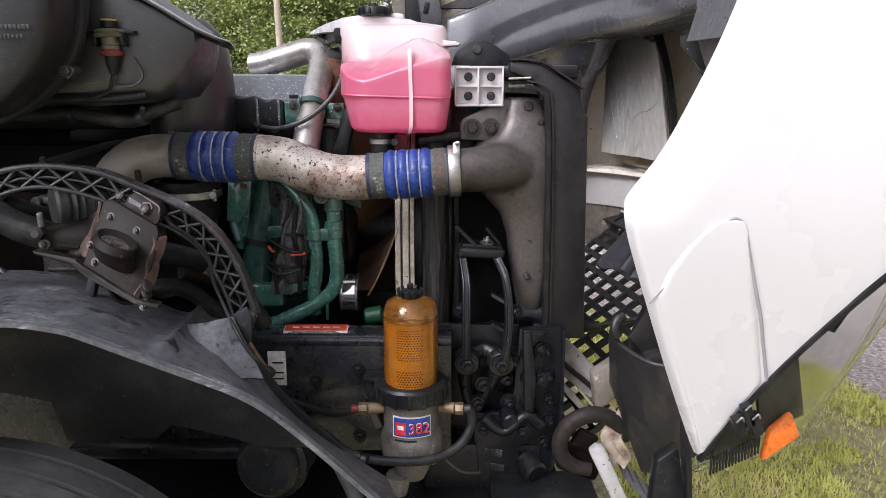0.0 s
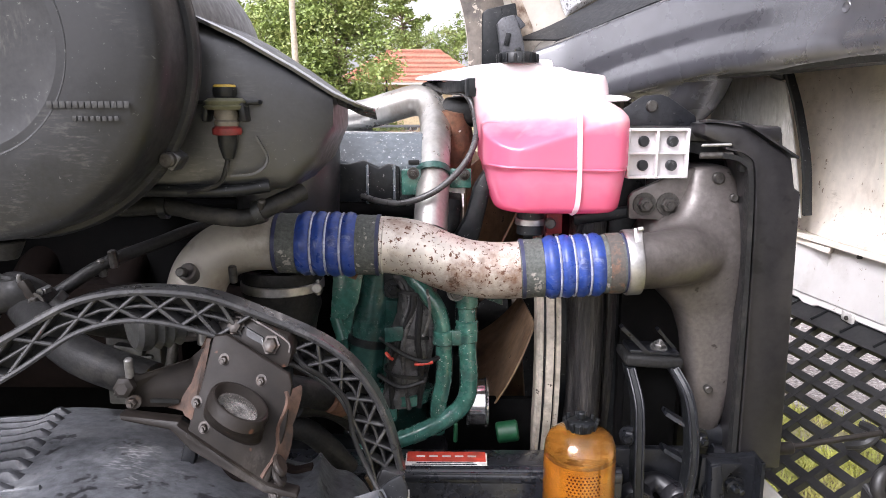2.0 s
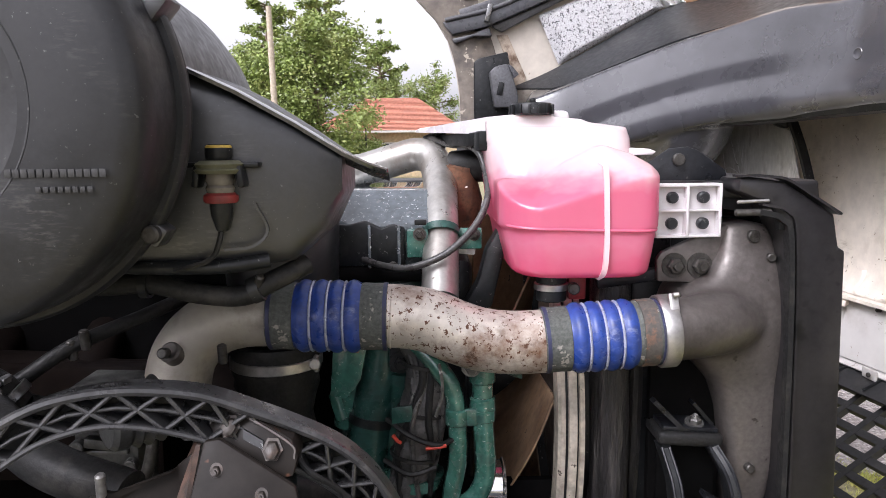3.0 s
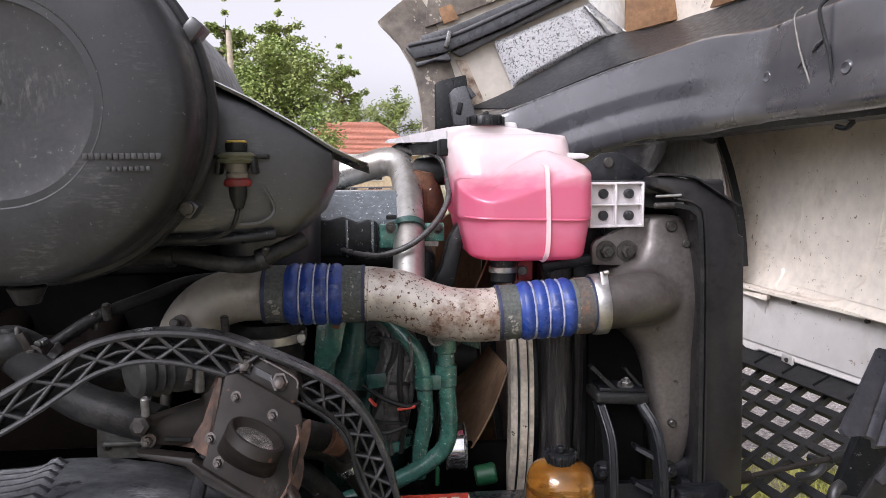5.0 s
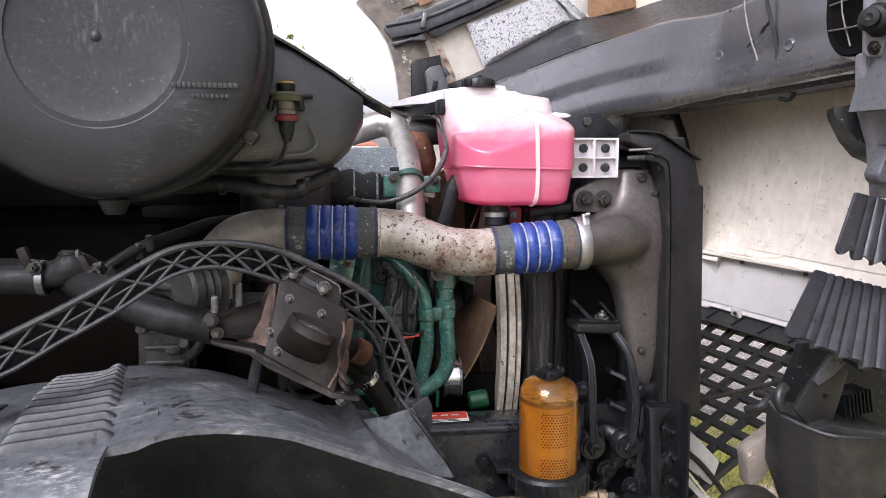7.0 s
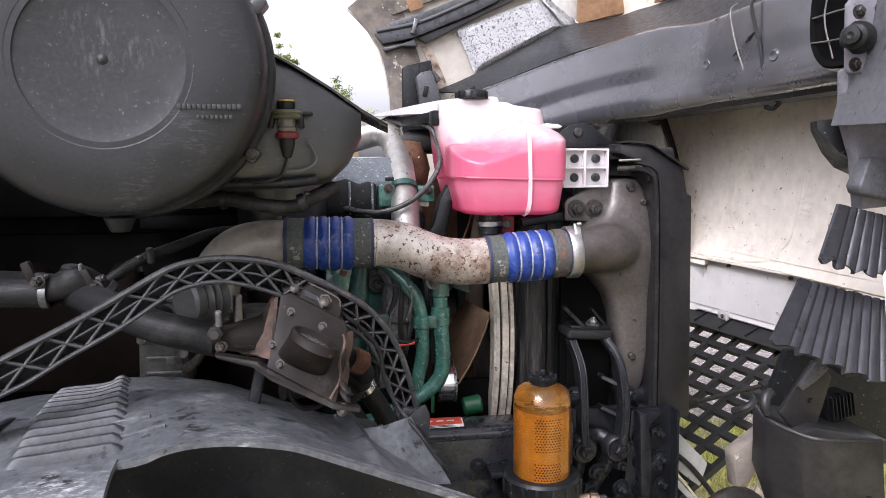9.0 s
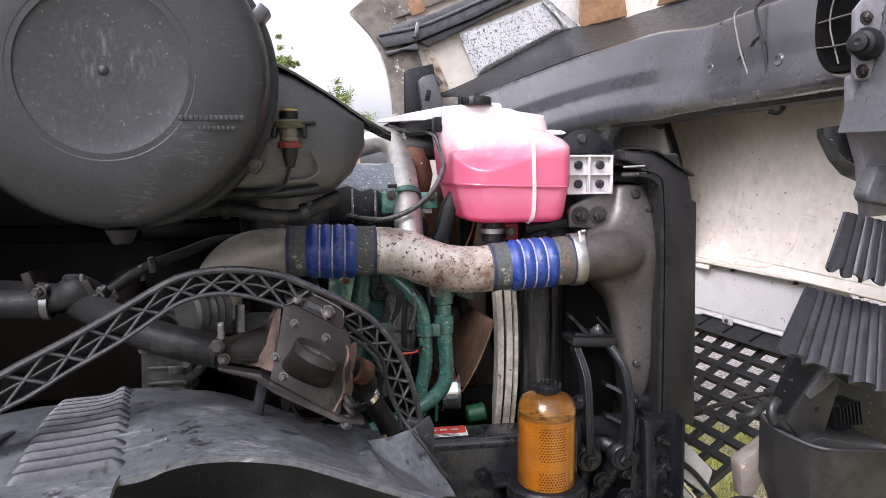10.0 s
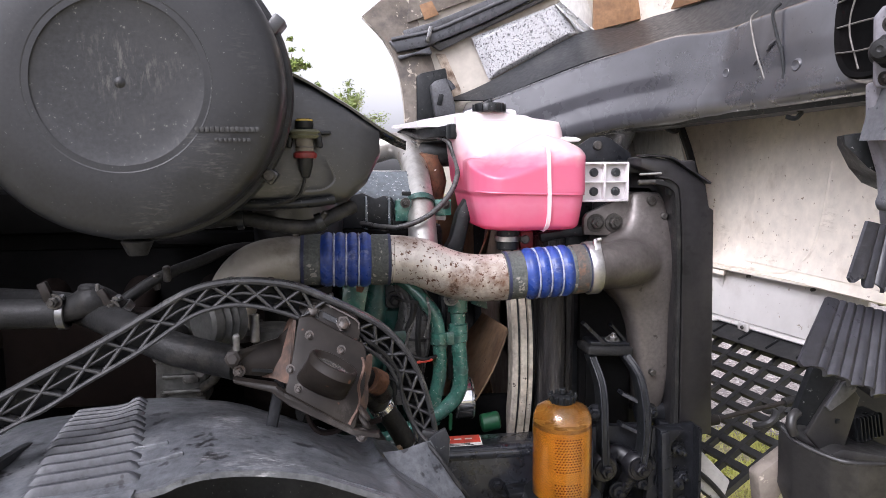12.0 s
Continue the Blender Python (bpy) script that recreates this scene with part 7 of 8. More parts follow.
part("flange", sheet(lambda u, v: (0.925 + 0.03 * v + nose(1.95 + 1.4 * u) * (1 - 0.25 * v), 1.95 + 1.4 * u, 1.025 + 0.18 * v), 30, 5, 0.008), "white_inner", hood, "white inner flange above the grille")
part("flange_lip", sheet(lambda u, v: (0.925 - 0.02 * v + nose(1.95 + 1.4 * u), 1.95 + 1.4 * u, 1.023 - 0.012 * v - (0.01 if 0.44 < u < 0.5 else 0.0) * v), 60, 2, 0.005), "white_inner", hood, "white folded flange lip")
part("grille_ledge", sheet(lambda u, v: (0.915 - 0.06 * v + nose(1.95 + 1.25 * u), 1.95 + 1.25 * u, 1.0 - 0.035 * v), 24, 2, 0.006), "grille", hood, "black ledge above the grille")
for k in range(9):
    part("ledge_rib", box((0.888 + nose(2.0 + 0.13 * k), 2.0 + 0.13 * k, 0.989), (0.06, 0.006, 0.008), (0, -30, 0), bevel=0.001), "engine_black", hood)
part("flange_edge", ribbon([(0.945 + nose(y) * 0.75, y, 1.206) for y in (1.95, 2.2, 2.5, 2.8, 3.05)], 0.03, 0.01, (-1, 0, 0)), "cream", hood)
for y in (1.9, 2.15, 2.45, 2.72):
    part("pop_rivet", cyl((0.945 + nose(y) * 0.75, y, 1.19), (0.93 + nose(y) * 0.75, y, 1.19), 0.006), "bolt", hood)
SIDE = [(0.02, 2.75), (-0.19, 2.5), (-0.31, 2.35), (-0.412, 2.264), (-0.322, 2.17), (-0.275, 2.09), (-0.245, 1.99), (-0.228, 1.87), (-0.225, 1.7), (-0.1, 1.5), (0.3, 1.3), (0.95, 1.03), (1.05, 1.8), (1.0, 2.75)]
# far wall takes the darker cream, its shade put into the colour
part("left_side", prism(SIDE, 3.4, 3.412, "y", 0.0), "cream_side", hood, "cream far side wall of the hood, shaded in its colour")
rim = [Vector((x, 3.392, z)) for x, z in SIDE[3:9]]


def rim_at(u, v):
    pts = spline(rim, 4)
    i = min(int(round(u * (len(pts) - 1))), len(pts) - 1)
    p = pts[i]
    rise = 0.12 * max(0.0, 1 - 3 * u)
    return (p.x + 0.17 * v, p.y - 0.05 * math.sin(math.pi * min(1, v * 1.2)) * 0.4 - 0.02 * (1 - v), p.z + (0.02 + rise) * v)


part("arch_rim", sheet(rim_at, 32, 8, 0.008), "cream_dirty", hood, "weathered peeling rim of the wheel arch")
part("stiffener", prism([(-0.296, 2.152), (-0.103, 2.194), (0.184, 2.318), (0.536, 2.462), (0.536, 2.43), (0.317, 2.331), (0.158, 2.251), (-0.1, 2.143), (-0.13, 2.131), (-0.258, 2.104)], 3.33, 3.39, "y", 0.006), "stiffener", hood, "dark grey folded stiffener rail")
part("stiffener_ledge", prism([(-0.275, 2.192), (-0.096, 2.245), (0.184, 2.36), (0.536, 2.505), (0.536, 2.46), (0.184, 2.316), (-0.103, 2.192), (-0.29, 2.156)], 3.365, 3.39, "y", 0.004), "baffle", hood)
part("stiffener_fold", tube([(-0.285, 3.328, 2.158), (-0.103, 3.328, 2.2), (0.04, 3.328, 2.258), (0.184, 3.328, 2.322), (0.536, 3.328, 2.466)], 0.009, 10, 4), "baffle", hood, "worn pale fold of the stiffener")
part("stiffener_foot", prism([(-0.1, 2.14), (0.158, 2.248), (0.536, 2.428), (0.536, 2.405), (0.16, 2.228), (-0.06, 2.118)], 3.36, 3.385, "y", 0.004), "baffle", hood)
part("stiffener_lip", prism([(-0.258, 2.090), (-0.171, 2.110), (-0.114, 2.135), (-0.099, 2.100), (-0.171, 2.098), (-0.220, 2.080), (-0.248, 2.072)], 3.34, 3.39, "y", 0.006), "stiffener", hood)
part("stiffener_clip", box((-0.116, 3.325, 2.183), (0.02, 0.03, 0.07), (0, 15, 0), bevel=0.004), "dark_metal", hood)
part("adhesive_strip", prism([(-0.079, 2.110), (-0.034, 2.110), (0.040, 1.945), (0.028, 1.900), (-0.005, 1.905), (-0.029, 1.995)], 3.39, 3.398, "y", 0.001), "rust_cream", hood, "stained brown adhesive strip")
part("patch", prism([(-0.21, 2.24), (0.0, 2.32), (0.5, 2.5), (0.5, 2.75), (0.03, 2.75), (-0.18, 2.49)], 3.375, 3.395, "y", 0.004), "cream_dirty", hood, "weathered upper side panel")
part("rust_patch", prism([(-0.153, 2.320), (-0.096, 2.340), (-0.064, 2.280), (-0.129, 2.255)], 3.37, 3.374, "y", 0.001), "cardboard", hood)


def foil_at(u, v):
    """The foil blanket: a leaning four-sided patch with round corners."""
    p = Vector((0.168, 0, 1.991)).lerp(Vector((0.588, 0, 2.213)), u).lerp(Vector((0.086, 0, 2.183)).lerp(Vector((0.482, 0, 2.338)), u), v)
    puff = min(1.0, 9 * min(u, 1 - u, v, 1 - v) + 0.15)
    seam = 0.007 * math.exp(-((u - 0.74 - 0.03 * v) / 0.012) ** 2)
    return (p.x, 3.378 - 0.022 * puff - seam - 0.003 * noise.noise(Vector((u * 26, v * 14, 0))), p.z)


part("foil_patch", sheet(foil_at, 60, 30, 0.006), "foil_bright", hood, "crinkled bright foil heat shield")
part("foil_tail", sheet(lambda u, v: (0.588 - 0.106 * v + (0.035 + 0.045 * (1 - v)) * u, 3.362 - 0.014 * math.sin(u * 9 + 3 * v) - 0.006 * noise.noise(Vector((u * 5, v * 9, 4))), 2.213 + 0.125 * v + 0.012 * u), 12, 16, 0.005), "foil", hood, "crumpled end of the foil")
part("foil_backing", prism([(0.6, 2.19), (0.69, 2.215), (0.62, 2.4), (0.5, 2.36)], 3.372, 3.378, "y", 0.001), "foil_dull", hood)
part("brown_board", prism([(0.66, 2.218), (0.96, 2.296), (0.96, 2.62), (0.66, 2.52)], 3.35, 3.37, "y", 0.003), "cardboard", hood, "brown insulation board")
part("brown_board", prism([(3.345, 2.292), (1.9, 2.168), (1.9, 2.5), (3.345, 2.62)], 0.935, 0.95, "x", 0.003), "cardboard", hood, "brown insulation board")
UPPER = spline([(-0.03, 3.365, 1.9), (0.168, 3.365, 1.984), (0.588, 3.365, 2.206), (0.8, 3.345, 2.24), (0.935, 3.2, 2.275), (0.945, 2.7, 2.228), (0.95, 1.9, 2.16), (0.95, 1.2, 2.12)], 4)
LOWER = spline([(0.08, 3.22, 1.9), (0.17, 3.18, 1.925), (0.45, 2.96, 2.03), (0.6, 2.83, 2.065), (0.74, 2.62, 2.085), (0.82, 2.35, 2.07), (0.84, 1.9, 2.06), (0.84, 1.2, 2.06)], 4)
part("duct_flange", sheet(lambda u, v: LOWER[int(round(u * 28))].lerp(UPPER[int(round(u * 28))], v) + Vector((0.035, 0.02, -0.012)) * (1 - v), 28, 6, 0.006), "black_plastic", hood, "dark moulded flange along the duct")
part("latch_plate", prism([(-0.173, 2.000), (-0.153, 2.015), (-0.039, 2.040), (-0.022, 1.945), (-0.022, 1.720), (-0.173, 1.720)], 3.34, 3.36, "y", 0.006), "engine_black", hood)
part("latch", prism([(-0.116, 1.955), (-0.096, 1.975), (-0.049, 1.987), (-0.034, 1.970), (-0.005, 1.870), (-0.005, 1.820), (-0.096, 1.820)], 3.28, 3.335, "y", 0.006), "baffle", hood, "grey plastic hood latch")
part("latch_slot", box((-0.074, 3.278, 1.892), (0.022, 0.006, 0.05), (0, 12, 0), bevel=0.002), "engine_black", hood)
part("latch_tab", prism([(-0.047, 1.985), (-0.027, 1.975), (-0.002, 1.945), (-0.022, 1.930)], 3.27, 3.3, "y", 0.004), "stiffener", hood)

# air duct that crosses the hood
def smooth_rows(rows, n=5):
    """Rows of numbers with smooth steps put between them."""
    q = [np.array(r, float) for r in rows]
    q = [2 * q[0] - q[1], *q, 2 * q[-1] - q[-2]]
    out = []
    for i in range(1, len(q) - 2):
        a, b, c, d = q[i - 1 : i + 3]
        out += [0.5 * (2 * b + (c - a) * t + (2 * a - 5 * b + 4 * c - d) * t * t + (3 * b - a - 3 * c + d) * t ** 3) for t in (k / n for k in range(n))]
    return [tuple(float(v) for v in r) for r in out + [q[-2]]]


secs = []
for x, y, tx, ty, z0, z1, w in smooth_rows(((0.87, 1.2, 0, 1, 1.75, 2.1, 0.13), (0.87, 1.7, 0, 1, 1.75, 2.1, 0.13), (0.87, 2.2, -0.1, 1, 1.75, 2.105, 0.13), (0.84, 2.42, -0.35, 1, 1.748, 2.1, 0.125), (0.76, 2.65, -0.6, 1, 1.735, 2.12, 0.12), (0.64, 2.84, -0.85, 1, 1.725, 2.095, 0.115),
                                (0.49, 3.0, -1, 0.85, 1.69, 2.055, 0.11), (0.33, 3.13, -1, 0.65, 1.64, 2.0, 0.105), (0.17, 3.24, -1, 0.5, 1.53, 1.955, 0.1), (0.03, 3.28, -1, 0.25, 1.5, 1.91, 0.09))):
    t = Vector((tx, ty, 0)).normalized()
    side = Vector((t.y, -t.x, 0))
    ring_ = []
    for a, b in rounded(0, 0, w, (z1 - z0) / 2, 4.6, 72):
        zz = (z0 + z1) / 2 + b
        h = b / ((z1 - z0) / 2)
        push = 0.03 * max(0.0, h) + 0.75 * max(0.0, h - 0.66) - 0.05 * max(0.0, -h - 0.3)
        p = Vector((x, y, zz)) + side * (a + push)
        ring_.append(p)
    secs.append(ring_)
bm = loft(secs)
add_tube(bm, [(0.56, 3.0, 1.86), (0.545, 3.06, 1.76), (0.52, 3.12, 1.66), (0.51, 3.17, 1.5), (0.51, 3.2, 1.3)], [0.23, 0.225, 0.2, 0.175, 0.16], 24, 5, flat=(0.7, 1.0))
duct = melt(part("air_duct", bm, "duct", hood, "glossy dark grey plastic air duct"), 0.008, 5)
part("duct_seam", tube([(0.768, 2.082, 2.058), (0.742, 2.078, 2.03), (0.737, 2.05, 1.97), (0.736, 2.02, 1.91), (0.736, 2.003, 1.85), (0.738, 1.995, 1.797), (0.76, 2.0, 1.757), (0.8, 2.005, 1.738)], 0.0048, 8, 6), "engine_black", duct, "black rubber seam")
part("duct_strap", tube([(0.77, 2.2, 2.062), (0.742, 2.19, 2.035), (0.736, 2.163, 1.97), (0.736, 2.136, 1.91), (0.736, 2.1, 1.85), (0.74, 2.076, 1.797)], 0.0032, 8, 6), "filter_grey", duct, "thin pale wire strap")
for y, z, r in ((2.309, 1.888, 0.021), (1.949, 1.862, 0.021), (2.291, 2.024, 0.013)):
    part("dimple", lathe((0.752 + (0.022 if z > 2 else 0.0), y, z), (-1, -0.2, 0), [(0, r), (0.016, 0.9 * r), (0.022, 0.65 * r), (0.02, 0.45 * r), (0.02, 0)], 16), "duct", duct)
for a, b in (((2.06, 1.948), (2.095, 1.923)), ((2.125, 1.91), (2.16, 1.893))):
    part("dent", tube([(0.742, a[0], a[1]), (0.74, (a[0] + b[0]) / 2, (a[1] + b[1]) / 2 + 0.003), (0.738, b[0], b[1])], [0.002, 0.006, 0.002], 8, 4), "duct", duct)
# dark strip added along the bottom, standing for shade under the duct
part("duct_foam", loft([[(x, y, z + 0.042), (x + 0.02, y, z), (x + 0.12, y + 0.03, z), (x + 0.12, y + 0.03, z + 0.042)] for x, y, z in ((0.74, 1.2, 1.742), (0.74, 2.1, 1.742), (0.725, 2.35, 1.742), (0.665, 2.58, 1.735), (0.56, 2.76, 1.725))]), "engine_black", duct, "dark strip added for the shaded underside of the duct")
part("duct_hook", tube([(0.8, 2.005, 1.738), (0.79, 2.02, 1.722), (0.78, 2.045, 1.728)], 0.007, 8, 4), "engine_black", duct)


def oval(x, ry, rz, n=36):
    """An upright oval ring in the mouth of the duct."""
    return [(x - 0.1 * (p - 1.635), p, q) for p, q in rounded(1.635, 1.917, ry, rz, 2.6, n)]


# mouth in near-black, the shade inside it put into the colour
op = part("duct_mouth", loft([oval(0.7, 0.102, 0.132), oval(0.694, 0.097, 0.127), oval(0.7, 0.087, 0.115), oval(0.725, 0.081, 0.107), oval(0.722, 0.02, 0.025)]), "grime", duct, "oval black duct mouth with wire guard")
part("mouth_rim", loft([oval(0.76, 0.110, 0.142), oval(0.712, 0.108, 0.14), oval(0.7, 0.102, 0.132), oval(0.712, 0.097, 0.127)]), "duct", duct)
for dz in (-0.06, 0.0, 0.06):
    part("guard_wire", tube([(0.699, 1.545, 1.917 + dz), (0.686, 1.635, 1.917 + dz * 1.1), (0.687, 1.725, 1.917 + dz)], 0.0022, 6, 4), "filter_grey", op)
part("guard_wire", tube([(0.694, 1.655, 2.025), (0.684, 1.68, 1.917), (0.694, 1.655, 1.81)], 0.0022, 6, 4), "filter_grey", op)

# curved foil shield standing at the far corner
part("corner_shield", sheet(lambda u, v: (0.7 + 0.165 * u + 0.02 * v * (1 - u) - 0.06 * v * u, 3.12 - 0.42 * u + 0.07 * v, 1.27 + 0.54 * v - 0.05 * v * v * u * 2 + 0.004 * noise.noise(Vector((u * 6, v * 12, 3)))), 18, 24, 0.006), "foil_dull", hood, "dull scratched foil shield on the hood corner")
part("shield_edge", ribbon([(0.815, 2.78, 1.74), (0.845, 2.75, 1.62), (0.868, 2.71, 1.45), (0.878, 2.69, 1.28)], 0.012, 0.03, (0.3, -1, 0)), "engine_black", hood, "black edge trim of the shield")
part("shield_top", box((0.8, 2.8, 1.755), (0.05, 0.04, 0.07), (0, 20, 0), bevel=0.01), "engine_black", hood)
CORNER = spline([(0.945, 2.6, 0), (0.93, 2.85, 0), (0.86, 3.05, 0), (0.72, 3.2, 0), (0.5, 3.29, 0), (0.3, 3.32, 0)], 5)
part("corner_flange", sheet(lambda u, v: CORNER[min(int(round(u * (len(CORNER) - 1))), len(CORNER) - 1)] + Vector((-0.03, -0.02, 1.03 + 0.175 * v)), len(CORNER) - 1, 5, 0.008), "white_inner", hood, "stained pale corner flange")
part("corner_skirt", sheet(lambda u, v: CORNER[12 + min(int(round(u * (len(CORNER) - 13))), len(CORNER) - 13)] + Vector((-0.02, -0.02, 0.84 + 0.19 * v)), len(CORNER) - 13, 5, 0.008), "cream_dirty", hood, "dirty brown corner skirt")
part("corner_shelf", loft([[p + Vector((0, 0, 1.205)), p + Vector((-0.05, -0.05, 1.195)), p + Vector((-0.055, -0.055, 1.18)), p + Vector((0, 0, 1.18))] for p in CORNER]), "cream", hood)
for k, (a, b) in enumerate((((0.1, 0.95), (0.3, 0.2)), ((0.25, 0.85), (0.42, 0.45)), ((0.3, 0.5), (0.55, 0.25)), ((0.12, 0.42), (0.25, 0.12)), ((0.5, 0.3), (0.9, 0.42)), ((0.2, 0.6), (0.5, 0.55)))):
    line_ = []
    for j in range(6):
        u, v = a[0] + (b[0] - a[0]) * j / 5, a[1] + (b[1] - a[1]) * j / 5
        line_.append((0.7 + 0.165 * u + 0.02 * v * (1 - u) - 0.06 * v * u - 0.002, 3.12 - 0.42 * u + 0.07 * v - 0.003, 1.27 + 0.54 * v - 0.1 * v * v * u + 0.006 * math.sin(j * 2.1 + k)))
    part("crease", tube(line_, 0.0012, 6, 4), "foil", hood)
part("corner_wall", sheet(lambda u, v: (0.4 + 0.56 * u, 3.33 - 0.1 * u * u, 1.0 + 0.75 * v), 10, 8, 0.01), "cream", hood)

# grille lying on its face
gr = part("grille", ribbon([(0.27 + nose(1.95), 1.95, 0.46), (0.27 + nose(2.4), 2.4, 0.46), (0.27 + nose(3.12), 3.12, 0.46)], 0.03, 0.02, (-0.6, 0, 0.8)), "grille", hood, "black plastic grille grid")
SL = 0.78


def gz(x):
    return 0.965 + (x - 0.917) * SL


for k in range(13):
    y = 1.955 + k * 0.096
    bm = bmesh.new()
    strut(bm, (0.27 + nose(y), y, gz(0.27)), (0.93 + nose(y), y, gz(0.93)), 0.022, 0.018, (0.6, 0, -0.8))
    part("bar", bm, "grille", gr)
for k in range(14):
    x = 0.285 + k * 0.0475
    bm = bmesh.new()
    strut(bm, (x + nose(1.95), 1.95, gz(x)), (x + nose(3.12), 3.12, gz(x)), 0.022, 0.02, (0.6, 0, -0.8))
    part("crossbar", bm, "grille", gr)
part("top_frame", ribbon([(0.945 + nose(y), y, 0.985) for y in (1.95, 2.2, 2.5, 2.8, 3.1)], 0.03, 0.03, (-0.6, 0, 0.8)), "grille", gr)
part("tab", box((0.9, 2.42, 1.012), (0.01, 0.06, 0.03), bevel=0.003), "white_inner", hood)
part("tab_screw", cyl((0.893, 2.41, 1.012), (0.885, 2.41, 1.012), 0.007), "bolt", hood)
part("grille_clip", tube([(0.69, 2.0, 0.81), (0.72, 1.97, 0.83), (0.75, 1.99, 0.85), (0.74, 2.03, 0.85)], 0.012, 8, 4), "grille", gr)

# ---- tilted hood: near side ----
OUT = [(0.418, 0.957), (0.396, 1.003), (0.345, 1.12), (0.292, 1.25), (0.254, 1.35), (0.247, 1.388), (0.256, 1.412), (0.292, 1.465), (0.33, 1.545), (0.364, 1.63), (0.397, 1.74), (0.42, 1.88), (0.43, 2.1), (1.3, 2.4), (1.5, 1.9), (1.1, 1.72), (0.8, 1.5), (0.628, 1.324), (0.49, 1.116)]


def fender_y(x, z):
    return 0.9 + 0.165 * (math.hypot(1.39 - z, 0.12) + 1.39 - z) - 0.05 * max(0.0, x - 0.24) ** 2


LEFT = spline([(x, 0, z) for x, z in OUT[:13]], 6)
RIGHT = spline([(0.435, 0, 0.975), (0.49, 0, 1.116), (0.555, 0, 1.225), (0.628, 0, 1.324), (0.8, 0, 1.5), (1.1, 0, 1.72), (1.5, 0, 1.9), (1.6, 0, 2.4)], 8)


def fender_at(u, v):
    a = LEFT[min(int(round(v * (len(LEFT) - 1))), len(LEFT) - 1)]
    k = v * (len(RIGHT) - 1)
    i = min(int(k), len(RIGHT) - 2)
    b = RIGHT[i].lerp(RIGHT[i + 1], k - i)
    p = a.lerp(b, u)
    d = (p - a).length
    arch_part = min(1.0, max(0.0, (v - 0.38) / 0.1))
    back = 0.02 * max(0.0, 1 - d / 0.012) ** 2 + 0.016 * arch_part * max(0.0, 1 - d / 0.085) ** 1.5
    return (p.x, fender_y(p.x, p.z) + back, p.z)


part("fender", sheet(fender_at, 60, len(LEFT) - 1, 0.012), "white_paint", hood, "glossy white painted outer fender", smooth=60)
BULGE_Z = [0.985, 1.05, 1.112, 1.2, 1.262, 1.3, 1.34, 1.362, 1.374, 1.379]
BULGE_LEFT = [0.414, 0.389, 0.36, 0.324, 0.299, 0.309, 0.332, 0.352, 0.37, 0.384]
BULGE_RIGHT = [0.424, 0.455, 0.486, 0.461, 0.442, 0.431, 0.418, 0.411, 0.404, 0.393]


def bulge_at(u, v):
    z = 0.985 + 0.394 * (1 - (1 - v) ** 1.5)
    x = float(np.interp(z, BULGE_Z, BULGE_LEFT)) * (1 - u) + float(np.interp(z, BULGE_Z, BULGE_RIGHT)) * u
    rise = 0.0052 * min(1.0, min(u, 1 - u) * 16, (1.3795 - z) / 0.004 + 0.05)
    return (x, fender_y(x, z) + 0.0015 - rise, z)


part("fender_bulge", sheet(bulge_at, 40, 48, 0.002), "white_paint", hood, "raised white fender panel", smooth=60)
seam_line = [(0.49, 1.116), (0.469, 1.182), (0.454, 1.23), (0.433, 1.285), (0.415, 1.335), (0.405, 1.365), (0.396, 1.377), (0.386, 1.379), (0.374, 1.368), (0.348, 1.333), (0.319, 1.291), (0.292, 1.251)]
part("panel_seam", tube([(x, fender_y(x, z) - 0.001, z) for x, z in seam_line], [0.0026] * 5 + [0.002] * 3 + [0.0012] * 4, 8, 5), "seam_grey", hood, "thin grey seam round the raised panel")
arch = [(0.241, 1.388), (0.249, 1.412), (0.282, 1.465), (0.318, 1.545), (0.352, 1.63), (0.385, 1.74), (0.41, 1.88), (0.42, 2.1)]
part("inner_flange", loft([[(x + 0.005, fender_y(x, z) + 0.012, z), (x + 0.02, 1.32, z + 0.01), (x + 0.028, 1.32, z + 0.01), (x + 0.016, fender_y(x, z) + 0.012, z)] for x, z in [(0.42, 1.62), (0.45, 1.74), (0.47, 1.88), (0.48, 2.1)]]), "baffle", hood)


def corrugated(name, tl, tr, br, bl, waves, depth, label):
    """A ribbed rubber flap between four corners."""
    A, B, C, D = (Vector(p) for p in (tl, tr, br, bl))
    nrm = (B - A).cross(D - A).normalized()

    def at(u, v):
        p = A.lerp(B, u).lerp(D.lerp(C, u), v)
        edge = 0.006 * math.sin(u * 37) * v
        ridge = (0.5 - 0.5 * math.cos(2 * math.pi * waves * u)) * min(1.0, max(0.0, u * waves - 1.0))
        return p + nrm * depth * ridge + (D - A).normalized() * (edge + 0.004 * noise.noise(p * 60) * v)

    return part(name, sheet(at, waves * 8, 6, 0.007), "flap", hood, label)


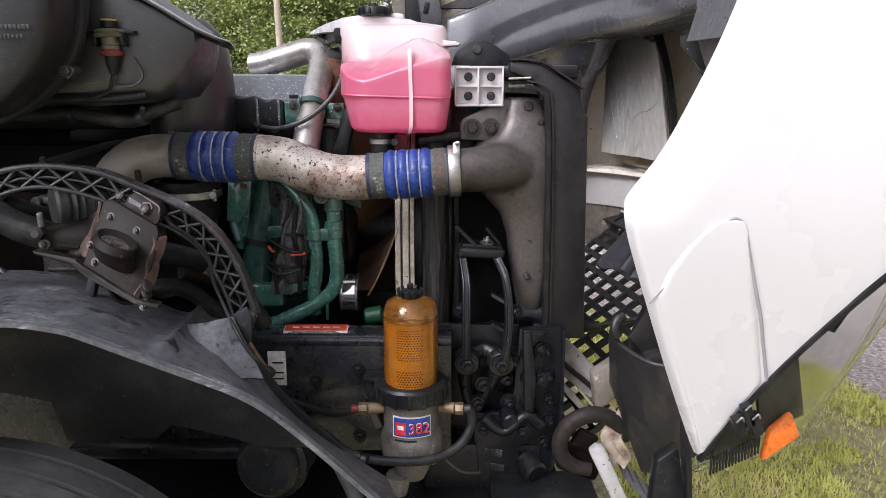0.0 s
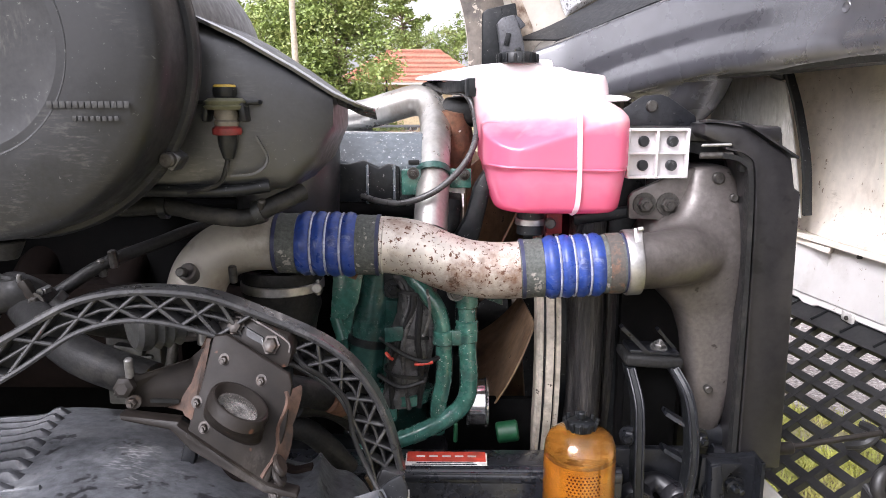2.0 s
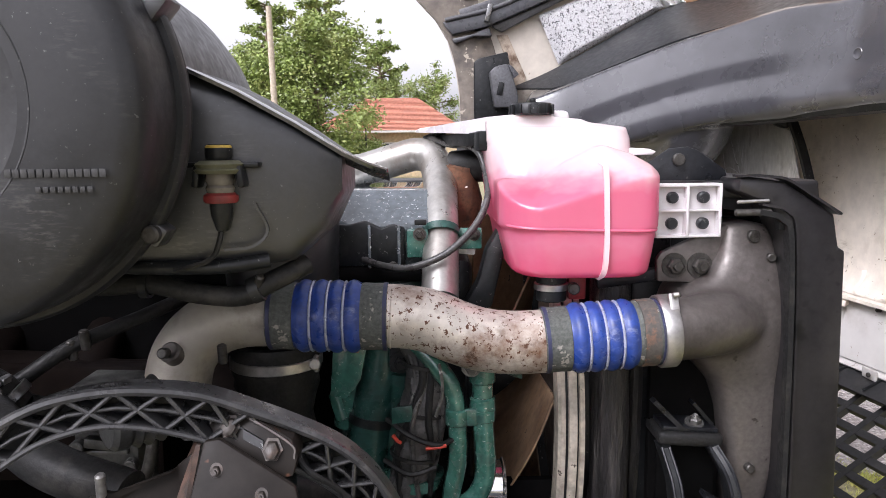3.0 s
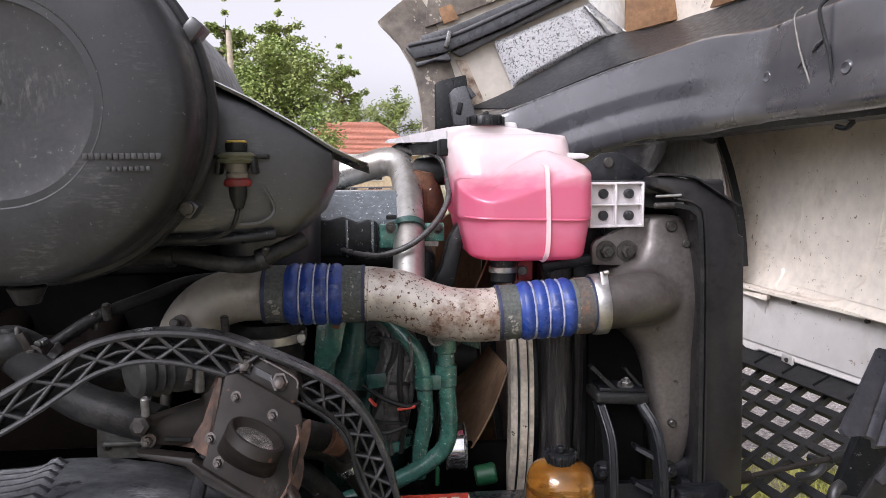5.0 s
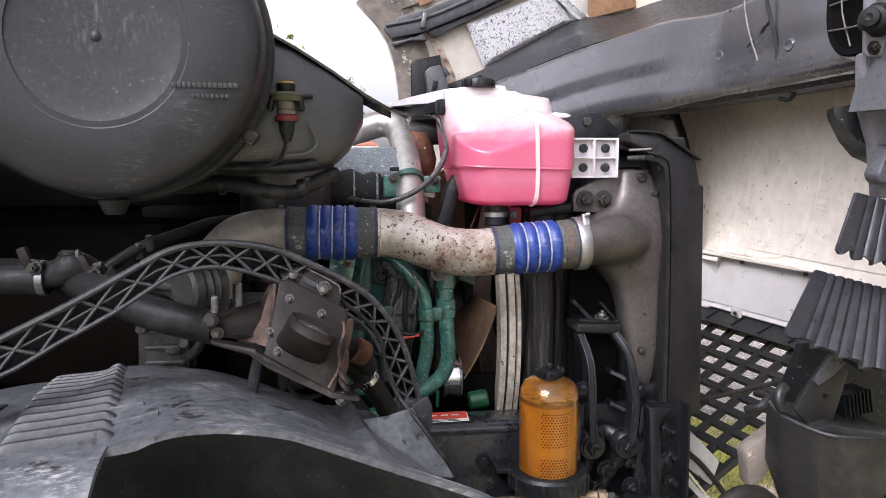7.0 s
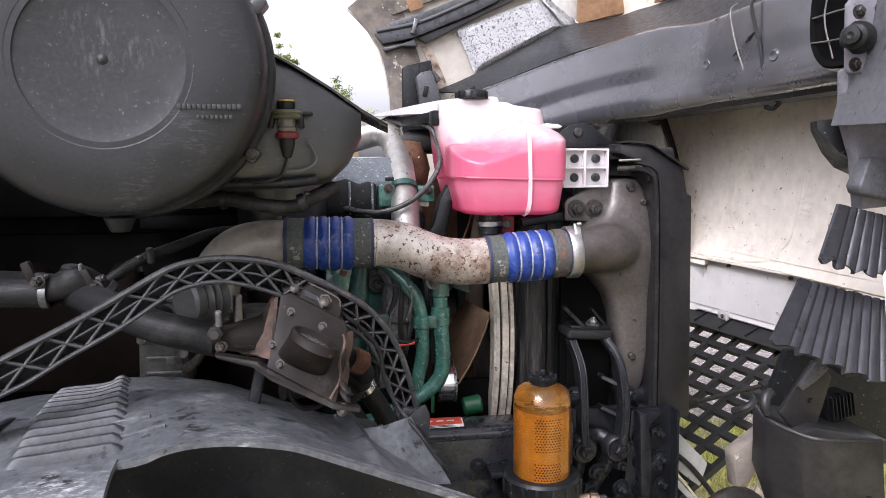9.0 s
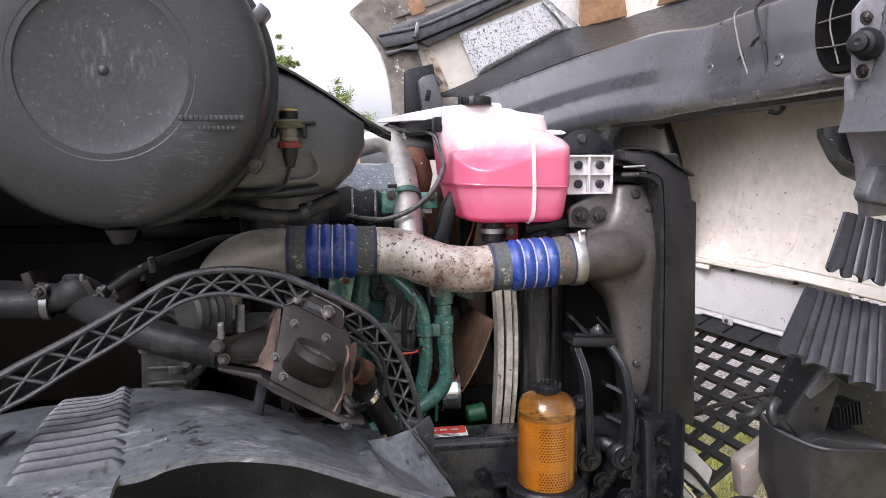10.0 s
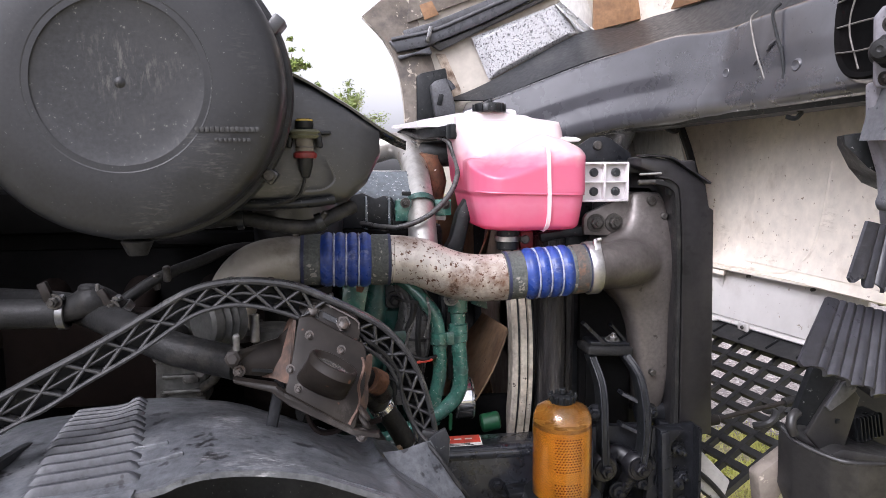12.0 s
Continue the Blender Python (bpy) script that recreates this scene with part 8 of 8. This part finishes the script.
corrugated("rubber_flap", (0.395, 1.33, 1.332), (0.64, 1.34, 1.27), (0.585, 1.25, 1.115), (0.278, 1.24, 1.237), 12, 0.009, "grey corrugated rubber flap")
corrugated("rubber_flap", (0.438, 1.29, 1.482), (0.64, 1.33, 1.44), (0.62, 1.29, 1.32), (0.39, 1.27, 1.378), 9, 0.0085, "grey corrugated rubber flap")
part("scoop", loft([[(0.44, 1.36, 1.642), (0.47, 1.42, 1.642), (0.472, 1.42, 1.625), (0.443, 1.36, 1.625)], [(0.47, 1.34, 1.646), (0.49, 1.42, 1.646), (0.5, 1.42, 1.58), (0.478, 1.34, 1.58)], [(0.52, 1.33, 1.65), (0.52, 1.42, 1.65), (0.53, 1.42, 1.55), (0.53, 1.33, 1.55)], [(0.58, 1.32, 1.655), (0.58, 1.42, 1.655), (0.58, 1.42, 1.53), (0.58, 1.32, 1.53)]]), "engine_black", hood, "black plastic scoop")
part("strut_panel", prism([(0.458, 1.64), (0.452, 1.735), (0.47, 1.74), (0.47, 1.87), (0.64, 1.9), (0.64, 1.48), (0.5, 1.47), (0.485, 1.57)], 1.3, 1.33, "y", 0.006), "strut_grey", hood, "grey inner strut panel")
part("strut_foot", prism([(0.49, 1.57), (0.468, 1.515), (0.475, 1.5), (0.56, 1.485), (0.64, 1.48), (0.64, 1.57)], 1.27, 1.31, "y", 0.006), "baffle", hood)
part("rest_plate", prism([(0.436, 1.722), (0.43, 1.73), (0.424, 1.845), (0.44, 1.865), (0.53, 1.872), (0.53, 1.722)], 1.274, 1.284, "y", 0.004), "strut_grey", hood, "pale grey bump stop plate with bolts")
part("rest_bumper", lathe((0.452, 1.276, 1.786), (-0.8, -0.6, -0.03), [(0, 0.03), (0.012, 0.029), (0.018, 0.024), (0.03, 0.022), (0.034, 0.015), (0.042, 0.014), (0.046, 0.016), (0.052, 0.015), (0.054, 0.006), (0.05, 0)], 22), "rubber", hood, "black rubber bump stop")
for x, z, m in ((0.446, 1.738, "rust_iron"), (0.486, 1.738, "bolt"), (0.448, 1.832, "bolt"), (0.492, 1.838, "bolt")):
    bolt((x, 1.273, z), (0, -1, 0), hood, 0.0085, m)

# headlight bucket, lens and marker
RIM = [(0.349, 1.375, 1.062), (0.356, 1.34, 1.045), (0.386, 1.285, 1.034), (0.422, 1.255, 1.031), (0.52, 1.235, 1.03)]
WAIST = [(0.357, 1.385, 0.942), (0.368, 1.35, 0.915), (0.408, 1.29, 0.9), (0.45, 1.265, 0.89), (0.55, 1.25, 0.88)]
FOOT = [(0.434, 1.375, 0.74), (0.45, 1.345, 0.757), (0.47, 1.31, 0.785), (0.5, 1.285, 0.82), (0.55, 1.26, 0.83)]


def bucket(u, v):
    k = u * 4
    i = min(int(k), 3)
    row = [Vector(r[i]).lerp(Vector(r[i + 1]), k - i) for r in (RIM, WAIST, FOOT)]
    p = row[0].lerp(row[1], v * 2) if v < 0.5 else row[1].lerp(row[2], v * 2 - 1)
    torn = max(0.0, v - 0.9) * 10 * (0.02 * noise.noise(Vector((u * 17, 0.4, 0))) + 0.05 * max(0.0, 1 - abs(u - 0.62) / 0.05))
    return p + Vector((0.003, 0.003, 0)) * noise.noise(p * 14) + Vector((0, 0, torn))


hl = part("headlight_bucket", sheet(bucket, 24, 20, 0.006), "bucket", hood, "dark grey headlight bucket", smooth=25)
part("bucket_rim", tube(RIM, 0.0055, 10, 6), "bucket", hl)
part("bucket_cheek", prism([(0.44, 1.165), (0.456, 1.166), (0.484, 1.13), (0.472, 1.085), (0.452, 1.012), (0.4, 1.03), (0.372, 1.062), (0.405, 1.115)], 1.33, 1.342, "y", 0.003), "bucket", hl, "angled grey cheek plate")
part("cheek_fold", prism([(0.405, 1.118), (0.44, 1.165), (0.456, 1.166), (0.47, 1.15), (0.446, 1.128), (0.415, 1.108)], 1.322, 1.33, "y", 0.002), "baffle", hl)
part("cheek_hole", box((0.436, 1.328, 1.085), (0.009, 0.004, 0.009), bevel=0.001), "engine_black", hl)
part("bucket_back", prism([(0.4, 1.0), (0.46, 1.16), (0.7, 1.18), (0.75, 0.9), (0.45, 0.8)], 1.44, 1.46, "y", 0.004), "engine_black", hl)
part("lamp_socket", box((0.545, 1.4, 1.045), (0.06, 0.05, 0.06), (0, -10, 0), bevel=0.008), "engine_black", hl)
for k in range(7):
    part("socket_rib", box((0.52 + 0.008 * k, 1.37, 1.047 + 0.0015 * k), (0.003, 0.012, 0.05), (0, -10, 0), bevel=0.001), "engine_black", hl)
part("top_brow", sheet(lambda u, v: (0.47 + 0.2 * u, 1.38 - 0.1 * v, 1.165 + 0.02 * u - 0.02 * v), 6, 4, 0.01), "bucket", hl)
part("bucket_floor", prism([(0.4, 1.03), (0.43, 1.04), (0.6, 1.0), (0.6, 0.95), (0.44, 0.96), (0.4, 0.98)], 1.3, 1.44, "y", 0.006), "bucket", hl)
part("bucket_hook", tube([(0.365, 1.35, 1.1), (0.35, 1.345, 1.092), (0.345, 1.34, 1.075), (0.352, 1.34, 1.06)], 0.01, 10, 5), "bucket", hl)


EDGE = spline([(0.42, 0, 0.953), (0.452, 0, 1.03), (0.49, 0, 1.112), (0.555, 0, 1.22), (0.628, 0, 1.318), (0.72, 0, 1.42)], 6)
OUTER = spline([(0.43, 0, 0.9), (0.49, 0, 0.925), (0.548, 0, 0.963), (0.606, 0, 1.07), (0.637, 0, 1.18), (0.66, 0, 1.3)], 6)


def lens_at(u, v):
    k = min(int(round(u * (len(EDGE) - 1))), len(EDGE) - 1)
    p = EDGE[k].lerp(OUTER[k], v)
    return (p.x, fender_y(EDGE[k].x, EDGE[k].z) + 0.012 - 0.012 * math.sin(math.pi * v) + 0.06 * v * v, p.z)


part("headlight_lens", sheet(lens_at, len(EDGE) - 1, 12, 0.003), "clear_lens", hood, "clear headlight lens")
part("lens_rim", tube([(p.x, fender_y(q.x, q.z) + 0.074, p.z) for p, q in zip(OUTER[::3], EDGE[::3])], 0.004, 8, 3), "lens_edge", hood)
part("gasket", ribbon([(p.x, fender_y(p.x, p.z) + 0.004, p.z) for p in EDGE[::4]], 0.01, 0.007, (0, -1, 0)), "engine_black", hood)
part("side_marker", prism([(0.515, 1.02), (0.548, 1.052), (0.565, 1.012), (0.508, 0.966)], 1.012, 1.03, "y", 0.006), "orange", hood, "orange side marker reflector")
part("marker_base", prism([(0.498, 1.082), (0.559, 1.139), (0.579, 1.038), (0.565, 1.031), (0.511, 1.004)], 1.035, 1.045, "y", 0.003), "olive_panel", hood, "dark olive panel behind the lens")
part("marker_base", prism([(0.434, 0.996), (0.493, 1.070), (0.515, 0.981), (0.442, 0.952)], 1.04, 1.05, "y", 0.003), "olive_panel", hood)
part("lens_flag", prism([(0.593, 1.183), (0.626, 1.212), (0.607, 1.178)], 1.03, 1.036, "y", 0.002), "engine_black", hood)
for x, z in ((0.462, 1.075), (0.474, 1.06), (0.45, 1.055)):
    part("lamp_clip", prism([(x - 0.008, z), (x + 0.008, z + 0.006), (x + 0.018, z - 0.03), (x + 0.004, z - 0.036)], 0.985, 0.999, "y", 0.002), "engine_black", hood)
    part("clip_loop", tube([(x - 0.002, 0.984, z - 0.004), (x + 0.004, 0.98, z + 0.006), (x + 0.009, 0.984, z - 0.002)], 0.0016, 6, 4), "clamp", hood)
for k in range(16):
    x = 0.425 + 0.0048 * k
    part("fringe", box((x, 1.008, 0.963 + 0.0025 * k), (0.0025, 0.004, 0.03), bevel=0.0005), "engine_black", hood)
part("lower_trim", sheet(lambda u, v: (0.41 + 0.03 * u + 0.02 * v, 1.05 + 0.1 * v, 0.95 - 0.3 * u + 0.02 * v), 10, 4, 0.008), "engine_black", hood)
part("dark_wedge", prism([(0.37, 0.92), (0.405, 0.945), (0.44, 0.78), (0.36, 0.74)], 1.1, 1.13, "y", 0.004), "engine_black", hood)

# ---- hood stay cable ----
hc = thing("hood_stay_cable", (0.5, 1.7, 0.96), "rusty steel stay cable between frame and hood", "cable")
part("sleeve", cyl((0.25, 1.7, 0.94), (0.4, 1.7, 0.957), 0.013), "rust_iron", hc)
part("cable", cyl((0.38, 1.7, 0.955), (0.62, 1.7, 0.998), 0.006), "rust_iron", hc)
part("end_sleeve", cyl((0.575, 1.7, 0.99), (0.68, 1.7, 1.012), 0.012, 0.009), "rubber", hc)
part("anchor", box((0.245, 1.67, 0.955), (0.05, 0.03, 0.035), (0, 15, 0), bevel=0.006), "frame", hc)
part("anchor_rod", cyl((0.18, 1.64, 0.9), (0.26, 1.66, 0.975), 0.005), "bolt", hc)

# ---- bumper and tow hook ----
bp = thing("front_bumper", (0.36, 1.6, 0.55), "scuffed chrome and white front bumper edge", "bumper")
part("top_edge", prism([(0.29, 0.917), (0.314, 0.923), (0.439, 0.792), (0.42, 0.73), (0.376, 0.763), (0.296, 0.832)], 1.7, 1.73, "y", 0.004), "bumper_paint", bp)
part("skin", sheet(lambda u, v: (0.3 + 0.16 * u, 1.73 + 0.8 * v, 0.85 - 0.2 * u - 0.02 * v), 8, 8, 0.006), "chrome", bp, "dull chrome bumper skin")
part("lower_lip", ribbon([(0.3, 1.7, 0.81), (0.345, 1.7, 0.757), (0.402, 1.7, 0.694)], 0.02, 0.014), "bumper_paint", bp)
part("rubber_edge", tube([(0.301, 1.69, 0.866), (0.333, 1.69, 0.837), (0.38, 1.69, 0.797), (0.425, 1.69, 0.745), (0.45, 1.69, 0.711)], 0.007, 8, 5), "rubber", bp)
part("corner_panel", prism([(0.318, 0.95), (0.39, 1.0), (0.41, 0.96), (0.36, 0.88), (0.33, 0.87)], 1.4, 1.44, "y", 0.008), "cream_dirty", bp, "dirty pale bumper corner")
part("torn_edge", sheet(lambda u, v: (0.36 + 0.04 * u + 0.012 * math.sin(9 * v), 1.41 - 0.02 * u, 0.87 - 0.13 * v + 0.01 * math.sin(14 * u)), 6, 14, 0.008), "rust_cream", bp, "torn rusty bumper edge")
part("light_bar", prism([(0.312, 0.79), (0.328, 0.805), (0.345, 0.8), (0.4, 0.68), (0.42, 0.56), (0.39, 0.56), (0.365, 0.68)], 1.36, 1.385, "y", 0.006), "bumper_paint", bp, "white painted bumper bar")
part("step_plate", sheet(lambda u, v: (0.4 + 0.09 * u, 1.37 + 0.1 * v, 0.73 - 0.1 * u + 0.003 * math.sin(40 * u)), 16, 3, 0.01), "baffle", bp)
part("lower_tray", box((0.24, 1.5, 0.6), (0.25, 0.2, 0.012), (0, -2, 0), bevel=0.003), "engine_black", bp)
part("tray_edge", box((0.225, 1.395, 0.607), (0.24, 0.012, 0.02), (0, -3, 0), bevel=0.003), "worn_alu", bp, "worn pale tray edge")
part("tray_tab", prism([(0.34, 0.6), (0.365, 0.64), (0.375, 0.6)], 1.39, 1.4, "y", 0.001), "worn_alu", bp)
th = thing("tow_hook", (0.31, 1.4, 0.75), "rusty brown forged tow hook", "tow hook")
part("hook", tube([(0.4, 1.41, 0.8), (0.385, 1.4, 0.832), (0.35, 1.4, 0.856), (0.312, 1.4, 0.858), (0.276, 1.4, 0.838), (0.256, 1.4, 0.8), (0.262, 1.4, 0.76), (0.29, 1.4, 0.735), (0.325, 1.4, 0.728)], [0.015, 0.017, 0.018, 0.018, 0.018, 0.018, 0.017, 0.016, 0.014], 16, 7), "rust_iron", th)
part("shank", box((0.31, 1.45, 0.72), (0.1, 0.04, 0.06), (0, 20, 0), bevel=0.012), "exhaust", th)
part("inner_web", box((0.312, 1.41, 0.795), (0.05, 0.016, 0.04), (0, 30, 0), bevel=0.006), "exhaust", th)
lw = thing("lower_crossmember", (0.1, 1.8, 0.45), "black lower crossmember under the radiator", "crossmember")
part("beam", box((0.1, 2.2, 0.6), (0.3, 1.2, 0.16), bevel=0.02), "frame", lw)
part("splash_pan", box((-0.4, 2.2, 0.55), (1.4, 1.3, 0.02), bevel=0.004), "frame", lw)

# ---- house, trees, pole, lamp ----
hs = thing("house", (-2.9, 47, 0), "tan house with red tiled hip roof", "house")
part("wall", box((-2.9, 50, 1.5), (8.6, 6, 3.0), bevel=0.02), "house", hs)
bm = bmesh.new()
v = [bm.verts.new(p) for p in ((-7.8, 46.2, 3.0), (1.9, 46.2, 3.0), (1.9, 53.8, 3.0), (-7.8, 53.8, 3.0), (-4.7, 50, 5.3), (-1.25, 50, 5.3))]
for f in ((0, 1, 5, 4), (1, 2, 5), (2, 3, 4, 5), (3, 0, 4), (3, 2, 1, 0)):
    bm.faces.new([v[i] for i in f])
part("roof", bm, "roof", hs, "red tiled hip roof", smooth=0)
part("eaves", box((-2.95, 46.2, 2.95), (9.7, 0.12, 0.18), bevel=0.01), "label_white", hs)
for k in range(5):
    x = -6.2 + k * 1.6
    w = part("window", box((x, 46.97, 1.75), (1.0, 0.08, 1.0), bevel=0.01), "label_white", hs)
    part("pane", box((x - 0.24, 46.92, 1.75), (0.42, 0.04, 0.85), bevel=0.004), "dark_glass", w)
    part("pane", box((x + 0.24, 46.92, 1.75), (0.42, 0.04, 0.85), bevel=0.004), "dark_glass", w)
for k in range(26):
    bm = bmesh.new()
    f = k / 26
    strut(bm, (-7.8 + 3.1 * f, 46.2 + 3.8 * f - 0.02, 3.02 + 2.3 * f), (1.9 - 3.15 * f, 46.2 + 3.8 * f - 0.02, 3.02 + 2.3 * f), 0.1, 0.05, (0, -0.5, 0.85))
    part("tile_course", bm, "roof", hs)
pol = thing("utility_pole", (-6.7, 30, 0), "pale wooden utility pole", "pole")
part("shaft", cyl((-6.65, 30, 0), (-6.8, 30, 7.5), 0.15, 0.11), "pole", pol)
lp = thing("street_lamp", (-3.9, 40, 0), "thin black lamp post in front of the house", "street lamp")
part("post", cyl((-3.9, 40, 0), (-3.9, 40, 2.9), 0.05, 0.04), "frame", lp)
part("lantern", lathe((-3.9, 40, 2.9), (0, 0, 1), [(0, 0.05), (0.05, 0.12), (0.3, 0.14), (0.42, 0.03), (0.42, 0)], 12), "frame", lp)


def tree(name, x, y, h, spread, leaves, seed, label, low=0.2, leaf=0.125, fill=0.15):
    rng = random.Random(seed)
    t = thing(name, (x, y, 0), label, "tree", "trees beyond the truck")
    bm = bmesh.new()
    add_tube(bm, [(x, y, 0), (x + 0.1, y, h * 0.3), (x - 0.1, y, h * 0.6), (x, y, h * 0.9)], [0.02 * h, 0.015 * h, 0.01 * h, 0.02], 8, 4)
    part("trunk", bm, "bark", t)
    centres = []
    for k in range(34):
        a, q = rng.uniform(0, 6.28), low + (0.98 - low) * (k / 33)
        ln = spread * (0.35 + 1.3 * math.sin(math.pi * min(1, (1.04 - q) / (1.1 - low))) ** 0.8) * rng.uniform(0.35, 0.85)
        p0 = Vector((x, y, h * q * 0.86))
        p1 = p0 + Vector((math.cos(a) * ln, math.sin(a) * ln, ln * rng.uniform(0.05, 0.45)))
        part("limb", tube([p0, p0.lerp(p1, 0.5) + Vector((0, 0, 0.1)), p1], [0.006 * h, 0.004 * h, 0.01], 6, 3), "bark", t)
        centres += [(p0.lerp(p1, f), rng.uniform(0.6, 1.3)) for f in (0.55, 0.8, 1.0)]
    centres += [(Vector((x, y, h * f)), 0.7) for f in (0.85, 0.93, 1.0)]
    verts, faces = [], []
    for k in range(leaves):
        c, q = rng.choice(centres)
        d = Vector((rng.gauss(0, 1), rng.gauss(0, 1), rng.gauss(0, 0.8)))
        c = c + d * fill * spread * q * 0.8
        s = rng.uniform(0.5, 1.0) * leaf
        a = Vector((rng.gauss(0, 1), rng.gauss(0, 1), rng.gauss(0, 0.6))).normalized() * s
        b = a.cross(Vector((rng.gauss(0, 1), rng.gauss(0, 1), rng.gauss(0, 1)))).normalized() * s * 0.55
        i = len(verts)
        verts += [c - a, c + b, c + a, c - b]
        faces.append((i, i + 1, i + 2, i + 3))
    me = bpy.data.meshes.new("crown")
    me.from_pydata([v - Vector((x, y, 0)) for v in verts], [], faces)
    me.materials.append(M["leaf"])
    ob = new("crown", me)
    ob.parent = t
    ob["kind"] = "stuff"
    return t


tree("tree", -5.9, 36, 8.0, 3.6, 42000, 3, "broad green tree with a dense uneven crown", 0.12)
tree("tree", -10.5, 40, 7.2, 3.4, 30000, 8, "broad green tree with drooping leaves", 0.12)
tree("tree", -15.5, 42, 8.5, 4.0, 20000, 12, "broad green tree at the edge of the yard", 0.12)
tree("tree", -3.2, 62, 8.0, 3.0, 12000, 5, "rounded green tree behind the house", 0.2)
tree("tree", 0.2, 60, 8.7, 2.4, 10000, 15, "rounded green tree behind the house", 0.2)
tree("pine_tree", -9.0, 58, 15.5, 2.0, 6000, 21, "tall slim pine with sparse needles", 0.6, 0.2, 0.12)
tree("pine_tree", -5.0, 70, 14.0, 2.0, 6000, 23, "tall slim pine with sparse needles", 0.6, 0.2, 0.12)
tree("pine_tree", -13.5, 60, 16.0, 2.0, 6000, 25, "tall slim pine with sparse needles", 0.6, 0.2, 0.12)
tree("shrub", -4.6, 42, 2.7, 1.5, 8000, 31, "yellow-green shrub in front of the house", 0.1, 0.1)
